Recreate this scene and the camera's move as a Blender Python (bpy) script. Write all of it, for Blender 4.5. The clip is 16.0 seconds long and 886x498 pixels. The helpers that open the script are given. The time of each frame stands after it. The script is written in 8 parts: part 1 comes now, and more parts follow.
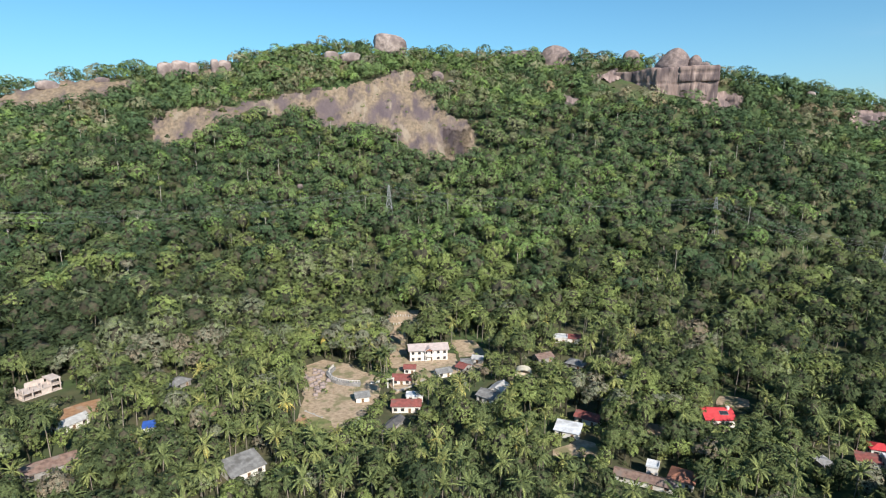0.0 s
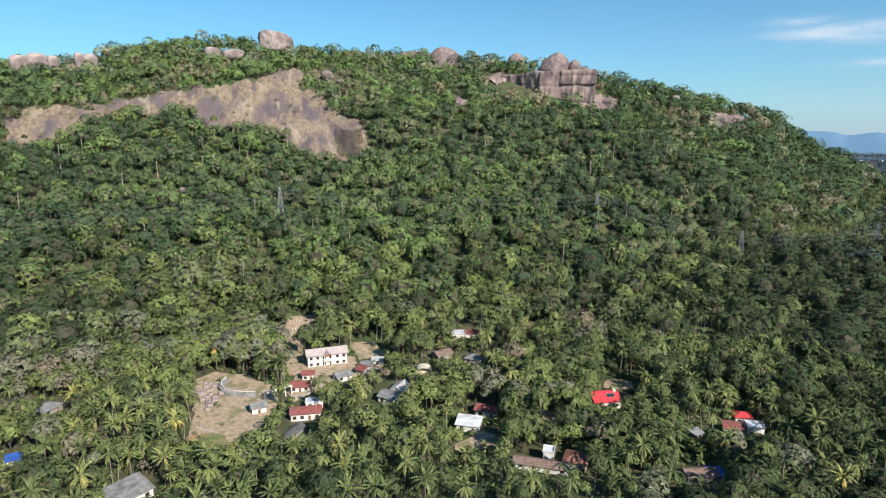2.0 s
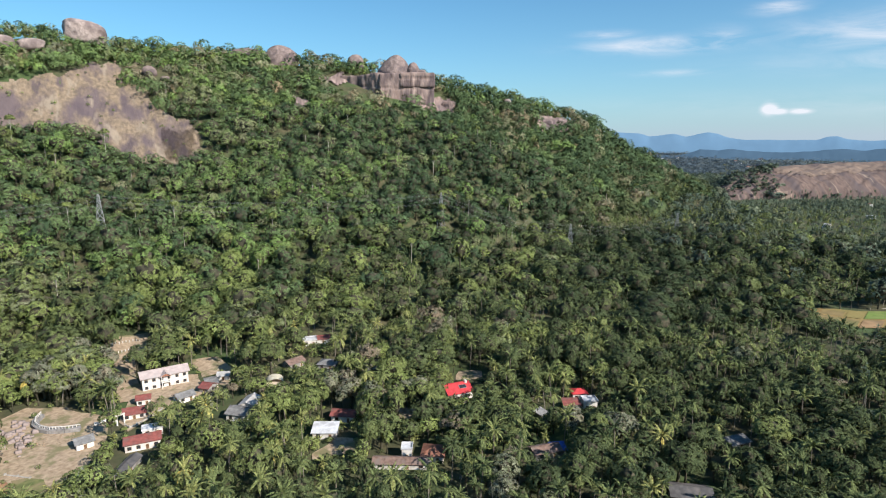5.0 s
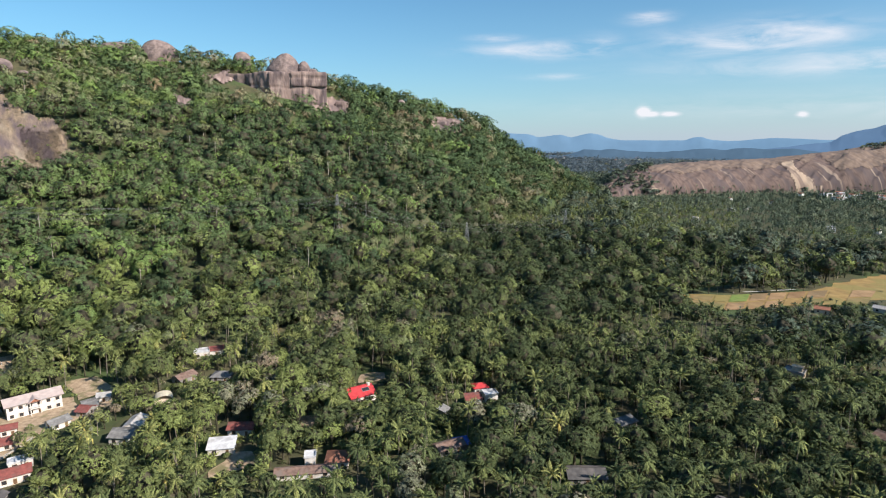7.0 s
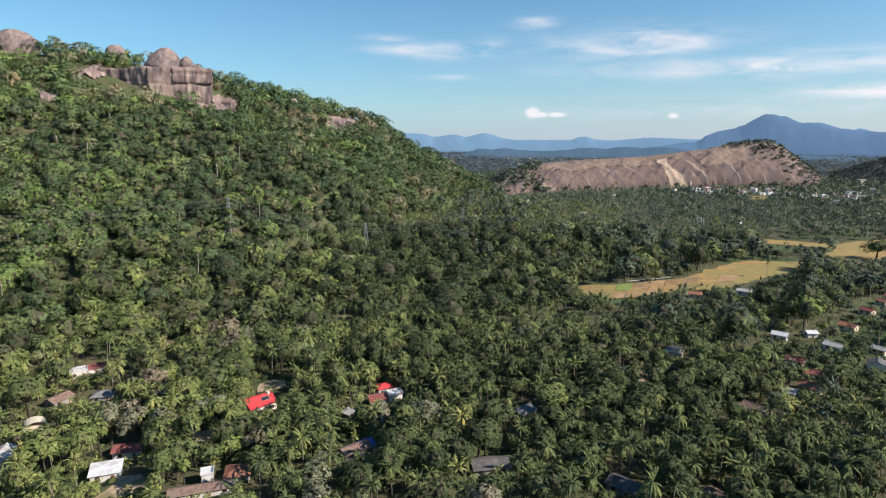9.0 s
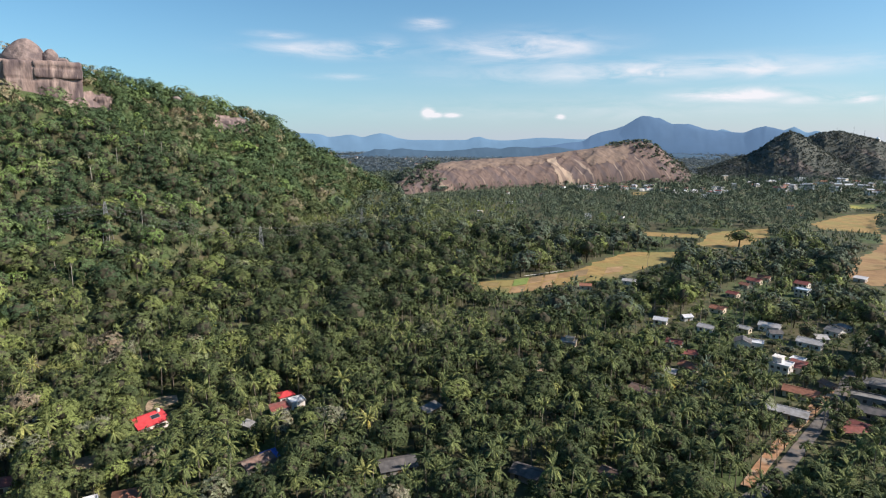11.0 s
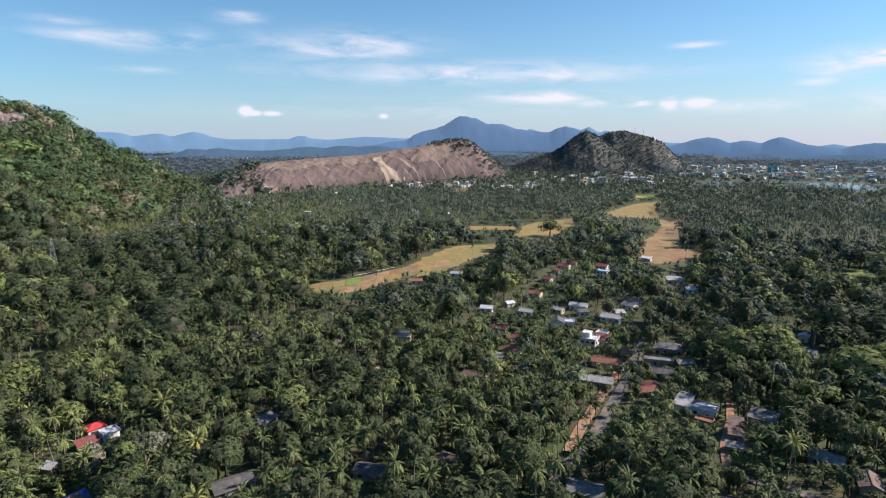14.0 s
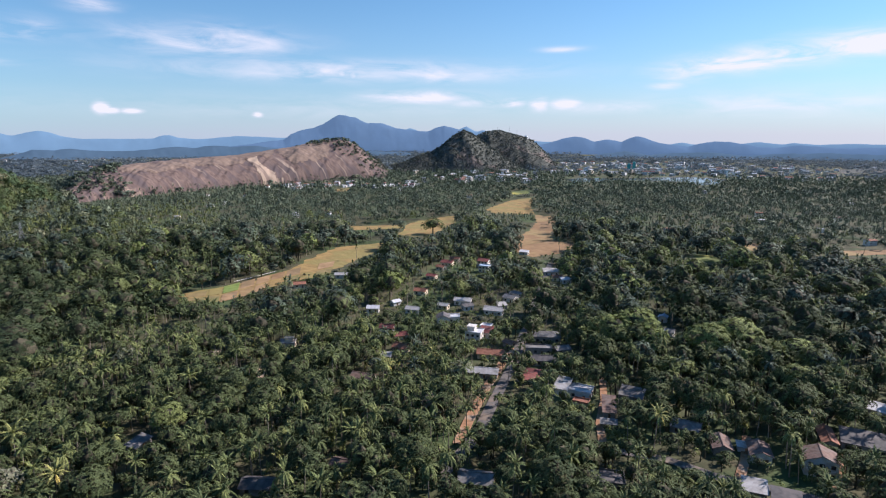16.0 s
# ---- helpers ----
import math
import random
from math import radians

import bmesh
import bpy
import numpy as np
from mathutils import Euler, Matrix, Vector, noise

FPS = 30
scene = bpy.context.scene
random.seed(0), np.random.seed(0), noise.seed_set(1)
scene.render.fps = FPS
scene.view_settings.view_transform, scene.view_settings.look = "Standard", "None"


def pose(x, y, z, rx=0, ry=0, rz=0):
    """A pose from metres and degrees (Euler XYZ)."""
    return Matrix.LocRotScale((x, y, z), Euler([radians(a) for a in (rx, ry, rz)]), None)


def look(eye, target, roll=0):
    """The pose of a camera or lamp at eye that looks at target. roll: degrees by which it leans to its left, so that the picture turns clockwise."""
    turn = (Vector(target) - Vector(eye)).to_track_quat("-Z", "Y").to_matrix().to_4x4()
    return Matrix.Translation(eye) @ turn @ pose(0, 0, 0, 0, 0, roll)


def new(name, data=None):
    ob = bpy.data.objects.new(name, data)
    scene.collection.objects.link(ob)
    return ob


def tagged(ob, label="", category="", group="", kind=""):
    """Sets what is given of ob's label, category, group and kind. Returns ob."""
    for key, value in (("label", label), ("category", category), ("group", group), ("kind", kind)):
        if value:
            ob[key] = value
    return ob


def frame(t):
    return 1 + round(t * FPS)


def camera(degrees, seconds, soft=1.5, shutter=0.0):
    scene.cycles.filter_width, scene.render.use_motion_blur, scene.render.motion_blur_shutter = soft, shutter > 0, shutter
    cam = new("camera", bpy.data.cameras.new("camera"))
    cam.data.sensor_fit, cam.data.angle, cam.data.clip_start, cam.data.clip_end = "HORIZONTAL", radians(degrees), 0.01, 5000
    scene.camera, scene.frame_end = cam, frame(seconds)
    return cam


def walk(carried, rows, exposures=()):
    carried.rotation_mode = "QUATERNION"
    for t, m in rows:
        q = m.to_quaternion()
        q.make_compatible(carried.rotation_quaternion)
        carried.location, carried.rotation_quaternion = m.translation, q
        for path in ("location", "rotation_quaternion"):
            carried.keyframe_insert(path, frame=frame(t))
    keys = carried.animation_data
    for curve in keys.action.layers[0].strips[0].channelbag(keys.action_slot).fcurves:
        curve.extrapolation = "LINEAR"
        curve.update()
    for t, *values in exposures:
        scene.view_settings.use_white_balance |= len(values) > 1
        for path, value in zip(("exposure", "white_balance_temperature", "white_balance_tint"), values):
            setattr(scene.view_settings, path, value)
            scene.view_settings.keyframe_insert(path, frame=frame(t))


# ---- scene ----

# ---- camera: a drone hovering 120 m over the plain, turning to its right ----
cam = camera(73.9, 16.0, soft=1.15)
EYE = 120.0
TURN = ((0.0, 0.00, 10.96), (0.5, 2.53, 10.92), (1.0, 5.09, 10.90), (1.5, 7.66, 10.92), (2.0, 10.24, 10.94),
        (2.5, 12.77, 10.93), (3.0, 15.26, 10.93), (3.5, 17.75, 10.87), (4.0, 20.25, 10.86), (5.25, 26.45, 10.81),
        (6.5, 32.66, 10.76), (7.0, 35.15, 10.76), (7.5, 37.61, 10.75), (8.0, 40.06, 10.76), (8.5, 42.55, 10.78),
        (9.0, 45.05, 10.79), (10.25, 51.24, 10.79), (11.5, 57.48, 10.78), (12.0, 60.16, 10.80), (12.5, 63.02, 10.80),
        (13.0, 65.81, 10.83), (13.5, 68.67, 10.85), (14.0, 71.55, 10.86), (14.5, 74.43, 10.87), (15.0, 77.32, 10.88),
        (15.5, 80.14, 10.91), (16.0, 82.98, 10.93))
walk(cam, [(t, pose(0, 0, EYE, 90 - dip, 0, -turn)) for t, turn, dip in TURN],
     exposures=[(0.0, 0.65, 6300, 10), (4.0, 0.65, 6300, 11), (7.5, 0.66, 6620, 14), (11.5, 0.66, 6700, 16), (14.5, 0.65, 6350, 20), (16.0, 0.65, 6250, 23)])

# ---- daylight ----
SUN_BEARING, SUN_HEIGHT = 152.0, 34.0
world = bpy.data.worlds.new("sky")
scene.world = world
world.use_nodes = True
wt = world.node_tree


def wnode(kind, **settings):
    n = wt.nodes.new(kind)
    for key, value in settings.items():
        if key == "operation":
            n.operation = value
    return n


def wmath(op, a, b=None):
    n = wnode("ShaderNodeMath", operation=op)
    for i, v in enumerate((a, b)):
        if v is None:
            continue
        if isinstance(v, (int, float)):
            n.inputs[i].default_value = v
        else:
            wt.links.new(v, n.inputs[i])
    return n.outputs[0]


bg = wt.nodes["Background"]
sky = wt.nodes.new("ShaderNodeTexSky")
sky.sky_type = "NISHITA"
sky.sun_disc = False
sky.sun_elevation = radians(SUN_HEIGHT)
sky.sun_rotation = radians(SUN_BEARING)
sky.air_density, sky.dust_density, sky.ozone_density = 1.0, 0.25, 2.0
sky.altitude = 200
bg.inputs[1].default_value = 0.076
way = wt.nodes.new("ShaderNodeTexCoord")
xyz = wt.nodes.new("ShaderNodeSeparateXYZ")
wt.links.new(way.outputs["Generated"], xyz.inputs[0])
bearing = wmath("MULTIPLY", wmath("ARCTAN2", xyz.outputs[0], xyz.outputs[1]), 57.2958)
height = wmath("MULTIPLY", wmath("ARCSINE", xyz.outputs[2]), 57.2958)
# bearing, height, half width, half height, density of each cloud
CLOUDS = ((39.9, 8.85, 2.0, 0.28, 1.0), (45.0, 7.8, 5.9, 0.65, 0.9), (53.5, 10.1, 1.7, 0.45, 0.9), (62.3, 8.0, 6.4, 1.15, 1.05), (74.3, 5.8, 15.0, 0.85, 0.95), (83.0, 5.6, 6.0, 0.7, 0.8), (81.0, 3.5, 4.8, 0.55, 1.5),
          (53.5, 2.30, 0.50, 0.42, 3.4), (54.0, 2.02, 0.80, 0.20, 2.8), (55.7, 2.02, 0.75, 0.20, 2.2), (65.9, 1.83, 0.40, 0.22, 2.0), (73.6, 5.6, 0.40, 0.30, 1.7), (74.6, 5.5, 0.35, 0.35, 1.7),
          (89.4, 2.95, 1.1, 0.35, 2.0), (92.0, 2.8, 0.8, 0.55, 2.2), (94.4, 2.8, 1.3, 0.42, 2.4), (86.5, 3.0, 2.4, 0.35, 1.3), (94.0, 7.65, 1.8, 0.25, 0.7), (49.3, 8.1, 2.0, 0.7, 0.8), (45.5, 5.45, 2.6, 0.26, 0.55),
          (104.5, 5.5, 2.6, 0.75, 1.3), (108.0, 6.0, 3.6, 0.75, 1.9), (112.5, 6.5, 4.2, 0.8, 1.9), (117.0, 6.9, 4.2, 0.9, 1.9), (103.2, 4.3, 1.2, 0.3, 1.1), (113.0, 2.6, 10.0, 1.0, 0.7), (72.0, 2.6, 24.0, 1.0, 0.25), (97.5, 2.5, 5.0, 0.5, 0.8))
drift = wt.nodes.new("ShaderNodeCombineXYZ")
wt.links.new(wmath("MULTIPLY", bearing, 0.16), drift.inputs[0])
wt.links.new(wmath("MULTIPLY", height, 0.75), drift.inputs[1])
wisp = wt.nodes.new("ShaderNodeTexNoise")
wt.links.new(drift.outputs[0], wisp.inputs["Vector"])
wisp.inputs["Scale"].default_value, wisp.inputs["Detail"].default_value, wisp.inputs["Roughness"].default_value = 1.1, 8, 0.58
wisp.inputs["Distortion"].default_value = 0.5
cover = None
for b0, h0, bw, hw, thick in CLOUDS:
    d1 = wmath("POWER", wmath("ABSOLUTE", wmath("DIVIDE", wmath("SUBTRACT", bearing, float(b0)), bw)), 2.0)
    d2 = wmath("POWER", wmath("ABSOLUTE", wmath("DIVIDE", wmath("SUBTRACT", height, float(h0)), hw)), 2.0)
    puff = wmath("MULTIPLY", wmath("EXPONENT", wmath("MULTIPLY", wmath("ADD", d1, d2), -1.0)), thick)
    cover = puff if cover is None else wmath("MAXIMUM", cover, puff)
torn = wmath("MAXIMUM", wmath("MULTIPLY", wmath("SUBTRACT", wisp.outputs[0], 0.34), 3.0), 0.0)
amount = wmath("MINIMUM", wmath("MULTIPLY", cover, torn), 0.92)
cloudy = wt.nodes.new("ShaderNodeMix")
cloudy.data_type = "RGBA"
wt.links.new(amount, cloudy.inputs[0])
clear = wt.nodes.new("ShaderNodeMix")
clear.data_type, clear.blend_type = "RGBA", "MULTIPLY"
clear.inputs[0].default_value = 1.0
wt.links.new(sky.outputs[0], clear.inputs[6])
clear.inputs[7].default_value = (0.53, 0.995, 1.14, 1)
veil = wt.nodes.new("ShaderNodeMix")          # whitish air low over the horizon, all round
veil.data_type = "RGBA"
towards = wmath("COSINE", wmath("DIVIDE", wmath("SUBTRACT", bearing, SUN_BEARING), 57.2958))          # 1 below the sun, -1 opposite
wt.links.new(wmath("MULTIPLY", wmath("EXPONENT", wmath("MULTIPLY", wmath("MAXIMUM", height, 0.0), -0.17)), wmath("ADD", wmath("MULTIPLY", towards, 0.10), 0.76)), veil.inputs[0])
wt.links.new(clear.outputs[2], veil.inputs[6])
air = wt.nodes.new("ShaderNodeMix")           # blue air away from the sun, whiter air towards it
air.data_type = "RGBA"
wt.links.new(wmath("ADD", wmath("MULTIPLY", towards, 0.5), 0.5), air.inputs[0])
air.inputs[6].default_value, air.inputs[7].default_value = (3.4, 4.6, 6.2, 1), (5.6, 5.5, 6.2, 1)
wt.links.new(air.outputs[2], veil.inputs[7])
wt.links.new(veil.outputs[2], cloudy.inputs[6])
cloudy.inputs[7].default_value = (7.6, 7.8, 8.2, 1)
wt.links.new(cloudy.outputs[2], bg.inputs[0])

sun = new("sun", bpy.data.lights.new("sun", "SUN"))
sun.data.energy, sun.data.angle, sun.data.color = 5.0, radians(0.6), (1.0, 0.93, 0.82)
sb, sh = radians(SUN_BEARING), radians(SUN_HEIGHT)
sun.matrix_world = look((400 * math.sin(sb) * math.cos(sh), 400 * math.cos(sb) * math.cos(sh), 400 * math.sin(sh)), (0, 0, 0))


# ---- materials ----
def material(name, low, high, scale=1.0, rough=0.85, bump=0.3, detail=6.0, third=None, spot=0.15, coords="Object", metal=0.0, stretch=(1, 1, 1), spec=0.3, flow=False, streak=None, edge=(0.48, 0.62), streak_size=(0.16, 0.012, 0.1)):
    """Two colours mixed by fine noise, a third laid on in larger patches, and a bump."""
    m = bpy.data.materials.new(name)
    m.use_nodes = True
    t = m.node_tree
    p = t.nodes["Principled BSDF"]
    tc = t.nodes.new("ShaderNodeTexCoord")
    mp = t.nodes.new("ShaderNodeMapping")
    mp.inputs["Scale"].default_value = stretch
    source = tc.outputs[coords]
    if flow:
        run = t.nodes.new("ShaderNodeAttribute")
        run.attribute_name = "flow"
        source = run.outputs["Vector"]
    t.links.new(source, mp.inputs[0])
    fine = t.nodes.new("ShaderNodeTexNoise")
    fine.inputs["Scale"].default_value, fine.inputs["Detail"].default_value = scale, detail
    t.links.new(mp.outputs[0], fine.inputs["Vector"])
    ramp = t.nodes.new("ShaderNodeValToRGB")
    ramp.color_ramp.elements[0].position, ramp.color_ramp.elements[1].position = 0.34, 0.66
    ramp.color_ramp.elements[0].color, ramp.color_ramp.elements[1].color = (*low, 1), (*high, 1)
    t.links.new(fine.outputs[0], ramp.inputs[0])
    colour = ramp.outputs[0]
    if third:
        wide = t.nodes.new("ShaderNodeTexNoise")
        wide.inputs["Scale"].default_value, wide.inputs["Detail"].default_value = scale * spot, 5
        t.links.new(mp.outputs[0], wide.inputs["Vector"])
        step = t.nodes.new("ShaderNodeMapRange")
        step.inputs[1].default_value, step.inputs[2].default_value = edge
        t.links.new(wide.outputs[0], step.inputs[0])
        mix = t.nodes.new("ShaderNodeMix")
        mix.data_type = "RGBA"
        t.links.new(step.outputs[0], mix.inputs[0])
        t.links.new(colour, mix.inputs[6])
        mix.inputs[7].default_value = (*third, 1)
        colour = mix.outputs[2]
    if streak:
        thin_run = t.nodes.new("ShaderNodeMapping")
        thin_run.inputs["Scale"].default_value = streak_size
        t.links.new(source, thin_run.inputs[0])
        lines = t.nodes.new("ShaderNodeTexNoise")
        lines.inputs["Scale"].default_value, lines.inputs["Detail"].default_value = 1.0, 6
        t.links.new(thin_run.outputs[0], lines.inputs["Vector"])
        for (lo, hi, rgb) in streak:
            pick = t.nodes.new("ShaderNodeMapRange")
            pick.inputs[1].default_value, pick.inputs[2].default_value, pick.inputs[4].default_value = lo, hi, 0.8
            t.links.new(lines.outputs[0], pick.inputs[0])
            over = t.nodes.new("ShaderNodeMix")
            over.data_type = "RGBA"
            t.links.new(pick.outputs[0], over.inputs[0])
            t.links.new(colour, over.inputs[6])
            over.inputs[7].default_value = (*rgb, 1)
            colour = over.outputs[2]
    t.links.new(colour, p.inputs["Base Color"])
    if bump:
        b = t.nodes.new("ShaderNodeBump")
        b.inputs["Strength"].default_value = bump
        b.inputs["Distance"].default_value = 0.3 / scale if scale > 0 else 0.1
        t.links.new(fine.outputs[0], b.inputs["Height"])
        t.links.new(b.outputs[0], p.inputs["Normal"])
    p.inputs["Roughness"].default_value, p.inputs["Metallic"].default_value = rough, metal
    p.inputs["Specular IOR Level"].default_value = spec
    return m


def foliage(name, steps, glow=0.05, grain=1.7, lace=1.6, gaps=0.45, spread=0.7):
    """Leaves: the mesh's tint picks the green, by kind of tree and by shade put into it, each object and each spray
    varies a little; light shines through, and each spray has gaps between its leaves.
    """
    m = bpy.data.materials.new(name)
    m.use_nodes = True
    t = m.node_tree
    p = t.nodes["Principled BSDF"]
    at = t.nodes.new("ShaderNodeAttribute")
    at.attribute_name = "tint"
    info = t.nodes.new("ShaderNodeObjectInfo")
    vary = t.nodes.new("ShaderNodeMath")
    vary.operation = "MULTIPLY_ADD"
    vary.inputs[1].default_value, vary.inputs[2].default_value = 0.22, -0.11
    t.links.new(info.outputs["Random"], vary.inputs[0])
    add = t.nodes.new("ShaderNodeMath")
    t.links.new(at.outputs["Fac"], add.inputs[0])
    t.links.new(vary.outputs[0], add.inputs[1])
    ramp = t.nodes.new("ShaderNodeValToRGB")
    while len(ramp.color_ramp.elements) < len(steps):
        ramp.color_ramp.elements.new(0.5)
    for e, (at_pos, rgb) in zip(ramp.color_ramp.elements, steps):
        e.position, e.color = at_pos, (*rgb, 1)
    t.links.new(add.outputs[0], ramp.inputs[0])
    geo = t.nodes.new("ShaderNodeNewGeometry")
    mottle = t.nodes.new("ShaderNodeTexNoise")
    mottle.inputs["Scale"].default_value, mottle.inputs["Detail"].default_value, mottle.inputs["Roughness"].default_value = grain, 3, 0.7
    t.links.new(geo.outputs["Position"], mottle.inputs["Vector"])
    span = t.nodes.new("ShaderNodeMapRange")
    span.inputs[1].default_value, span.inputs[2].default_value, span.inputs[3].default_value, span.inputs[4].default_value = 0.3, 0.7, 0.58, 1.42
    t.links.new(mottle.outputs[0], span.inputs[0])
    leafy = t.nodes.new("ShaderNodeVectorMath")
    leafy.operation = "SCALE"
    t.links.new(ramp.outputs[0], leafy.inputs[0])
    t.links.new(span.outputs[0], leafy.inputs["Scale"])
    tuft = t.nodes.new("ShaderNodeBump")
    tuft.inputs["Strength"].default_value, tuft.inputs["Distance"].default_value = 0.8, 0.8 / grain
    t.links.new(mottle.outputs[0], tuft.inputs["Height"])
    t.links.new(tuft.outputs[0], p.inputs["Normal"])
    each = t.nodes.new("ShaderNodeMath")          # sprays differ in lightness
    each.operation = "MULTIPLY_ADD"
    each.inputs[1].default_value, each.inputs[2].default_value = spread, 1.0 - spread / 2
    t.links.new(geo.outputs["Random Per Island"], each.inputs[0])
    toned = t.nodes.new("ShaderNodeVectorMath")
    toned.operation = "SCALE"
    t.links.new(leafy.outputs[0], toned.inputs[0])
    t.links.new(each.outputs[0], toned.inputs["Scale"])
    leafy = toned
    apart = t.nodes.new("ShaderNodeMath")
    apart.operation = "MULTIPLY"
    apart.inputs[1].default_value = 300.0
    t.links.new(geo.outputs["Random Per Island"], apart.inputs[0])
    shift = t.nodes.new("ShaderNodeVectorMath")
    t.links.new(geo.outputs["Position"], shift.inputs[0])
    t.links.new(apart.outputs[0], shift.inputs[1])
    sprig = t.nodes.new("ShaderNodeTexNoise")
    sprig.inputs["Scale"].default_value, sprig.inputs["Detail"].default_value, sprig.inputs["Roughness"].default_value = lace, 2, 0.6
    t.links.new(shift.outputs[0], sprig.inputs["Vector"])
    leaf = t.nodes.new("ShaderNodeMath")
    leaf.operation = "GREATER_THAN"
    leaf.inputs[1].default_value = gaps
    t.links.new(sprig.outputs[0], leaf.inputs[0])
    t.links.new(leafy.outputs[0], p.inputs["Base Color"])
    p.inputs["Roughness"].default_value = 0.7
    p.inputs["Specular IOR Level"].default_value = 0.10
    thin = t.nodes.new("ShaderNodeBsdfTranslucent")
    t.links.new(leafy.outputs[0], thin.inputs[0])
    mix = t.nodes.new("ShaderNodeMixShader")
    mix.inputs[0].default_value = glow
    t.links.new(p.outputs[0], mix.inputs[1])
    t.links.new(thin.outputs[0], mix.inputs[2])
    air = t.nodes.new("ShaderNodeBsdfTransparent")
    cut = t.nodes.new("ShaderNodeMixShader")
    t.links.new(leaf.outputs[0], cut.inputs[0])
    t.links.new(air.outputs[0], cut.inputs[1])
    t.links.new(mix.outputs[0], cut.inputs[2])
    t.links.new(cut.outputs[0], t.nodes["Material Output"].inputs[0])
    return m


LEAF = foliage("broad_leaves", ((0.0, (0.048, 0.068, 0.032)), (0.25, (0.100, 0.124, 0.050)), (0.50, (0.156, 0.188, 0.064)), (0.70, (0.192, 0.240, 0.073)),
                                (0.80, (0.158, 0.178, 0.100)), (0.90, (0.195, 0.200, 0.139)), (1.0, (0.23, 0.18, 0.125))), lace=2.2, gaps=0.48, spread=0.5)
# hill greens a little bluer and lighter, so haze is in the colour
HILL_LEAF = foliage("hazed_hill_leaves", ((0.0, (0.054, 0.088, 0.044)), (0.25, (0.090, 0.138, 0.062)), (0.50, (0.132, 0.188, 0.074)), (0.70, (0.165, 0.252, 0.070)),
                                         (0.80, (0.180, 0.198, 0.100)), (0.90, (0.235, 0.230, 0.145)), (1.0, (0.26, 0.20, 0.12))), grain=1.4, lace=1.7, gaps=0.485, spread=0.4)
# scrub of the twin hill, its greens greyed and blued to carry haze
SCRUB_LEAF = foliage("hazed_scrub_leaves", ((0.0, (0.070, 0.088, 0.082)), (0.4, (0.094, 0.112, 0.098)), (0.8, (0.124, 0.135, 0.112)), (1.0, (0.14, 0.13, 0.11))), 0.25, grain=0.4, spread=0.3, lace=0.7)
FROND = foliage("palm_fronds", ((0.0, (0.066, 0.088, 0.039)), (0.35, (0.122, 0.150, 0.057)), (0.65, (0.195, 0.215, 0.075)), (0.85, (0.26, 0.26, 0.091)), (1.0, (0.42, 0.32, 0.080))), grain=2.2, lace=2.6, gaps=0.44)
# greens shifted to blue: distance haze is put into these two leaf colours
FAR_LEAF = foliage("hazed_grove_leaves", ((0.0, (0.064, 0.090, 0.068)), (0.4, (0.102, 0.134, 0.090)), (0.8, (0.146, 0.174, 0.112)), (1.0, (0.17, 0.18, 0.11))), grain=0.5, lace=0.8)
HAZE_LEAF = foliage("hazed_far_grove", ((0.0, (0.105, 0.142, 0.170)), (0.4, (0.140, 0.178, 0.200)), (0.8, (0.175, 0.210, 0.225)), (1.0, (0.19, 0.21, 0.22))), 0.32, grain=0.25, lace=0.4)
# bark colour, darkened because the crown cores use it as painted inner shade
BARK_AND_CORE = material("bark", (0.034, 0.033, 0.020), (0.085, 0.076, 0.050), 1.5, 0.9, 0.4)
PALM_BARK = material("palm_bark", (0.15, 0.125, 0.10), (0.30, 0.26, 0.21), 2.0, 0.9, 0.4, stretch=(1, 1, 3))
PALE_BARK = material("pale_bark", (0.28, 0.25, 0.21), (0.44, 0.40, 0.35), 1.0, 0.85, 0.3)
EARTH = material("forest_floor", (0.050, 0.060, 0.028), (0.105, 0.092, 0.050), 0.12, 0.95, 0.5, third=(0.060, 0.090, 0.032), spot=0.2)
DIRT = material("bare_earth", (0.28, 0.205, 0.135), (0.45, 0.345, 0.240), 0.6, 0.95, 0.5, 8, third=(0.20, 0.18, 0.095), spot=0.22, edge=(0.51, 0.62))
ORANGE = material("laterite", (0.26, 0.14, 0.075), (0.38, 0.22, 0.125), 0.5, 0.95, 0.3, third=(0.34, 0.26, 0.19), spot=0.3)
TAR = material("worn_asphalt", (0.085, 0.08, 0.078), (0.15, 0.14, 0.132), 0.5, 0.9, 0.1, third=(0.20, 0.16, 0.125), spot=0.3)
PADDY = material("dry_paddy", (0.23, 0.152, 0.060), (0.34, 0.232, 0.088), 0.09, 0.95, 0.3, 8, third=(0.24, 0.195, 0.070), spot=0.3, edge=(0.48, 0.57))
PADDY_RED = material("ploughed_paddy", (0.21, 0.125, 0.062), (0.30, 0.190, 0.095), 0.06, 0.95, 0.2, third=(0.30, 0.22, 0.10), spot=0.25)
PADDY_GREEN = material("green_paddy", (0.10, 0.13, 0.04), (0.17, 0.20, 0.06), 0.06, 0.95, 0.2, third=(0.33, 0.30, 0.07), spot=0.25)
ROCK = material("granite", (0.205, 0.146, 0.127), (0.35, 0.260, 0.228), 0.12, 0.9, 0.9, 10, third=(0.125, 0.094, 0.094), spot=0.35, stretch=(1, 0.4, 1), flow=True,
                streak=((0.53, 0.68, (0.088, 0.064, 0.064)), (0.44, 0.32, (0.36, 0.28, 0.245))), streak_size=(0.24, 0.02, 0.1))
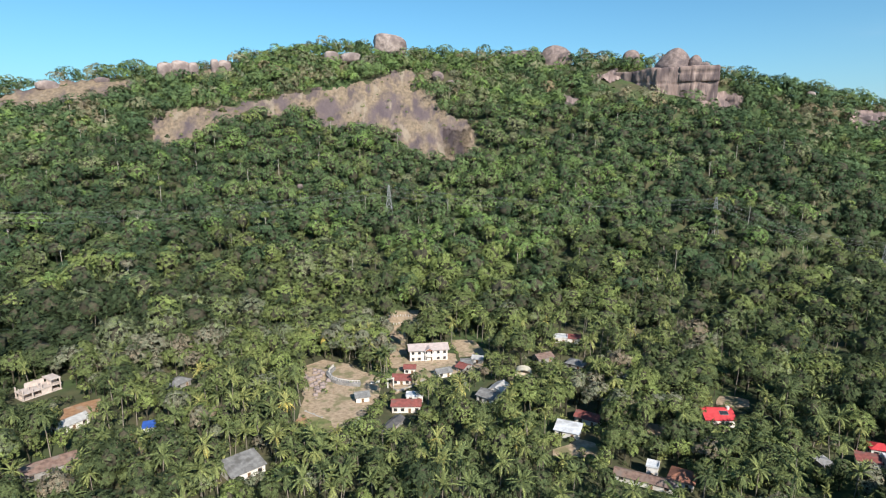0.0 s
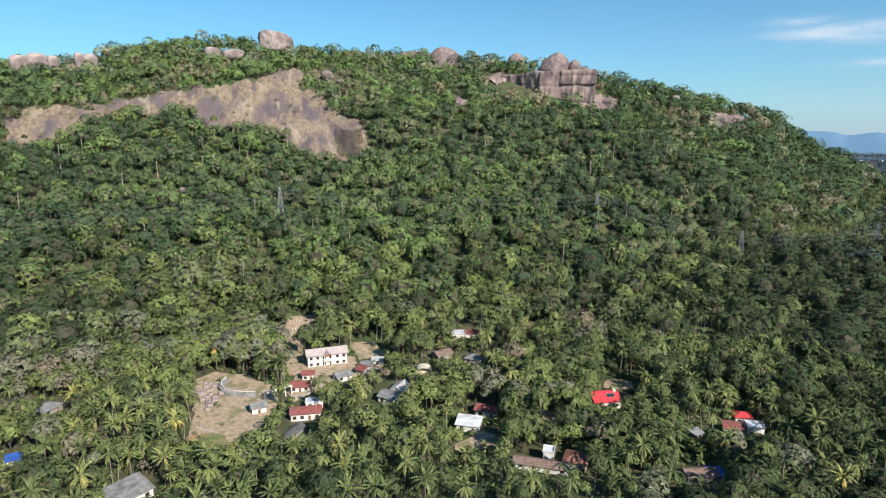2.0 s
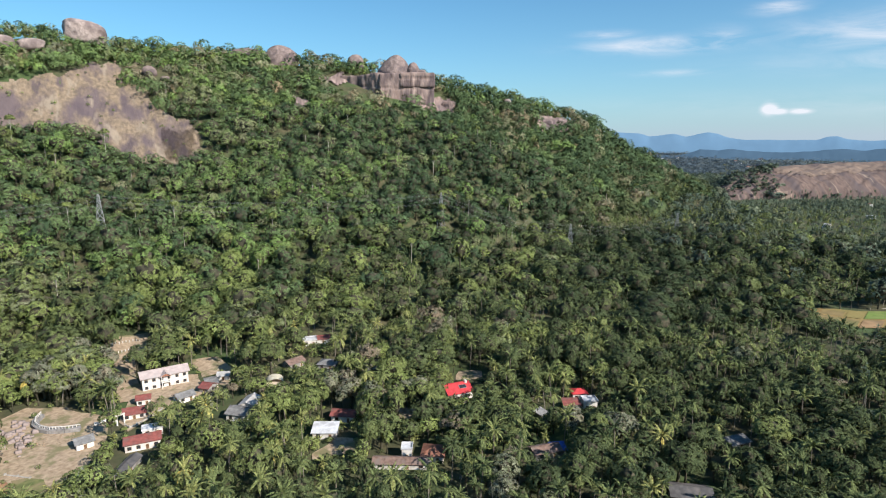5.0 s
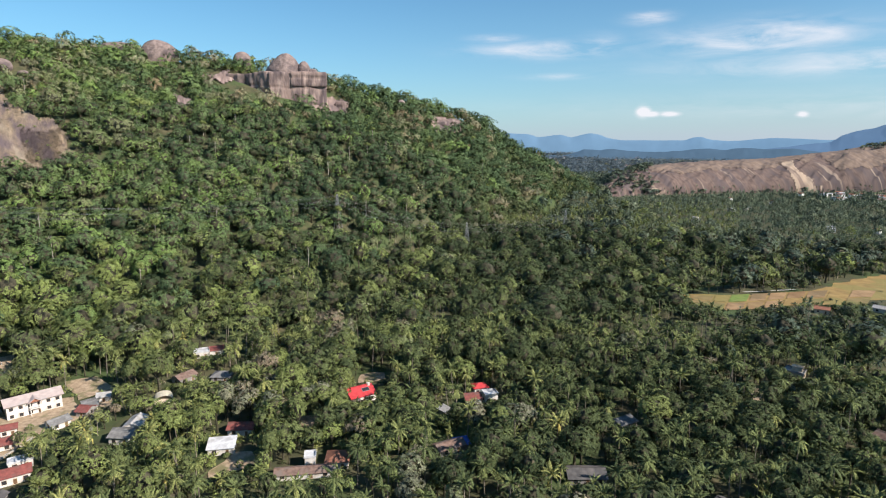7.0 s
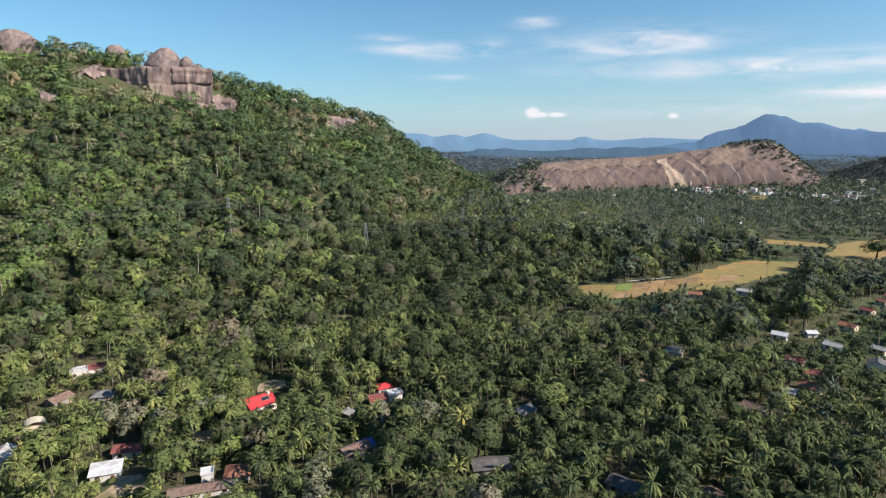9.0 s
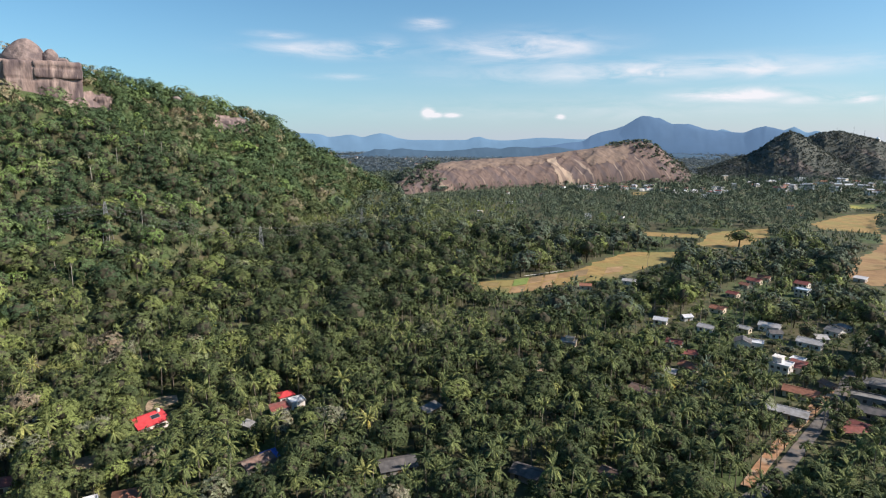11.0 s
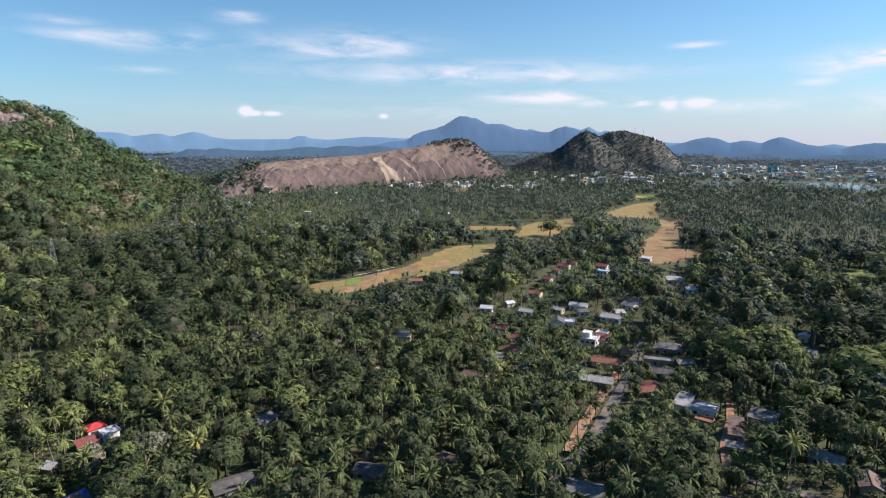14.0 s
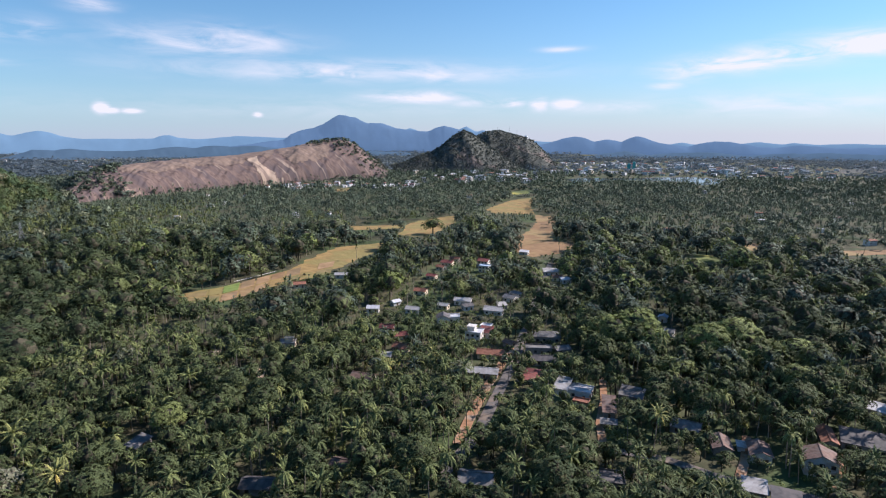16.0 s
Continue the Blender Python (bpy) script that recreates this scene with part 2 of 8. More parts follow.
SLAB = material("grassy_granite", (0.145, 0.112, 0.080), (0.275, 0.205, 0.138), 0.30, 0.92, 1.0, 14, third=(0.125, 0.095, 0.095), spot=0.13, stretch=(1.0, 0.5, 1), flow=True, edge=(0.46, 0.62),
                streak=((0.53, 0.64, (0.092, 0.070, 0.078)), (0.43, 0.34, (0.29, 0.235, 0.175)), (0.68, 0.72, (0.085, 0.105, 0.045))), streak_size=(0.075, 0.022, 0.1))
BOULDER = material("weathered_granite", (0.165, 0.125, 0.115), (0.28, 0.215, 0.195), 0.22, 0.9, 0.9, 10, third=(0.115, 0.09, 0.09), spot=0.3)
RIDGE_ROCK = material("streaked_granite", (0.098, 0.068, 0.060), (0.190, 0.135, 0.113), 0.55, 0.92, 0.9, 10, third=(0.098, 0.076, 0.076), spot=0.25, stretch=(1, 0.5, 1), flow=True, edge=(0.46, 0.60),
                      streak=((0.60, 0.66, (0.32, 0.245, 0.19)), (0.40, 0.30, (0.088, 0.068, 0.070))), streak_size=(0.22, 0.03, 0.1))
WHITE = material("white_plaster", (0.58, 0.55, 0.51), (0.70, 0.67, 0.63), 0.9, 0.85, 0.1, third=(0.48, 0.44, 0.40), spot=0.5)
CREAM = material("cream_plaster", (0.60, 0.50, 0.38), (0.70, 0.60, 0.48), 0.6, 0.85, 0.1, third=(0.55, 0.44, 0.34), spot=0.5)
GREYWALL = material("grey_plaster", (0.22, 0.21, 0.20), (0.33, 0.31, 0.295), 0.9, 0.9, 0.1, third=(0.17, 0.16, 0.15), spot=0.5)
PINKWALL = material("pink_render", (0.46, 0.38, 0.34), (0.58, 0.50, 0.45), 0.6, 0.9, 0.1, third=(0.40, 0.34, 0.30), spot=0.5)
WHITEWASH = material("bright_whitewash", (0.74, 0.74, 0.74), (0.84, 0.84, 0.83), 0.3, 0.85, 0.0)
WINDOW = material("dark_glass", (0.025, 0.028, 0.032), (0.05, 0.05, 0.055), 0.5, 0.15, 0.0, spec=0.6)
WOOD = material("brown_wood", (0.12, 0.07, 0.04), (0.20, 0.12, 0.07), 1.0, 0.7, 0.2)
WATER = material("lake_water", (0.10, 0.105, 0.10), (0.13, 0.135, 0.13), 0.02, 0.12, 0.05, spec=0.6)
STEEL = material("galvanised_steel", (0.22, 0.225, 0.23), (0.30, 0.305, 0.31), 0.5, 0.5, 0.1, metal=0.3)
ROOFS = {
    "red": material("red_sheet_roof", (0.44, 0.040, 0.046), (0.56, 0.066, 0.070), 0.5, 0.55, 0.15, third=(0.50, 0.055, 0.060), spot=0.4),
    "terracotta": material("terracotta_tiles", (0.22, 0.095, 0.06), (0.33, 0.15, 0.10), 0.8, 0.85, 0.3, third=(0.24, 0.11, 0.075), spot=0.4),
    "maroon": material("maroon_roof", (0.17, 0.055, 0.048), (0.27, 0.085, 0.072), 0.8, 0.8, 0.2, third=(0.16, 0.085, 0.075), spot=0.4),
    "brown": material("weathered_brown_tiles", (0.13, 0.085, 0.07), (0.24, 0.16, 0.13), 0.8, 0.9, 0.3, third=(0.19, 0.15, 0.13), spot=0.4),
    "rose": material("faded_rose_roof", (0.38, 0.31, 0.29), (0.50, 0.41, 0.38), 0.5, 0.8, 0.2, third=(0.42, 0.37, 0.35), spot=0.4),
    "grey": material("asbestos_sheets", (0.15, 0.148, 0.145), (0.25, 0.245, 0.24), 0.7, 0.9, 0.2, third=(0.12, 0.115, 0.11), spot=0.4),
    "pale": material("pale_sheet_roof", (0.33, 0.32, 0.31), (0.46, 0.45, 0.44), 0.7, 0.7, 0.2, third=(0.26, 0.25, 0.235), spot=0.4),
    "white": material("white_sheet_roof", (0.50, 0.51, 0.53), (0.64, 0.65, 0.67), 0.7, 0.5, 0.1, third=(0.40, 0.40, 0.41), spot=0.4),
    "dark": material("dark_sheet_roof", (0.07, 0.068, 0.07), (0.12, 0.115, 0.115), 0.5, 0.7, 0.2, third=(0.15, 0.135, 0.13), spot=0.4),
    "blue": material("blue_tarpaulin", (0.025, 0.075, 0.30), (0.05, 0.12, 0.42), 0.5, 0.6, 0.2),
    "straw": material("beige_tarpaulin", (0.50, 0.45, 0.34), (0.62, 0.57, 0.45), 0.5, 0.9, 0.2),
    "sky": material("pale_blue_roof", (0.34, 0.43, 0.52), (0.46, 0.55, 0.64), 0.5, 0.6, 0.1),
}


# ---- the lie of the land, by bearing from the drone (degrees, clockwise) and distance ----
CREST = ((-180, 2.0), (-46, 2.4), (-36, 3.3), (-33, 4.0), (-29, 4.7), (-25, 5.0), (-18, 6.4), (-12, 7.5), (-7.5, 7.9), (-2, 7.2), (4.5, 7.0), (14, 6.5),
         (17.6, 6.0), (25, 4.8), (28, 3.9), (33, 2.9), (36, 2.1), (39, 1.3), (41, -0.5), (44.7, -2.3), (47, -3.7), (50, -5.2), (52, -5.9), (54, -6.0), (180, -6.0))
FOOT = ((-180, 900), (-75, 500), (-46, 300), (-20, 260), (0, 250), (12, 300), (20, 380), (28, 480), (36, 640), (44, 850), (50, 1060), (54, 1150), (180, 1150))
TOP = ((-180, 1300), (-46, 950), (0, 900), (20, 860), (30, 880), (38, 950), (44, 1050), (50, 1180), (54, 1220), (180, 1220))


def knots(b, table):
    return np.interp(b, [k[0] for k in table], [k[1] for k in table])


def ground_z(b, r):
    """Height of the ground at a bearing (degrees) and a distance."""
    b, r = np.asarray(b, float), np.asarray(r, float)
    foot, top, crest = knots(b, FOOT), knots(b, TOP), np.radians(knots(b, CREST))
    s = np.clip((r - foot) / (top - foot), 0, 1)
    low = -np.arctan(EYE / foot)
    slope = low + (crest - low) * s * (1.45 - 0.45 * s)
    z = EYE + np.minimum(r, top) * np.tan(slope)
    z = np.where(r > foot, z, 0.0)
    x, y = r * np.sin(np.radians(b)), r * np.cos(np.radians(b))
    z = z + s * (1 - s) * 9 * (np.sin(x / 37 + 1.3 * np.sin(y / 51)) + 0.6 * np.sin(y / 23 + x / 61))
    z = np.maximum(z - np.maximum(r - top, 0) * 0.35, 0)
    return z


def spot(b, h):
    """The place on the ground at a bearing and a height above the horizon, both in degrees."""
    r = np.arange(60.0, 3000.0, 0.5)
    up = np.degrees(np.arctan((ground_z(b, r) - EYE) / r))
    r0 = r[np.argmax(up >= h)]
    return r0


def at(b, r, lift=0.0):
    return Vector((r * math.sin(radians(b)), r * math.cos(radians(b)), float(ground_z(b, r)) + lift))


def inside(bs, hs, poly):
    """Which of the points lie inside a polygon."""
    res = np.zeros(len(bs), bool)
    n = len(poly)
    for i in range(n):
        (x1, y1), (x2, y2) = poly[i], poly[(i + 1) % n]
        if y1 == y2:
            continue
        cross = ((y1 > hs) != (y2 > hs)) & (bs < (x2 - x1) * (hs - y1) / (y2 - y1) + x1)
        res ^= cross
    return res


def bearing_of(x, y):
    return np.degrees(np.arctan2(x, y)), np.hypot(x, y)


def shape(name, verts, faces, mats, slots=None, tint=None, smooth=False, flow=None, normals=None):
    """A mesh from arrays of corners and of triangles or quads."""
    me = bpy.data.meshes.new(name)
    verts, faces = np.asarray(verts, np.float32), np.asarray(faces, np.int32)
    n, k = faces.shape
    me.vertices.add(len(verts))
    me.vertices.foreach_set("co", verts.ravel())
    me.loops.add(n * k)
    me.loops.foreach_set("vertex_index", faces.ravel())
    me.polygons.add(n)
    me.polygons.foreach_set("loop_start", np.arange(0, n * k, k, dtype=np.int32))
    if slots is not None:
        me.polygons.foreach_set("material_index", np.asarray(slots, np.int32))
    for m in mats if isinstance(mats, (list, tuple)) else [mats]:
        me.materials.append(m)
    if tint is not None:
        me.attributes.new("tint", "FLOAT", "FACE").data.foreach_set("value", np.asarray(tint, np.float32))
    if flow is not None:
        me.attributes.new("flow", "FLOAT_VECTOR", "POINT").data.foreach_set("vector", np.asarray(flow, np.float32).ravel())
    if smooth:
        me.polygons.foreach_set("use_smooth", np.ones(n, bool))
    me.update(calc_edges=True)
    if normals is not None:
        me.polygons.foreach_set("use_smooth", np.ones(n, bool))
        me.normals_split_custom_set_from_vertices(normals)
    return me


def part(name, bm, mat, parent, label=""):
    """Links a bmesh as one mesh object under a thing or a part."""
    me = bpy.data.meshes.new(name)
    bm.to_mesh(me)
    bm.free()
    me.materials.append(mat)
    ob = new(name, me)
    ob.parent = parent
    if label:
        ob["label"] = label
    return ob


def box(bm, x0, x1, y0, y1, z0, z1):
    v = [bm.verts.new((x, y, z)) for z in (z0, z1) for x, y in ((x0, y0), (x1, y0), (x1, y1), (x0, y1))]
    for f in ((3, 2, 1, 0), (4, 5, 6, 7), (0, 1, 5, 4), (1, 2, 6, 5), (2, 3, 7, 6), (3, 0, 4, 7)):
        bm.faces.new([v[i] for i in f])
    return v


def grid_faces(nu, nv, wrap=False):
    i, j = np.meshgrid(np.arange(nu if wrap else nu - 1), np.arange(nv - 1), indexing="ij")
    a, b = i * nv + j, ((i + 1) % nu) * nv + j
    return np.stack([a, a + 1, b + 1, b], -1).reshape(-1, 4)


def wave(x, y, seed=0.0):
    """Cheap smooth noise of about -1 to 1 for arrays."""
    s = seed * 7.3
    return (np.sin(x + 1.7 * np.sin(0.7 * y + s) + s) + np.sin(1.3 * y + 1.9 * np.sin(0.6 * x - s)) +
            0.5 * np.sin(2.3 * x - 1.9 * y + s) + 0.4 * np.sin(4.1 * y + 3.3 * x + 2 * s) + 0.3 * np.sin(6.7 * x - 5.9 * y + s)) / 3.2


# ---- ground ----
bear = np.concatenate([np.arange(-180, -54, 6.0), np.arange(-54, 138, 0.6), np.arange(138, 180, 6.0)])
ring = np.concatenate([[0.5], np.geomspace(60, 4950, 130)])
B, R = np.meshgrid(bear, ring, indexing="ij")
GV = np.stack([R * np.sin(np.radians(B)), R * np.cos(np.radians(B)), ground_z(B, R)], -1).reshape(-1, 3)
tagged(new("ground", shape("ground", GV, grid_faces(len(bear), len(ring), True)[:, ::-1], EARTH, smooth=True)),
       "dark forest floor rising from a plain to a hill", "ground", kind="structure")


def patch(name, poly, mat, label, lift=0.3, finer=3, category="ground"):
    """A piece of open ground laid over the earth; its outline is given by bearing and distance."""
    bm = bmesh.new()
    bm.faces.new([bm.verts.new((r * math.sin(radians(b)), r * math.cos(radians(b)), 0)) for b, r in poly])
    bmesh.ops.triangulate(bm, faces=bm.faces[:])
    for _ in range(finer):
        bmesh.ops.subdivide_edges(bm, edges=[e for e in bm.edges if e.calc_length() > 5], cuts=1, use_grid_fill=False)
        bmesh.ops.triangulate(bm, faces=bm.faces[:])
    for v in bm.verts:
        b, r = bearing_of(v.co.x, v.co.y)
        v.co.z = float(ground_z(b, r)) + lift
    for f in bm.faces:
        if f.normal.z < 0 or f.calc_area() > 0 and f.normal.z < 0:
            f.normal_flip()
    bmesh.ops.recalc_face_normals(bm, faces=bm.faces[:])
    me = bpy.data.meshes.new(name)
    bm.to_mesh(me)
    bm.free()
    me.materials.append(mat)
    return tagged(new(name, me), label, category, kind="structure")


def seen(poly):
    return [(b, spot(b, h)) for b, h in poly]


CLEARED = []          # outlines by bearing and distance in which no tree grows
OPEN_VIEW = []        # bearing from, bearing to, distance: trees close in front are cut below the camera's line of sight
SOFT = []             # earthy clearings in which bushes may grow
FRONTS = []           # the near edge of each open piece of ground: bearings and distances


def ragged(plan, reach=2.0, seed=0.0):
    """An outline with its long sides broken into wandering ones."""
    out = []
    for (b1, r1), (b2, r2) in zip(plan, plan[1:] + plan[:1]):
        p, q = at(b1, r1), at(b2, r2)
        n = max(1, int((q - p).length / 5))
        for k in range(n):
            c = p.lerp(q, k / n)
            c.x += reach * 0.6 * float(wave(c.x / 4.0, c.y / 4.0, seed + 1))
            c.y += reach * float(wave(c.x / 4.5, c.y / 3.5, seed + 2))
            out.append(tuple(float(v) for v in bearing_of(c.x, c.y)))
    return out


def clearing(name, poly, mat, label, lift=0.3, open_view=True, category="ground"):
    plan = seen(poly)
    CLEARED.append(plan)
    if mat in (DIRT, ORANGE):
        SOFT.append(plan)
    if open_view:
        edge = []
        for (b1, r1), (b2, r2) in zip(plan, plan[1:] + plan[:1]):
            edge += [(b1 + (b2 - b1) * k / 40, r1 + (r2 - r1) * k / 40) for k in range(40)]
        bins = {}
        for b, r in edge:
            bins[round(b * 4)] = min(r, bins.get(round(b * 4), 1e9))
        keys = sorted(bins)
        FRONTS.append((np.array(keys) / 4.0, np.array([bins[k] for k in keys])))
    return patch(name, ragged(plan, 2.0 if plan[0][1] < 420 else 3.5), mat, label, lift, category=category)

# ---- open ground: clearings, paddy fields, roads, lake ----
clearing("clearing", [(-14.2, -21.7), (-12.1, -21.2), (-9.4, -21.9), (-6.2, -23.4), (-6.5, -24.7), (-7.8, -26.2), (-8.4, -27.1), (-11.3, -28.0), (-15.0, -26.6), (-14.2, -24.6)],
         DIRT, "sandy bare clearing with dry grass patches")
clearing("footpath", [(-5.6, -17.1), (-4.65, -16.9), (-2.5, -16.95), (-2.75, -18.3), (-3.7, -19.0), (-3.9, -20.3), (-3.6, -21.3), (-3.5, -22.4), (-5.4, -22.5), (-5.5, -21.3), (-5.5, -19.2)], DIRT, "bare path climbing to a terraced burial plot", 0.34)
GRASS = material("short_grass", (0.105, 0.125, 0.045), (0.185, 0.190, 0.075), 0.5, 0.95, 0.4, 8, third=(0.25, 0.20, 0.11), spot=0.3)
CONCRETE = material("worn_concrete", (0.34, 0.32, 0.29), (0.47, 0.44, 0.40), 0.8, 0.9, 0.2, third=(0.28, 0.26, 0.23), spot=0.4)
patch("grass_plot", seen([(-13.8, -26.3), (-12.6, -26.45), (-11.6, -26.9), (-11.4, -27.7), (-12.5, -27.8), (-13.4, -27.5)]), GRASS, "short green grass below the clearing", 0.42)
patch("earth_bank", seen([(-15.3, -26.7), (-14.5, -26.0), (-14.1, -26.3), (-13.8, -27.1), (-12.7, -27.9), (-12.9, -28.2), (-14.5, -27.5)]), ORANGE, "reddish cut earth bank below the clearing", 0.48)
patch("concrete_slab", seen([(-9.5, -27.3), (-8.65, -26.7), (-8.25, -27.05), (-9.1, -27.5)]), CONCRETE, "pale concrete floor slab of a vanished hut", 0.6)
clearing("yard", [(-5.6, -24.0), (-4.4, -21.8), (-3.2, -21.0), (-1.0, -20.9), (1.2, -21.1), (1.6, -22.2), (3.9, -21.7), (4.6, -22.3), (1.2, -23.1), (-0.6, -23.2), (-2.6, -24.0), (-4.8, -24.9)], DIRT, "dusty yard between the white houses", 0.38)
clearing("grass_slope", [(0.9, -19.9), (3.1, -19.8), (4.6, -21.2), (1.6, -21.4)], DIRT, "dry grass bank behind the white house", 0.42)
clearing("yard", [(13.6, -28.0), (15.6, -28.2), (16.4, -29.4), (14.2, -29.6), (11.4, -29.9), (11.5, -29.3), (13.2, -28.9)], DIRT, "bare yard beside a tin roofed house", 0.3)
clearing("bank", [(-32.4, -25.6), (-29.8, -25.2), (-28.8, -26.6), (-30.0, -27.6), (-32.0, -26.8)], ORANGE, "red earth bank among the trees", 0.3, False)
clearing("rubble", [(-34.8, -22.0), (-32.0, -21.8), (-32.2, -23.0), (-35.2, -23.0)], ORANGE, "rubble and red earth below an unfinished house", 0.3, False)
clearing("bare_bank", [(64.0, -21.3), (65.4, -21.2), (65.6, -22.4), (64.4, -22.4)], DIRT, "brown bare bank among palms", 0.3)
clearing("bare_bank", [(26.6, -22.6), (29.0, -22.5), (29.4, -23.2), (27.6, -23.4), (26.4, -23.4)], DIRT, "brown bare ground behind a red roof", 0.3)
clearing("bare_bank", [(20.2, -26.0), (22.4, -26.0), (22.3, -27.2), (20.4, -27.2)], DIRT, "small bare bank among palms", 0.3)

FIELDS = (
    ("paddy_field", PADDY, "dry golden paddy field ringed by palms", [(57.7, -14.1), (59.4, -14.5), (61.7, -15.1), (65.6, -13.9), (69.0, -13.3), (72.8, -12.6), (77.3, -10.7), (77.1, -10.3), (72.8, -10.6), (71.7, -10.9), (69.5, -11.8), (67.9, -12.6), (63.9, -13.5), (59.4, -13.9)]),
    ("paddy_field", PADDY, "straw coloured paddy strip between groves", [(74.1, -8.6), (79.3, -8.6), (80.6, -8.2), (84.0, -7.7), (84.3, -8.3), (82.2, -9.4), (80.0, -9.8), (78.6, -9.5), (79.3, -8.9), (74.3, -9.0)]),
    ("paddy_field", PADDY, "yellow paddy field bending between groves", [(87.1, -7.1), (89.5, -6.2), (92.1, -5.8), (91.5, -6.7), (91.9, -7.5), (88.2, -7.5)]),
    ("paddy_field", PADDY_RED, "brown ploughed paddy field beside a grove", [(91.9, -7.5), (93.9, -7.7), (93.5, -9.8), (95.9, -10.3), (94.3, -11.2), (91.7, -11.6), (90.1, -11.1), (89.5, -9.6), (91.1, -9.3), (92.1, -8.3)]),
    ("paddy_field", PADDY_GREEN, "small bright green paddy patch", [(106.4, -10.6), (108.4, -10.5), (108.8, -11.1), (107.0, -11.2)]),
    ("paddy_field", PADDY_RED, "brown paddy patch among trees", [(110.5, -9.2), (111.9, -9.1), (112.0, -9.75), (110.6, -9.9)]),
    ("paddy_field", PADDY_RED, "brown paddy strip among trees", [(117.2, -9.25), (120.4, -8.8), (122.0, -8.8), (120.6, -9.15), (117.65, -9.6)]),
    ("paddy_field", PADDY_GREEN, "distant green paddy field", [(89.6, -5.35), (91.2, -5.25), (91.4, -5.5), (89.8, -5.65)]),
    ("paddy_field", PADDY, "distant pale paddy field", [(72.6, -5.05), (74.2, -5.0), (74.0, -5.25), (72.8, -5.3)]),
)
for nm, mt, lb, ol in FIELDS:
    clearing(nm, ol, mt, lb, 0.2, category="field")


def stripe(name, line, width, mat, label, lift, category="road"):
    """A road or bund along a line of bearings and distances."""
    pts = [at(b, r) for b, r in line]
    vs, fs = [], []
    fine = []
    for p, q in zip(pts, pts[1:]):
        fine += [p.lerp(q, k / 8) for k in range(8)]
    fine.append(pts[-1])
    for i, p in enumerate(fine):
        d = (fine[min(i + 1, len(fine) - 1)] - fine[max(i - 1, 0)]).normalized()
        side = Vector((-d.y, d.x, 0)) * width / 2
        for s in (side, -side):
            b, r = bearing_of(p.x + s.x, p.y + s.y)
            vs.append((p.x + s.x, p.y + s.y, float(ground_z(b, r)) + lift))
    for i in range(len(fine) - 1):
        fs.append((2 * i, 2 * i + 1, 2 * i + 3, 2 * i + 2))
    return tagged(new(name, shape(name, vs, fs, mat)), label, category, kind="structure")


MAIN_ROAD = [(93.6, 560), (92.1, 408), (91.1, 345), (90.3, 303), (88.6, 260), (86.9, 227), (85.1, 208), (82.5, 190)]
LANE = [(97.0, 220), (101.3, 219), (105.6, 219), (108.5, 216), (110.7, 214), (115.3, 216), (124.0, 222)]
stripe("road", MAIN_ROAD, 5.2, TAR, "narrow worn asphalt road through the village", 0.45)
stripe("verge", [(91.6, 345), (89.2, 303), (87.2, 262), (85.6, 232), (84.6, 214)], 4.6, ORANGE, "orange laterite verge along the road", 0.40, "verge")
stripe("lane", LANE, 4.6, TAR, "grey village lane past the houses", 0.45)
stripe("dirt_lane", [(99.0, 292), (99.3, 266), (99.0, 240), (99.4, 224)], 3.2, ORANGE, "orange earth lane beside a long roof", 0.42, "lane")
stripe("dirt_lane", [(112.2, 252), (112.3, 232), (112.0, 217)], 3.4, ORANGE, "orange earth drive between houses", 0.42, "lane")
stripe("dirt_lane", [(119.8, 262), (119.6, 246), (119.4, 226)], 2.6, ORANGE, "orange earth path beside a long roof", 0.42, "lane")
for line, wide in ((MAIN_ROAD, 6.0), (LANE, 6.0), ([(99.0, 292), (99.3, 266), (99.0, 240), (99.4, 224)], 4.5), ([(112.2, 252), (112.3, 232), (112.0, 217)], 5)):
    for (b1, r1), (b2, r2) in zip(line, line[1:]):
        p, q = at(b1, r1), at(b2, r2)
        n = Vector((-(q - p).y, (q - p).x, 0)).normalized() * wide / 2
        CLEARED.append([bearing_of(c.x, c.y) for c in (p + n, q + n, q - n, p - n)])
for b0, b1, r0 in ((87.4, 90.9, 264), (86.4, 88.4, 234), (104.6, 114.5, 216), (98.6, 99.8, 240)):
    OPEN_VIEW.append((b0, b1, r0))
# plots of the near paddy, each a little higher or lower than its neighbour, with grassy bunds between
PADDY_TAN = material("stubble_paddy", (0.26, 0.165, 0.085), (0.36, 0.235, 0.125), 0.11, 0.95, 0.3, 8, third=(0.20, 0.14, 0.075), spot=0.3)
PADDY_LUSH = material("young_rice", (0.125, 0.185, 0.045), (0.18, 0.25, 0.06), 0.15, 0.95, 0.2, third=(0.22, 0.24, 0.08), spot=0.3)
PADDY_OLIVE = material("weedy_paddy", (0.19, 0.145, 0.065), (0.28, 0.205, 0.090), 0.10, 0.95, 0.3, third=(0.17, 0.16, 0.06), spot=0.3)
UPPER = ((58.2, -14.1), (61.2, -13.8), (64.0, -13.3), (66.8, -12.8), (69.6, -12.25), (72.4, -11.9))
LOWER = ((58.8, -14.8), (61.5, -15.15), (63.9, -14.8), (66.8, -14.0), (69.6, -13.6), (72.9, -13.0))
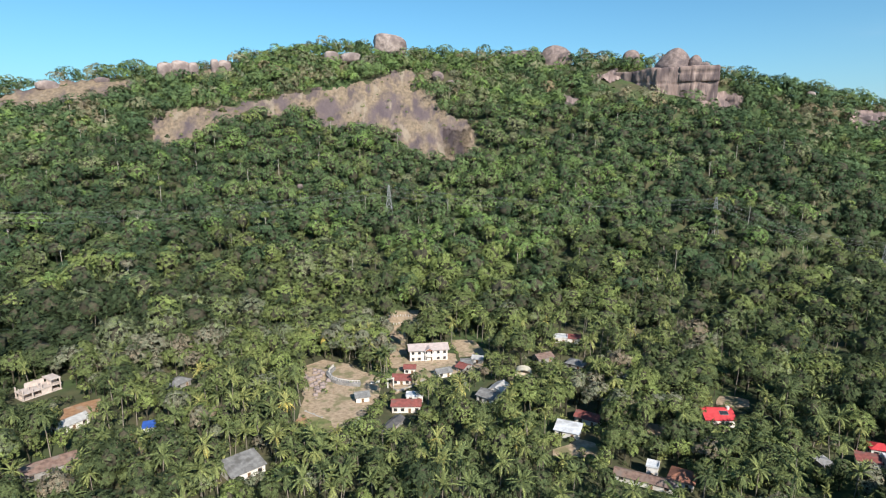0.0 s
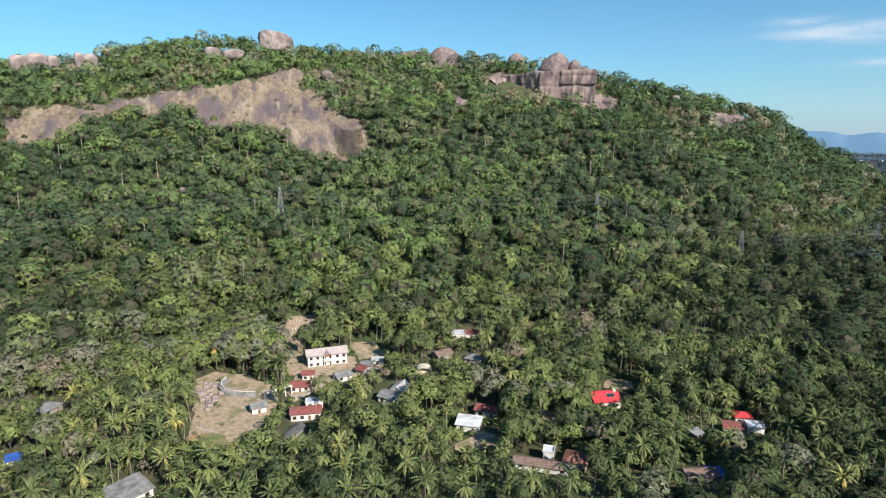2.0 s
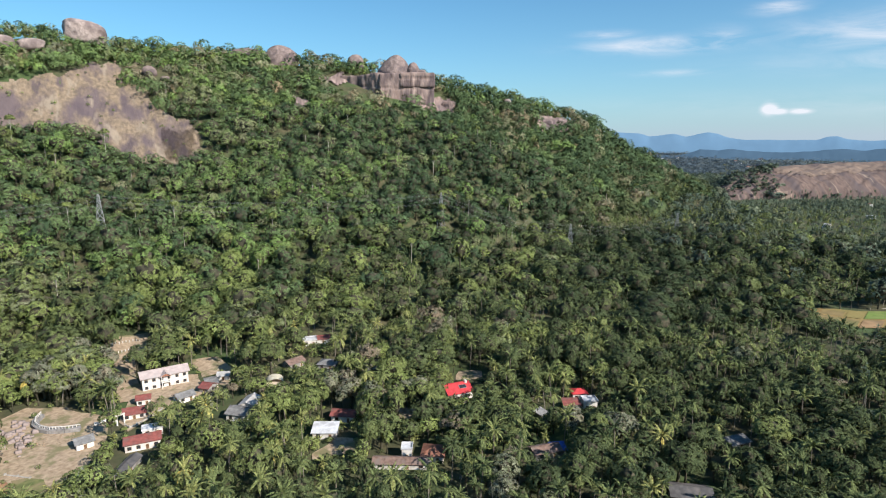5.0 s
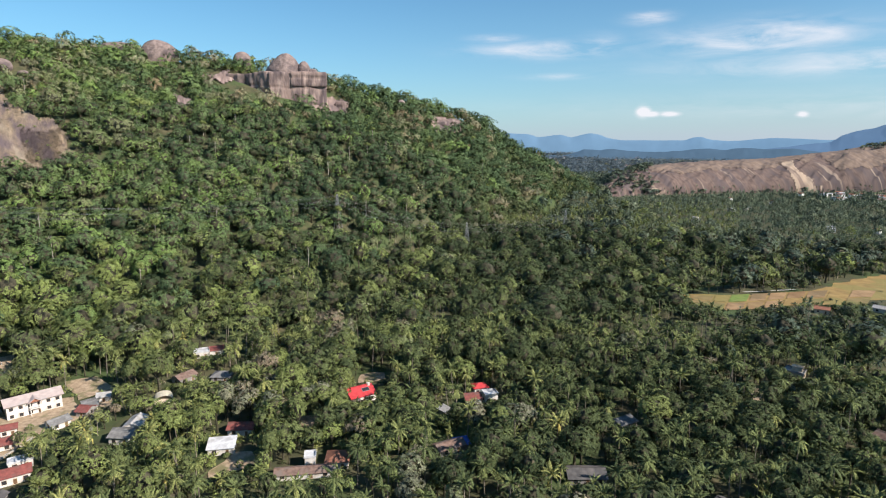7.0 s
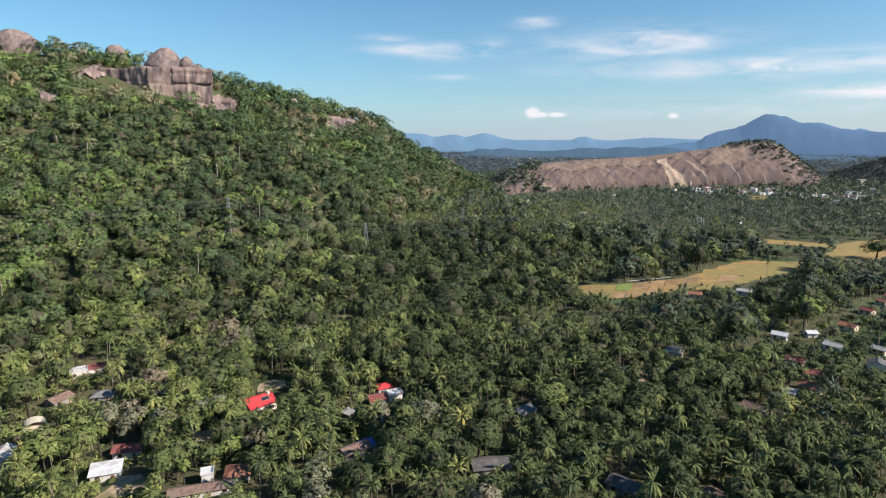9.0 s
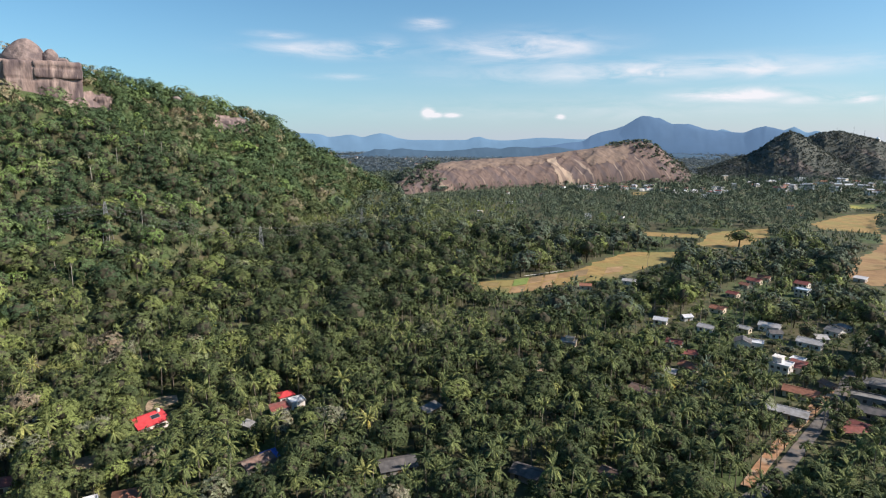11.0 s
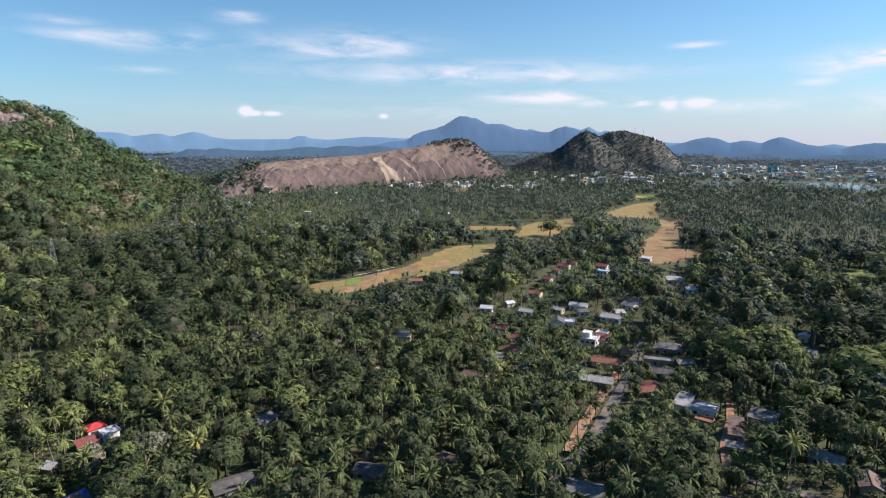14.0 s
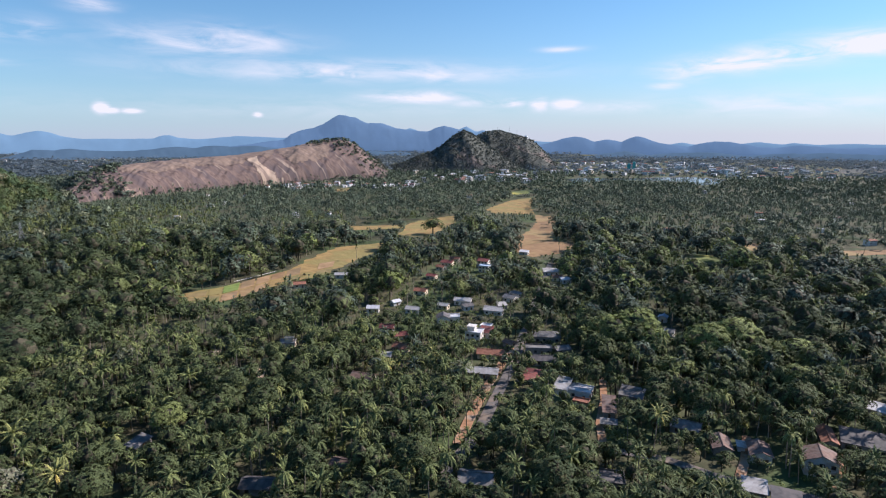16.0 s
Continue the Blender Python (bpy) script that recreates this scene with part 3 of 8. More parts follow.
plot_mats = (PADDY_OLIVE, PADDY_OLIVE, PADDY, PADDY_OLIVE, PADDY_LUSH, PADDY_TAN, PADDY_TAN, PADDY_RED, PADDY_TAN, PADDY_TAN, PADDY_RED, PADDY, PADDY_TAN, PADDY_OLIVE, PADDY, PADDY, PADDY_TAN, PADDY_OLIVE)
edge_b = (58.6, 60.4, 61.7, 63.3, 64.7, 66.1, 67.5, 69.0, 70.5, 72.2)
for n_, (ba, bz) in enumerate(zip(edge_b, edge_b[1:])):
    for half_ in (0, 1):
        quad = []
        for bb_, f_ in ((ba + 0.10, half_ * 0.5 + 0.03), (bz - 0.10, half_ * 0.5 + 0.03), (bz - 0.10, half_ * 0.5 + 0.45), (ba + 0.10, half_ * 0.5 + 0.45)):
            skew = bb_ + 0.5 * (0.5 - f_)
            quad.append((skew, spot(skew, float(knots(skew, UPPER)) * (1 - f_) + float(knots(skew, LOWER)) * f_)))
        patch("paddy_plot", quad, plot_mats[n_ * 2 + half_], {PADDY_LUSH: "bright green plot of young rice", PADDY_TAN: "pale stubble plot of the paddy", PADDY_RED: "reddish ploughed plot of the paddy"}.get(plot_mats[n_ * 2 + half_], "dry golden plot of the paddy"), 0.42 + 0.05 * (n_ % 3), 2, "field")
for b0, r0, b1, r1 in ((88.0, 930, 91.5, 1000), (85.5, 860, 89.0, 930), (90.6, 640, 93.6, 690), (81.2, 780, 82.6, 830), (74.0, 610, 75.4, 640)):
    stripe("bund", [(b0, r0), (b1, r1)], 1.2, PADDY_OLIVE, "grassy bund across the paddy", 0.5, "bund")
clearing("lake", [(94.6, -4.10), (96.6, -3.98), (97.8, -3.96), (98.1, -4.2), (95.4, -4.36)], WATER, "pale still lake before the town", 0.3, category="lake")
clearing("lake", [(98.0, -3.97), (100.5, -3.90), (103.0, -3.79), (105.35, -3.68), (107.0, -3.70), (108.6, -3.78), (107.9, -4.22), (106.6, -4.36), (105.6, -4.10), (103.2, -4.10), (101.0, -4.05), (98.0, -4.12)], WATER, "pale still lake arm before the town", 0.3, category="lake")
stripe("field_wall", [(62.9, spot(62.9, -13.42)), (64.6, spot(64.6, -13.15)), (66.8, spot(66.8, -12.72))], 1.2, WHITE, "low white wall along the paddy", 1.4, "wall")

# ---- bare rock on the hill ----
rng = np.random.default_rng(5)
SLABS = (
    ("rock_slab", SLAB, "broad sloping granite slab with dry grass", [(-26.2, -0.9), (-25.9, 0.7), (-24.7, 2.0), (-22.6, 2.1), (-20.0, 2.3), (-16.9, 2.9), (-14.4, 3.55), (-10.4, 4.2), (-6.7, 4.75), (-4.1, 5.8), (-2.65, 5.95), (-2.5, 4.9), (-2.9, 4.25), (-0.8, 3.75),
        (-0.45, 2.35), (1.3, 1.4), (2.6, 1.15), (2.7, -1.4), (2.0, -2.6), (-2.4, -2.8), (-4.0, -1.2), (-6.5, -0.2), (-9.25, 0.2), (-11.3, 0.5), (-12.0, 1.3), (-14.5, 1.6), (-17.0, 1.3), (-19.8, 0.5), (-22.0, -0.7), (-23.5, -1.3), (-25.1, -1.3)]),
    ("rock_slab", SLAB, "pale bare slab along the skyline", [(-37.5, 1.6), (-36.0, 2.9), (-33.0, 3.9), (-30.9, 4.2), (-27.7, 4.45), (-25.6, 4.3), (-27.3, 3.5), (-28.8, 3.0), (-31.0, 2.7), (-34.0, 1.8)]),
    ("rock_slab", SLAB, "bare granite patch high on the hill", [(-24.8, 4.5), (-24.0, 5.0), (-19.0, 5.8), (-19.2, 5.1), (-21.8, 4.6)]),
    ("rock_slab", ROCK, "small bare rock face among trees", [(11.1, 3.3), (11.9, 3.7), (12.7, 2.9), (12.2, 1.7), (11.3, 1.8)]),
    ("rock_slab", ROCK, "bare rock patch on the spur", [(33.6, 1.9), (35.0, 1.7), (36.6, 1.6), (37.2, 1.2), (37.2, 0.3), (35.3, 0.2), (34.2, 0.6)]),
    ("rock_slab", ROCK, "bare rock shelf beside the cliff", [(13.6, 4.5), (14.0, 5.4), (15.6, 5.5), (16.2, 5.1), (15.6, 4.6)]),
    ("rock_slab", ROCK, "broken rock below the cliff", [(23.0, 2.0), (23.4, 3.4), (26.2, 3.3), (26.8, 2.4), (25.0, 1.6)]),
    ("rock_slab", SLAB, "yellowed dry scrub on a rock shelf", [(0.2, -2.2), (0.2, 0.4), (2.8, 0.6), (3.6, -1.4), (2.4, -2.6)]),
)
ROCKY = []
for nm, mt, lb, ol in SLABS:
    b0, b1 = min(p[0] for p in ol), max(p[0] for p in ol)
    bb = np.arange(b0 - 0.4, b1 + 0.4, 0.16)
    rr = np.arange(560, 960, 2.6)
    BB, RR = np.meshgrid(bb, rr, indexing="ij")
    HH = np.degrees(np.arctan((ground_z(BB, RR) - EYE) / RR))
    wob = wave(BB * 2.2, RR / 15.0, 1.0)
    ins = inside((BB + 0.55 * wob + 0.25 * wave(BB * 7.0, RR / 5.0, 5.0)).ravel(), (HH + 0.34 * wave(BB * 3.1, RR / 9.0, 2.0) + 0.16 * wave(BB * 9.0, RR / 4.0, 6.0)).ravel(), ol).reshape(BB.shape) & (RR < knots(BB, TOP) + 4)
    ZZ = ground_z(BB, RR) + 1.6 + 1.9 * wave(BB * 2.0, RR / 13.0, 3.0) + 0.9 * np.abs(wave(BB * 5.0 + RR / 30, RR / 5.5, 4.0)) + 0.35 * wave(BB * 15.0, RR / 2.2, 7.0)
    V = np.stack([RR * np.sin(np.radians(BB)), RR * np.cos(np.radians(BB)), ZZ], -1).reshape(-1, 3)
    F = grid_faces(len(bb), len(rr))[:, ::-1]
    keep = ins.ravel()[F].sum(1) >= 3
    F = F[keep]
    used, back = np.unique(F, return_inverse=True)
    FL = np.stack([BB * 13.0, -RR, 0 * BB], -1).reshape(-1, 3)[used]
    V = V[used]
    F = back.reshape(-1, 4)
    tagged(new(nm, shape(nm, V, F, mt, smooth=True, flow=FL)), lb, "rock", kind="structure")
    ROCKY.append(ol)


def boulder(name, mat, b, h, wide, tall, deep, label, seed, power=2.6, sink=0.25, tilt=0, flat=0.0, grooves=0.0, r=None, mid=None):
    """A weathered boulder: a rounded block with lumps, cracks and a flattened top or foot."""
    n1, n2 = (56, 30) if wide > 12 else (16, 9)
    th, ph = np.meshgrid(np.linspace(0, 2 * np.pi, n1, endpoint=False), np.linspace(-np.pi / 2 + 0.02, np.pi / 2 - 0.02, n2), indexing="ij")
    e = 2 / power
    sg = lambda a: np.sign(a) * np.abs(a) ** e
    x, y, z = sg(np.cos(th)) * sg(np.cos(ph)), sg(np.sin(th)) * sg(np.cos(ph)), sg(np.sin(ph))
    lump = 1 + 0.10 * wave(x * 2.3 + seed, z * 2.1 + y * 1.7, seed) + 0.035 * wave(x * 6 + y * 5, z * 5, seed + 1) + 0.02 * wave(x * 13, z * 9 + y * 14, seed + 2)
    if grooves:
        lump = lump - grooves * np.maximum(0, wave(th * 5.5 + 0.12 * wave(z * 3, th * 4, seed), th * 0 + seed, seed + 3)) * (1 - np.abs(z) ** 6)
    x, y, z = x * lump * wide / 2, y * lump * deep / 2, z * tall / 2 * (1 + 0.05 * wave(x * 2, y * 2, seed + 5))
    z = np.where(z > 0, z * (1 - flat), z)
    me = shape(name, np.stack([x, y, z], -1).reshape(-1, 3), grid_faces(n1, n2, True)[:, ::-1], mat, smooth=True, flow=np.stack([np.abs(th - np.pi) * wide * 0.4 + seed * 31, z, 0 * z], -1).reshape(-1, 3))
    ob = new(name, me)
    r = r or spot(b, h)
    base = at(b, r)
    if mid is not None:
        base.z = mid - tall * (0.5 - sink)
    ob.matrix_world = Matrix.Translation(base + Vector((0, 0, tall * (0.5 - sink)))) @ pose(0, 0, 0, 0, tilt, -b)
    return tagged(ob, label, "rock")


PALE_ROCK = material("pale_granite", (0.24, 0.190, 0.172), (0.40, 0.325, 0.295), 0.22, 0.9, 0.9, 10, third=(0.17, 0.132, 0.125), spot=0.3)
boulder("summit_boulder", PALE_ROCK, -4.95, 7.3, 47, 30, 38, "huge rounded grey granite boulder on the skyline", 1.7, 3.3, 0.15, 9, r=893, mid=246.0)
boulder("boulder", PALE_ROCK, -10.3, 6.3, 19, 15, 18, "pale granite outcrop near the summit", 2.0, 3.2, 0.25, 4, r=858, mid=225)
boulder("boulder", PALE_ROCK, -8.6, 6.3, 27, 14, 16, "pale granite outcrop near the summit", 3.0, 2.6, 0.25, -6, r=862, mid=225)
boulder("boulder", BOULDER, 10.4, 6.2, 46, 42, 30, "dark rounded granite dome on the ridge", 4.0, 2.0, 0.3, 8, r=880, mid=222.5)
boulder("boulder", BOULDER, 7.8, 6.1, 62, 34, 24, "long low granite hump on the ridge", 5.0, 2.2, 0.35, 3, r=884, mid=221.0)
boulder("boulder", BOULDER, 17.05, 6.2, 25, 34, 20, "dark rounded granite knob behind the cliff", 19.0, 2.2, 0.3, r=868, mid=215.5)
boulder("boulder", BOULDER, -0.5, 5.0, 17, 15, 14, "pointed weathered boulder among trees", 6.0, 2.0, 0.2, 14)
boulder("boulder", BOULDER, 0.7, 4.6, 12, 8, 10, "small weathered boulder among trees", 7.0, 2.2, 0.2)
boulder("boulder", PALE_ROCK, -33.0, 3.6, 26, 14, 18, "rounded boulder on the bare skyline", 8.0, 2.4, 0.3)
boulder("boulder", BOULDER, -29.2, 4.2, 18, 10, 12, "rounded boulder on the bare skyline", 9.0, 2.4, 0.3)
for ob_b, ob_w, ob_top, ob_seed in ((-24.4, 20, 6.0, 10.0), (-23.2, 24, 6.2, 10.6), (-22.2, 13, 6.1, 11.3), (-20.4, 12, 6.45, 13.0), (-19.6, 17, 6.4, 13.4)):
    boulder("boulder", PALE_ROCK, ob_b, 4.7, ob_w, 22, 16, "flat pale outcrop on the skyline", ob_seed, 3.4, 0.5, ob_seed % 1 * 8 - 2, r=902, mid=120 + 902 * math.tan(radians(ob_top)) - 10.5)
boulder("boulder", PALE_ROCK, 31.2, 2.7, 11, 13, 9, "pale boulder among the trees of the spur", 21.0, 2.4, 0.1)
for ob_b, ob_h, ob_w in ((33.7, 1.5, 11), (34.4, 1.4, 8), (35.0, 1.1, 14), (36.2, 1.2, 11), (36.8, 1.0, 15), (37.2, 0.6, 9), (34.7, 0.6, 9), (35.8, 0.5, 13)):
    boulder("boulder", BOULDER if ob_w > 12 else PALE_ROCK, ob_b, ob_h, ob_w, ob_w * 0.55, ob_w * 0.8, "broken granite block on the spur", ob_w + ob_b, 3.4, 0.3, ob_b % 1 * 20 - 8)
boulder("boulder", BOULDER, -15.5, -5.4, 7, 9, 6, "pale broken boulder among trees", 11.0, 2.4, 0.2)
boulder("boulder", BOULDER, -13.6, -5.0, 6, 6, 6, "pale broken boulder among trees", 12.0, 2.4, 0.2)
# the cliff: stacked blocks with a dome on top
CL = 812.0


def crag(name, mat, b, r, wide, deep, z0, z1, label, seed, turn=0.0, soft=2.5, flute=1.2, cell=1.6, taper=0.0, top_tilt=0.0):
    """An angular rock mass: a block with slightly rounded edges, fluted down its faces, cracked across and broken on top."""
    tall = z1 - z0
    V, F, FL, n = [], [], [], 0
    half = np.array([wide / 2, deep / 2, tall / 2])
    for axis in range(3):
        for sgn in (-1, 1):
            u, v = [k for k in range(3) if k != axis]
            nu, nv = max(4, int(2 * half[u] / cell)), max(4, int(2 * half[v] / cell))
            A, Bm = np.meshgrid(np.linspace(-1, 1, nu), np.linspace(-1, 1, nv), indexing="ij")
            P = np.zeros(A.shape + (3,))
            P[..., u], P[..., v], P[..., axis] = A * half[u], Bm * half[v], sgn * half[axis]
            core = np.clip(P, -(half - soft), half - soft)
            d = P - core
            d = d / np.maximum(np.linalg.norm(d, axis=-1, keepdims=True), 1e-6)
            P = core + d * soft
            x, y, z = P[..., 0], P[..., 1], P[..., 2]
            ang = x + 0.8 * y
            push = flute * (wave(ang / 2.6 + seed, z / 30, seed) * 0.7 + wave(ang / 7.0, z / 18 + seed, seed + 1)) + 0.5 * wave(x / 3 + y / 3, z / 3, seed + 2)
            push = push - 1.6 * np.exp(-((z - tall * (0.12 + 0.03 * wave(ang / 9, z * 0, seed + 4))) / 0.8) ** 2) * (np.abs(d[..., 2]) < 0.5)
            P = P + d * push[..., None] * np.array([1, 1, 0.5])
            f = P[..., 2] / tall + 0.5
            P[..., 0] *= 1 - taper * f
            P[..., 1] *= 1 - taper * f
            P[..., 2] += top_tilt * P[..., 0] * np.clip(f, 0, 1) + 1.2 * wave(x / 8, y / 8, seed + 6) * np.clip(f, 0, 1)
            V.append(P.reshape(-1, 3))
            FL.append(np.stack([ang + seed * 17, P[..., 2] + 0.3 * y, 0 * x], -1).reshape(-1, 3))
            q = grid_faces(nu, nv)
            if (sgn > 0) == (axis != 1):
                q = q[:, ::-1]
            F.append(q[:, ::-1] + n)
            n += nu * nv
    ob = new(name, shape(name, np.concatenate(V), np.concatenate(F), mat, smooth=True, flow=np.concatenate(FL)))
    p = at(b, r)
    ob.matrix_world = Matrix.Translation((p.x, p.y, (z0 + z1) / 2)) @ pose(0, 0, 0, 0, 0, -(b + turn))
    return tagged(ob, label, "rock")


crag("cliff_block", ROCK, 21.75, CL + 5, 70, 52, 150, 200.5, "tall streaked granite cliff block with vertical grooves", 1.3, 0, 2.2, 1.3)
crag("cliff_block", ROCK, 22.75, CL + 3.0, 45, 52, 182.5, 201.3, "overhanging upper granite block of the cliff", 2.1, 0, 2.6, 0.7)
crag("cliff_block", ROCK, 18.15, CL + 16, 64, 40, 160, 200.0, "darker granite wall turning back from the cliff", 3.2, 35, 1.8, 1.2, top_tilt=0.02)
crag("cliff_block", SLAB, 14.9, CL + 24, 32, 24, 170, 196.5, "low granite step at the end of the cliff", 4.2, -10, 4.0, 1.2)
boulder("cliff_dome", BOULDER, 20.65, 0, 43, 50, 36, "smooth granite dome resting on the cliff", 16.4, 1.55, 0.0, 8, r=CL + 4, mid=201.5)
boulder("boulder", BOULDER, 22.3, 0, 17, 26, 14, "rounded boulder on the cliff top", 17.0, 1.9, 0.0, 10, r=CL, mid=203)
boulder("boulder", BOULDER, 23.1, 0, 12, 10, 10, "low boulder on the cliff top", 18.0, 2.6, 0.0, r=CL, mid=202)
crag("cliff_block", ROCK, 25.7, CL - 6, 24, 18, 146, 166, "broken granite shoulder beside the cliff", 7.1, 20, 4.0, 2.0, taper=0.3)
crag("cliff_block", ROCK, 24.2, CL - 24, 16, 10, 140, 158, "fallen slab at the foot of the cliff", 6.1, -8, 3.0, 1.8, taper=0.3)
# outlines without trees, fitted to the camera's view so the rocks show
ROCKY += [[(14.2, 4.1), (16.0, 3.6), (19.0, 2.9), (20.6, 2.9), (21.6, 2.1), (22.4, 2.3), (24.2, 2.2), (25.8, 2.2), (26.0, 3.1), (24.5, 3.9), (24.2, 4.8), (14.2, 5.6)], [(-6.7, 6.75), (-3.1, 6.75), (-3.1, 8.6), (-6.7, 8.6)],
          [(-11.2, 5.8), (-7.6, 5.8), (-7.6, 7.0), (-11.2, 7.0)], [(9.3, 5.6), (11.2, 5.5), (11.2, 6.6), (9.3, 6.6)], [(-1.4, 4.4), (1.2, 3.9), (1.2, 5.2), (-1.4, 5.6)],
          [(-24.9, 5.2), (-22.0, 5.3), (-22.0, 6.4), (-24.9, 6.2)], [(-20.6, 5.7), (-19.2, 5.7), (-19.2, 6.6), (-20.6, 6.6)], [(9.2, 6.2), (11.3, 6.2), (11.3, 7.2), (9.2, 7.2)], [(-16.0, -6.3), (-13.0, -6.0), (-13.0, -5.0), (-16.0, -5.2)]]


# ---- distant relief ----
def relief(name, mat, line, r0, r1, depth, label, rough=0.06, gully=0.0, crest_at=0.45, seed=0.0, step=0.12, nv=44, kind="structure", category="hill", fall=0.8, crags=0.0):
    """A ridge whose crest follows a line of bearings and heights above the horizon."""
    b0, b1 = line[0][0], line[-1][0]
    bs = np.arange(b0, b1 + step, step)
    vs = np.linspace(0, 1, nv)
    BB, VV = np.meshgrid(bs, vs, indexing="ij")
    front = np.interp(BB, [b0, b1], [r0, r1])
    RR = front + VV * depth
    crest = EYE + (front + crest_at * depth) * np.tan(np.radians(np.interp(BB, [p[0] for p in line], [p[1] for p in line])))
    rise = np.where(VV < crest_at, np.sin(np.pi / 2 * np.clip(VV / crest_at, 0, 1)) ** fall, np.cos(np.pi / 2 * np.clip((VV - crest_at) / (1 - crest_at), 0, 1)))
    X, Y = RR * np.sin(np.radians(BB)), RR * np.cos(np.radians(BB))
    s = depth / 300.0
    lump = np.array([noise.fractal(Vector((x / (95 * s), y / (95 * s), seed * 7.1)), 0.9, 2.1, 5) for x, y in zip(X.ravel(), Y.ravel())]).reshape(BB.shape)
    ribs = np.array([abs(noise.noise(Vector((b * r0 / 57.3 / (38 * s) + 0.6 * v, v * 1.1, seed * 3.3)))) for b, v in zip(BB.ravel(), VV.ravel())]).reshape(BB.shape)
    Z = crest * rise * (1 + rough * lump * (0.35 + 0.65 * (1 - rise))) - gully * crest * ribs * 2.2 * rise * (1 - rise ** 4)
    if crags:          # ledges and broken sheets, slanting down to the right
        along = BB * r0 / 57.3
        for size, tall in ((34.0, 1.0), (15.0, 0.55), (7.0, 0.3)):
            bite = np.array([noise.noise(Vector(((a - 0.5 * v * depth) / size, v * depth / (size * 1.8), seed + size))) for a, v in zip(along.ravel(), VV.ravel())]).reshape(BB.shape)
            Z = Z + crags * tall * (1 - 2 * np.abs(bite)) * np.clip(rise * 4, 0, 1) * (1 - 0.7 * rise ** 6)
    Z = np.maximum(Z, 0) - 1.0
    V = np.stack([RR * np.sin(np.radians(BB)), RR * np.cos(np.radians(BB)), Z], -1)
    tagged(new(name, shape(name, V.reshape(-1, 3), grid_faces(len(bs), nv)[:, ::-1], mat, smooth=True, flow=np.stack([(BB * RR / 57.3 + VV * 90) * 0.22, VV * depth * 0.3, 0 * BB], -1).reshape(-1, 3))), label, category, kind=kind)
    return V


FAR_GREEN = material("far_wooded_slope", (0.062, 0.070, 0.062), (0.095, 0.102, 0.085), 0.035, 0.95, 0.8, 8, third=(0.135, 0.112, 0.098), spot=0.35, edge=(0.54, 0.62))
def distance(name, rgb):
    """A far backdrop: the haze before it is put into its blue colour and a faint glow of its own."""
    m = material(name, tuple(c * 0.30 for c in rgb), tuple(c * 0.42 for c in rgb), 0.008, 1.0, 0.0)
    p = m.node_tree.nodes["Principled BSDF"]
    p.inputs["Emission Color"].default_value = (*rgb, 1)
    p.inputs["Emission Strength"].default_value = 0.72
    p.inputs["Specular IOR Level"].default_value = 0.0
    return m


BLUE_FAR = distance("haze_blue_distance", (0.130, 0.232, 0.345))
BLUE_MID = distance("haze_blue_mountain", (0.094, 0.166, 0.268))
BLUE_NEAR = distance("haze_blue_hills", (0.066, 0.116, 0.172))
RIDGE = relief("rock_ridge", RIDGE_ROCK, ((49.4, -4.9), (50.4, -4.0), (51.4, -3.4), (53.0, -2.85), (54.7, -2.55), (56.9, -2.26), (59.1, -2.1), (60.9, -2.0), (63.3, -1.80), (65.1, -1.58), (67.1, -1.30), (69.0, -0.98), (70.3, -0.76), (71.9, -0.60), (73.3, -0.45), (74.1, -0.62), (74.8, -1.02), (75.6, -1.65), (76.6, -2.4), (77.6, -3.3)),
               1215, 1730, 330, "long bare granite ridge with pale streaks", 0.10, 0.06, 0.5, 1.0, 0.08, 72, fall=0.62, crags=4.5)
FRONTS.append((np.array([51.0, 77.0]), np.array([1235.0, 1715.0])))
CONE = relief("wooded_hill", FAR_GREEN, ((76.6, -3.8), (78.5, -3.05), (80.4, -2.15), (82.0, -1.6), (83.1, -0.85), (84.0, -0.12), (84.95, 0.34), (85.9, -0.02), (86.9, -0.75), (88.0, -1.55), (89.2, -2.3), (90.4, -3.0), (91.6, -3.7)),
              1860, 1880, 470, "steep wooded hill with bare rock faces", 0.06, 0.14, 0.5, 2.0, 0.08, 50, fall=0.8, crags=3.5)
CONE_BACK = relief("wooded_hill", FAR_GREEN, ((82.0, -3.8), (83.6, -2.0), (85.2, -0.5), (86.5, 0.0), (87.2, 0.25), (88.45, 0.38), (89.7, -0.02), (90.8, -0.3), (91.7, -0.7), (92.45, -1.4), (93.15, -2.1), (93.75, -2.85), (94.6, -3.6)),
                   2080, 2080, 480, "broad wooded hill with a bare rock flank", 0.06, 0.14, 0.5, 2.6, 0.08, 50, fall=0.75, crags=3.5)
# pale scars where sheets of rock have fallen away, and the tan weathered top
SCAR = material("fresh_granite", (0.30, 0.225, 0.165), (0.43, 0.335, 0.255), 0.5, 0.92, 0.8, 10, third=(0.19, 0.14, 0.115), spot=0.3, stretch=(1, 0.4, 1), flow=True, edge=(0.50, 0.58), streak=((0.58, 0.66, (0.16, 0.12, 0.105)),), streak_size=(0.5, 0.03, 0.1))
TAN = material("tan_granite", (0.155, 0.110, 0.086), (0.245, 0.180, 0.138), 0.6, 0.92, 0.8, 10, third=(0.15, 0.112, 0.095), spot=0.3, stretch=(1, 0.5, 1), flow=True, edge=(0.48, 0.6))
rb, rr_ = bearing_of(RIDGE[..., 0], RIDGE[..., 1])
rh = np.degrees(np.arctan((RIDGE[..., 2] - EYE) / rr_))
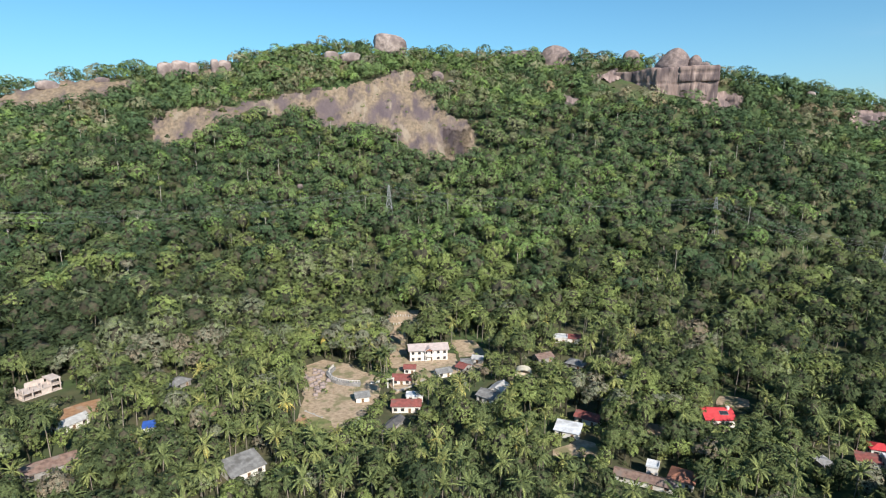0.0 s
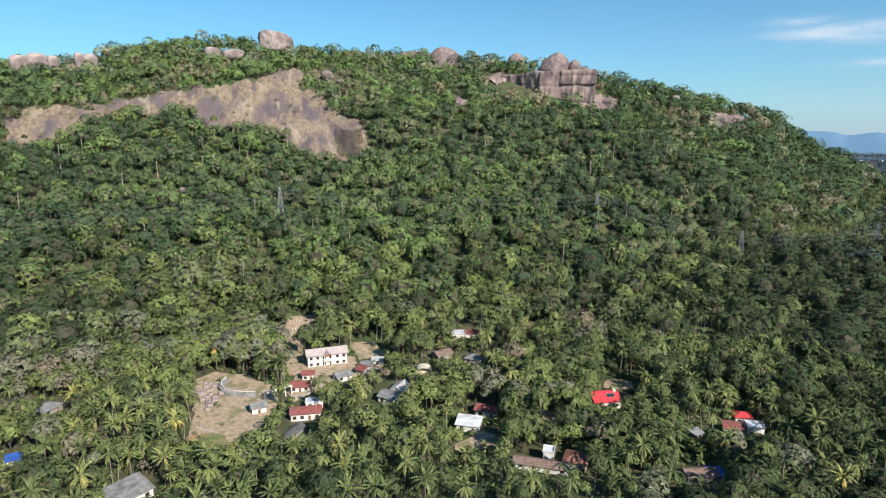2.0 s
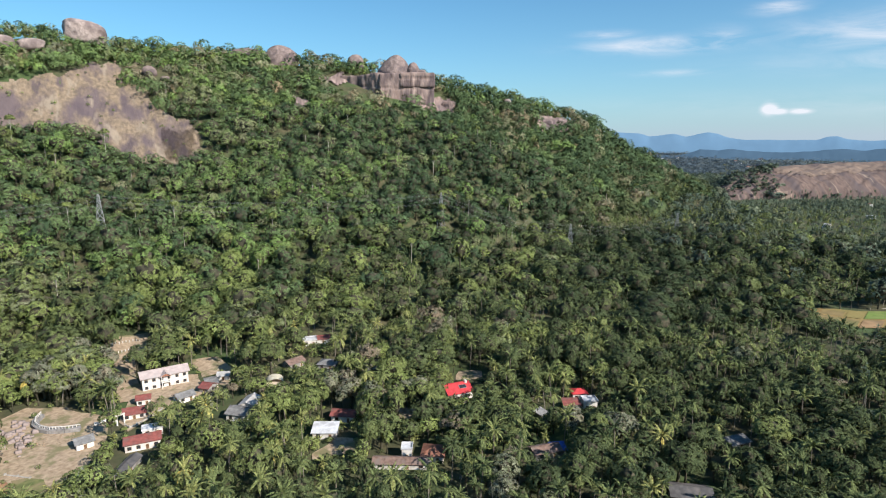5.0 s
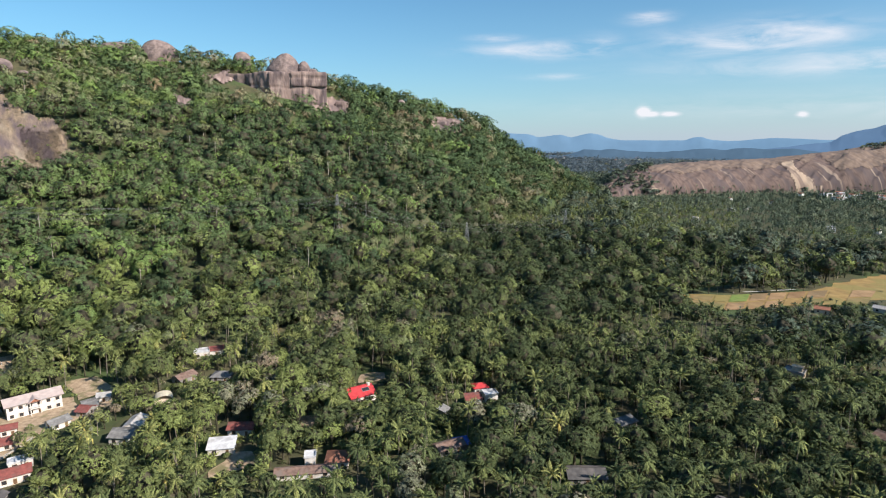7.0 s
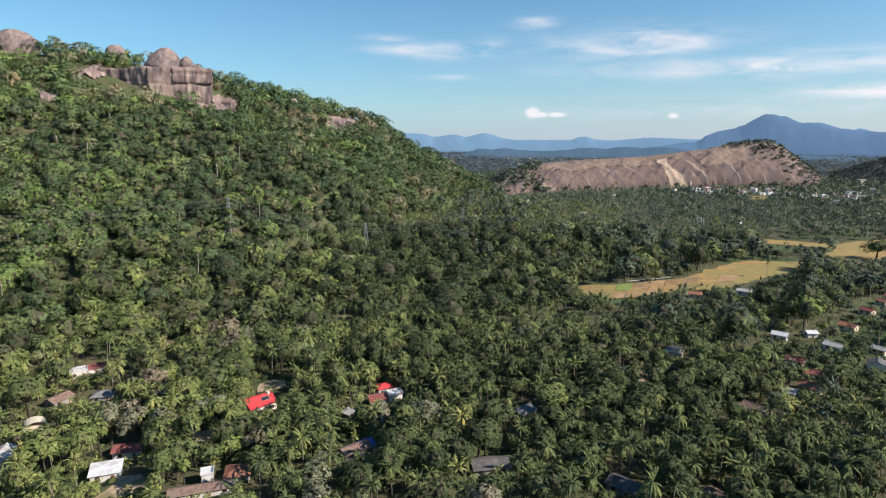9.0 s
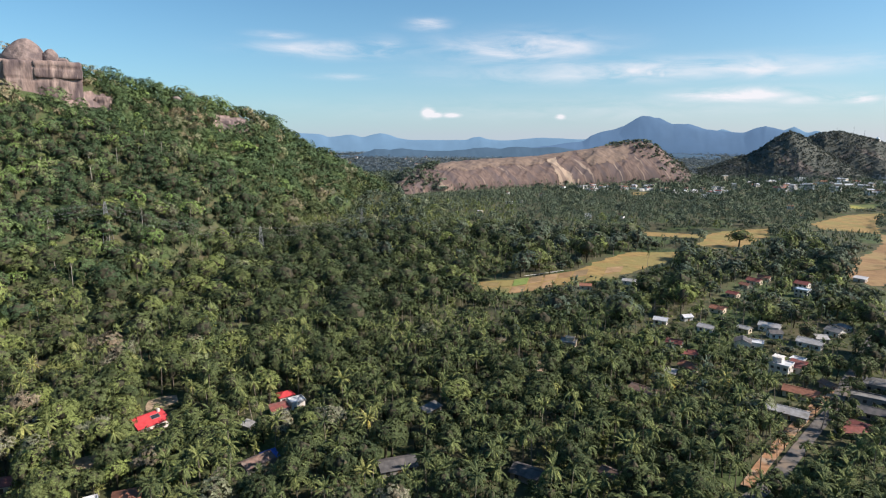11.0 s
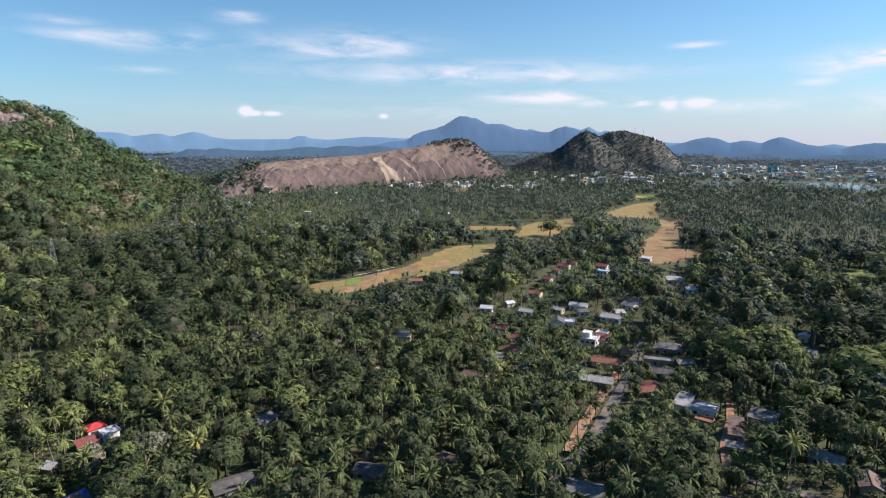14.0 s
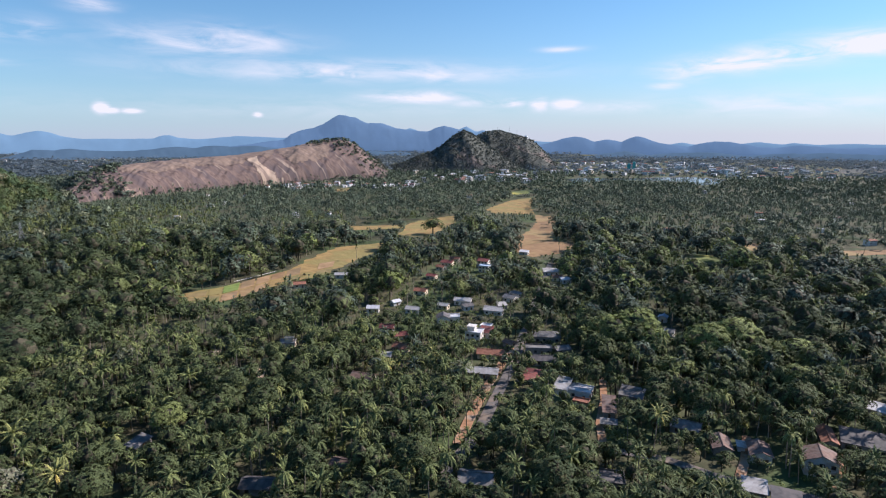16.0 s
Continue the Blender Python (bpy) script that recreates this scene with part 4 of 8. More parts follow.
for nm, mt, lb, ol, ragg in (("rock_scar", SCAR, "pale fallen scar down the granite ridge", [(64.5, -2.0), (65.6, -1.95), (66.6, -2.9), (67.4, -3.7), (68.3, -4.7), (66.3, -4.7), (65.7, -3.5), (65.1, -2.7)], 0.30),
                             ("rock_scar", SCAR, "small pale scar at the foot of the ridge", [(54.6, -4.5), (55.3, -4.3), (56.3, -5.3), (55.2, -5.4)], 0.25),
                             ("rock_scar", SCAR, "thin pale streak on the granite ridge", [(58.6, -4.3), (58.9, -4.3), (59.9, -5.3), (59.4, -5.3)], 0.15),
                             ("rock_top", TAN, "tan weathered brow of the granite ridge", [(67.6, -1.2), (70.5, -0.6), (72.4, -0.5), (72.2, -1.9), (71.0, -2.5), (69.6, -2.3), (68.8, -2.7), (67.9, -2.0)], 0.35),
                             ("rock_top", TAN, "tan weathered brow of the granite ridge", [(54.2, -2.5), (58.0, -2.1), (63.0, -1.75), (67.0, -1.2), (67.0, -1.75), (63.5, -2.5), (60.0, -2.8), (56.5, -3.2), (54.6, -3.3)], 0.40)):
    wob_b, wob_h = ragg * (wave(rb * 1.7, rh * 2.0, 3.0) + 0.6 * wave(rb * 5.0, rh * 5.0, 4.0)), ragg * 0.7 * (wave(rb * 2.0, rh * 1.7, 5.0) + 0.6 * wave(rb * 6.0, rh * 5.0, 6.0))
    hit = inside((rb + wob_b).ravel(), (rh + wob_h).ravel(), ol).reshape(rb.shape)
    hit[:, RIDGE.shape[1] // 2 + 1:] = False
    F = grid_faces(*rb.shape)[:, ::-1]
    F = F[hit.ravel()[F].sum(1) >= 3]
    used, back = np.unique(F, return_inverse=True)
    lifted = RIDGE.reshape(-1, 3)[used] * (1 - 0.9 / rr_.ravel()[used])[:, None] + (0, 0, 0.5)
    flow_ = np.stack([(rb * rr_ / 57.3 * 0.22), rr_ * 0.3, 0 * rb], -1).reshape(-1, 3)[used]
    tagged(new(nm, shape(nm, lifted, back.reshape(-1, 4), mt, smooth=True, flow=flow_)), lb, "rock", kind="structure")


def rugged(line, seed, height=0.05, step=0.3):
    """A crest line with small uneven peaks between its named points."""
    bs = np.arange(line[0][0], line[-1][0], step)
    h = np.interp(bs, [p[0] for p in line], [p[1] for p in line])
    h = h + height * (wave(bs * 1.6, bs * 0, seed) + 0.6 * wave(bs * 4.1, bs * 0, seed + 1))
    return [(float(b), float(v)) for b, v in zip(bs, h)]


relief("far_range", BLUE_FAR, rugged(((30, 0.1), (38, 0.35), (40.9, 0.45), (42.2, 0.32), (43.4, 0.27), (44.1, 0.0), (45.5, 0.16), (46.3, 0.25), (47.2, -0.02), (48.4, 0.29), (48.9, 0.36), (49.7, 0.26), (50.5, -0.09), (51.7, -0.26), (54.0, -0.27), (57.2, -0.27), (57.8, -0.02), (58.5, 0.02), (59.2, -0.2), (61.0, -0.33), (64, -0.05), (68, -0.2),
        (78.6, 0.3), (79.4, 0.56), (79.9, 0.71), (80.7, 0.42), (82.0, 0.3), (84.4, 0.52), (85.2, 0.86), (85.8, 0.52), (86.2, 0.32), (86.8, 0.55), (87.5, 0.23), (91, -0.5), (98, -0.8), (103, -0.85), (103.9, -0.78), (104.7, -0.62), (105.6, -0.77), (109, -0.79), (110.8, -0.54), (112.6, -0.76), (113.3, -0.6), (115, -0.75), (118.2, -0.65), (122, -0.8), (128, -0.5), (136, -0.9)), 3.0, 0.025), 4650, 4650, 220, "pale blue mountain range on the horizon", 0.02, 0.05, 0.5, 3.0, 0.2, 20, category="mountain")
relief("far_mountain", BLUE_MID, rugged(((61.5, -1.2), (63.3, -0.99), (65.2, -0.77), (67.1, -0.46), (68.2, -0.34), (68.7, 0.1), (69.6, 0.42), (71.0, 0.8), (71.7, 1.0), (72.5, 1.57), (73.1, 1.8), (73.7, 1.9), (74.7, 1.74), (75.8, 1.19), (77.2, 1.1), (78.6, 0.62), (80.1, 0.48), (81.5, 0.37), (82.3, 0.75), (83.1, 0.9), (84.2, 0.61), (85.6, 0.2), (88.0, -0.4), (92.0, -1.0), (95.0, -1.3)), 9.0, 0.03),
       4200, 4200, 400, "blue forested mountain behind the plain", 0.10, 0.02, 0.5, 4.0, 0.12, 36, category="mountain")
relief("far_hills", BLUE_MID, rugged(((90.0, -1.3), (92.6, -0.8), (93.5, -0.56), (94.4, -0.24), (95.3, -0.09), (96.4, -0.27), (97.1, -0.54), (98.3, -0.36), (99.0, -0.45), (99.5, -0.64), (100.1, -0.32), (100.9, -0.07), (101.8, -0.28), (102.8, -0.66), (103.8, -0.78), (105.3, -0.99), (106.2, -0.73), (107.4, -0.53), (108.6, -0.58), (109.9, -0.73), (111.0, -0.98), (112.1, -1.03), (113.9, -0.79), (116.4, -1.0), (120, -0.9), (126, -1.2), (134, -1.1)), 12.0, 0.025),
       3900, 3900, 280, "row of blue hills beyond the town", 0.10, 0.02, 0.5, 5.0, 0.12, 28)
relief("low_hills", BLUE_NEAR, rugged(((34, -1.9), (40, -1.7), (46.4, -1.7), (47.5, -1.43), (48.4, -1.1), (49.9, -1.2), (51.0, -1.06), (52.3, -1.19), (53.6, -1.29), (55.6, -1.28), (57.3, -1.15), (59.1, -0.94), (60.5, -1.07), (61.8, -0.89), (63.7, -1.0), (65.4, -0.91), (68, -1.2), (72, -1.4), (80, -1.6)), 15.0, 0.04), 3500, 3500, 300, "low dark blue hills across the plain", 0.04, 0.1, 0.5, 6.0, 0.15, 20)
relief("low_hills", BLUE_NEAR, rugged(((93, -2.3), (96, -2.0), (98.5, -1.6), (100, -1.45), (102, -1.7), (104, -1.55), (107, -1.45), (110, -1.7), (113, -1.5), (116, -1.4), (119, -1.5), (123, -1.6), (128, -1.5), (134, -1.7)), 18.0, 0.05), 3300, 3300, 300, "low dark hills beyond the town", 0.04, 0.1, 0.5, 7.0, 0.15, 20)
relief("low_hills", FAR_GREEN, ((112, -3.6), (115, -3.0), (118, -2.6), (121, -2.5), (125, -2.7), (130, -2.6)), 2300, 2300, 300, "low wooded hill at the edge of town", 0.08, 0.1, 0.5, 8.0, 0.2, 24)


# ---- houses ----
def panel(bm, pts):
    bm.faces.new([bm.verts.new(p) for p in pts])


def slope_slab(bm, a, b, c, d, thick=0.16):
    """A roof plane with thickness from four corners."""
    n = (Vector(b) - Vector(a)).cross(Vector(d) - Vector(a)).normalized()
    if n.z < 0:
        n = -n
    top = [bm.verts.new(Vector(p) + n * thick) for p in (a, b, c, d)]
    low = [bm.verts.new(Vector(p)) for p in (a, b, c, d)]
    bm.faces.new(top)
    bm.faces.new(low[::-1])
    for i in range(4):
        j = (i + 1) % 4
        bm.faces.new((low[i], low[j], top[j], top[i]))


def opening(parent, name, x, y, z, w, h, side, mat, frame_mat, label=""):
    """A window or door on the wall: a frame of four bars proud of the wall and a pane set in it."""
    bm = bmesh.new()
    f = 0.1
    for x0, x1, z0, z1 in ((-w / 2 - f, -w / 2, 0, h), (w / 2, w / 2 + f, 0, h), (-w / 2 - f, w / 2 + f, h, h + f), (-w / 2 - f, w / 2 + f, -f, 0)):
        box(bm, x0, x1, -0.07, 0.02, z0, z1)
    m = pose(x, y, z, 0, 0, side)
    fr = part(name, bm, frame_mat, parent, label)
    fr.matrix_local = m
    bm = bmesh.new()
    box(bm, -w / 2, w / 2, -0.03, 0.02, 0, h)
    part("pane" if "window" in name else "leaf", bm, mat, fr)


def house(name, b, h, w, d, tall, rot, roof, colour, wall, label, storeys=1, pitch=0.42, windows=2, group="", r=None, over=0.6, lift=0.0, clear=True):
    """A house facing the drone, turned by rot; roof: gable, cross, hip, lean, flat or arch."""
    r = r or spot(b, h)
    root = new(name)
    root.matrix_world = Matrix.Translation(at(b, r, lift)) @ pose(0, 0, 0, 0, 0, -(b + rot))
    tagged(root, label, "house" if tall > 2.6 else "shed", group)
    if clear:
        half = math.degrees(math.hypot(w, d) / 2 / r) * (0.9 if abs(rot) > 20 else 0.8)
        rd = max(d, w * abs(math.sin(radians(rot)))) + 3
        half_ = half + 0.35 if b < 66 else half * 0.85 + 0.1
        CLEARED.append([(b - half_, r - 2), (b + half_, r - 2), (b + half_, r + rd - (0 if b < 66 else 2)), (b - half_, r + rd - (0 if b < 66 else 2))])
        OPEN_VIEW.append((b - half * (0.85 if -24 < b < 66 else 0.5), b + half * (0.85 if -24 < b < 66 else 0.6), r + tall * (0.8 if b < 66 else 1.5)))
    x0, x1, y0, y1 = -w / 2, w / 2, 0.0, d
    rise = d / 2 * pitch
    bm = bmesh.new()
    box(bm, x0, x1, y0, y1, -3.0, tall)
    if roof in ("gable", "cross"):
        for x in (x0, x1):
            s = 0.12 if x == x0 else -0.12
            a = [bm.verts.new((x, y, z)) for y, z in ((y0, tall), (y1, tall), (d / 2, tall + rise))]
            c = [bm.verts.new((x + s, y, z)) for y, z in ((y0, tall), (y1, tall), (d / 2, tall + rise))]
            bm.faces.new(a), bm.faces.new(c)
            for i in range(3):
                bm.faces.new((a[i], a[(i + 1) % 3], c[(i + 1) % 3], c[i]))
    if roof == "front":
        rise = w / 2 * pitch
        for y, s in ((y0, 0.12), (y1, -0.12)):
            a = [bm.verts.new((x, y, z)) for x, z in ((x0, tall), (x1, tall), (0, tall + rise))]
            c = [bm.verts.new((x, y + s, z)) for x, z in ((x0, tall), (x1, tall), (0, tall + rise))]
            bm.faces.new(a), bm.faces.new(c)
            for i in range(3):
                bm.faces.new((a[i], a[(i + 1) % 3], c[(i + 1) % 3], c[i]))
    bmesh.ops.recalc_face_normals(bm, faces=bm.faces[:])
    part("wall", bm, wall, root)
    bm = bmesh.new()
    o, mat = over, ROOFS[colour]
    drop = o * pitch
    if roof in ("gable", "cross"):
        slope_slab(bm, (x0 - o, y0 - o, tall - drop), (x1 + o, y0 - o, tall - drop), (x1 + o, d / 2, tall + rise), (x0 - o, d / 2, tall + rise))
        slope_slab(bm, (x0 - o, y1 + o, tall - drop), (x1 + o, y1 + o, tall - drop), (x1 + o, d / 2, tall + rise), (x0 - o, d / 2, tall + rise))
        box(bm, x0 - o, x1 + o, d / 2 - 0.2, d / 2 + 0.2, tall + rise + 0.02, tall + rise + 0.26)
    elif roof == "front":
        for sx in (x0 - o, x1 + o):
            slope_slab(bm, (sx, y0 - o, tall - drop), (sx, y1 + o, tall - drop), (0, y1 + o, tall + rise), (0, y0 - o, tall + rise))
        box(bm, -0.2, 0.2, y0 - o, y1 + o, tall + rise + 0.02, tall + rise + 0.26)
    elif roof == "hip":
        k = min(w, d) / 2
        p, q = (x0 + k, d / 2, tall + rise), (x1 - k, d / 2, tall + rise)
        c = [(x0 - o, y0 - o, tall - drop), (x1 + o, y0 - o, tall - drop), (x1 + o, y1 + o, tall - drop), (x0 - o, y1 + o, tall - drop)]
        slope_slab(bm, c[0], c[1], q, p)
        slope_slab(bm, c[3], c[2], q, p)
        for a, e, t in ((c[0], c[3], p), (c[1], c[2], q)):
            slope_slab(bm, a, e, Vector(t) + Vector((0, 0.02, 0)), Vector(t) - Vector((0, 0.02, 0)))
    elif roof == "lean":
        slope_slab(bm, (x0 - o, y0 - o, tall - 0.1), (x1 + o, y0 - o, tall - 0.1), (x1 + o, y1 + o, tall + d * pitch * 0.6), (x0 - o, y1 + o, tall + d * pitch * 0.6))
    elif roof == "flat":
        box(bm, x0 - 0.3, x1 + 0.3, y0 - 0.3, y1 + 0.3, tall + 0.01, tall + 0.2)
        for a in ((x0 - 0.3, x1 + 0.3, y0 - 0.3, y0 - 0.1), (x0 - 0.3, x1 + 0.3, y1 + 0.1, y1 + 0.3), (x0 - 0.3, x0 - 0.1, y0 - 0.1, y1 + 0.1), (x1 + 0.1, x1 + 0.3, y0 - 0.1, y1 + 0.1)):
            box(bm, *a, tall + 0.2, tall + 0.75)
    else:
        n = 10
        rows = []
        for k in range(n + 1):
            c1, s1 = math.cos(math.pi * k / n), math.sin(math.pi * k / n)
            rows.append([bm.verts.new((c1 * (w / 2 + e), y, tall - 0.2 + s1 * (w * 0.3 + e))) for y, e in ((y0 - 0.3, 0.08), (y1 + 0.3, 0.08), (y1 + 0.3, 0.0), (y0 - 0.3, 0.0))])
        for p, q in zip(rows, rows[1:]):
            for i in range(4):
                j = (i + 1) % 4
                bm.faces.new((p[i], p[j], q[j], q[i]))
    bmesh.ops.recalc_face_normals(bm, faces=bm.faces[:])
    part("roof", bm, mat, root)
    if windows and tall > 2.2:
        n = windows
        for s in range(storeys):
            fl = s * tall / storeys
            hh = min(1.3, tall / storeys - 1.3)
            for i in range(n):
                x = x0 + w * (i + 0.5) / n
                if s == 0 and i == n // 2:
                    opening(root, "door", x, y0, fl + 0.05, 1.1, min(2.05, tall / storeys - 0.4), 0, WOOD, CREAM)
                else:
                    opening(root, "window", x, y0, fl + 0.9, min(1.3, w / n * 0.5), hh, 0, WINDOW, WOOD)
            for i in range(max(1, int(d // 4))):
                y = y0 + d * (i + 0.5) / max(1, int(d // 4))
                opening(root, "window", x1, y, fl + 0.9, 1.1, hh, 90, WINDOW, WOOD)
                opening(root, "window", x0, y, fl + 0.9, 1.1, hh, -90, WINDOW, WOOD)
    return root


big = house("villa", -1.45, -21.75, 20.5, 9.5, 6.6, -7, "gable", "rose", WHITE, "two storey white villa with faded rose roof", 2, 0.36, 6, over=0.9)
bm = bmesh.new()          # porch with a balcony and a pediment
box(bm, -2.0, 2.0, -1.7, 0.0, 3.1, 3.35)
for px in (-1.85, 1.85):
    box(bm, px - 0.15, px + 0.15, -1.65, -1.35, -1.0, 6.3)
for k in range(9):
    box(bm, -1.7 + k * 0.42 - 0.05, -1.7 + k * 0.42 + 0.05, -1.66, -1.58, 3.35, 4.15)
box(bm, -1.9, 1.9, -1.7, -1.55, 4.15, 4.28)
part("balcony", bm, WHITE, big)
bm = bmesh.new()
slope_slab(bm, (-2.7, -2.2, 6.1), (0, -2.2, 7.9), (0, 4.0, 7.9), (-2.7, 4.0, 6.1))
slope_slab(bm, (2.7, -2.2, 6.1), (0, -2.2, 7.9), (0, 4.0, 7.9), (2.7, 4.0, 6.1))
part("porch_roof", bm, ROOFS["rose"], big)
bm = bmesh.new()
a = [bm.verts.new(p) for p in ((-2.3, -1.75, 6.25), (2.3, -1.75, 6.25), (0, -1.75, 7.75))]
c = [bm.verts.new(p) for p in ((-2.3, -1.55, 6.25), (2.3, -1.55, 6.25), (0, -1.55, 7.75))]
bm.faces.new(a), bm.faces.new(c[::-1])
for i in range(3):
    bm.faces.new((a[i], a[(i + 1) % 3], c[(i + 1) % 3], c[i]))
part("pediment", bm, ROOFS["terracotta"], big, "small red tiled pediment over the balcony")

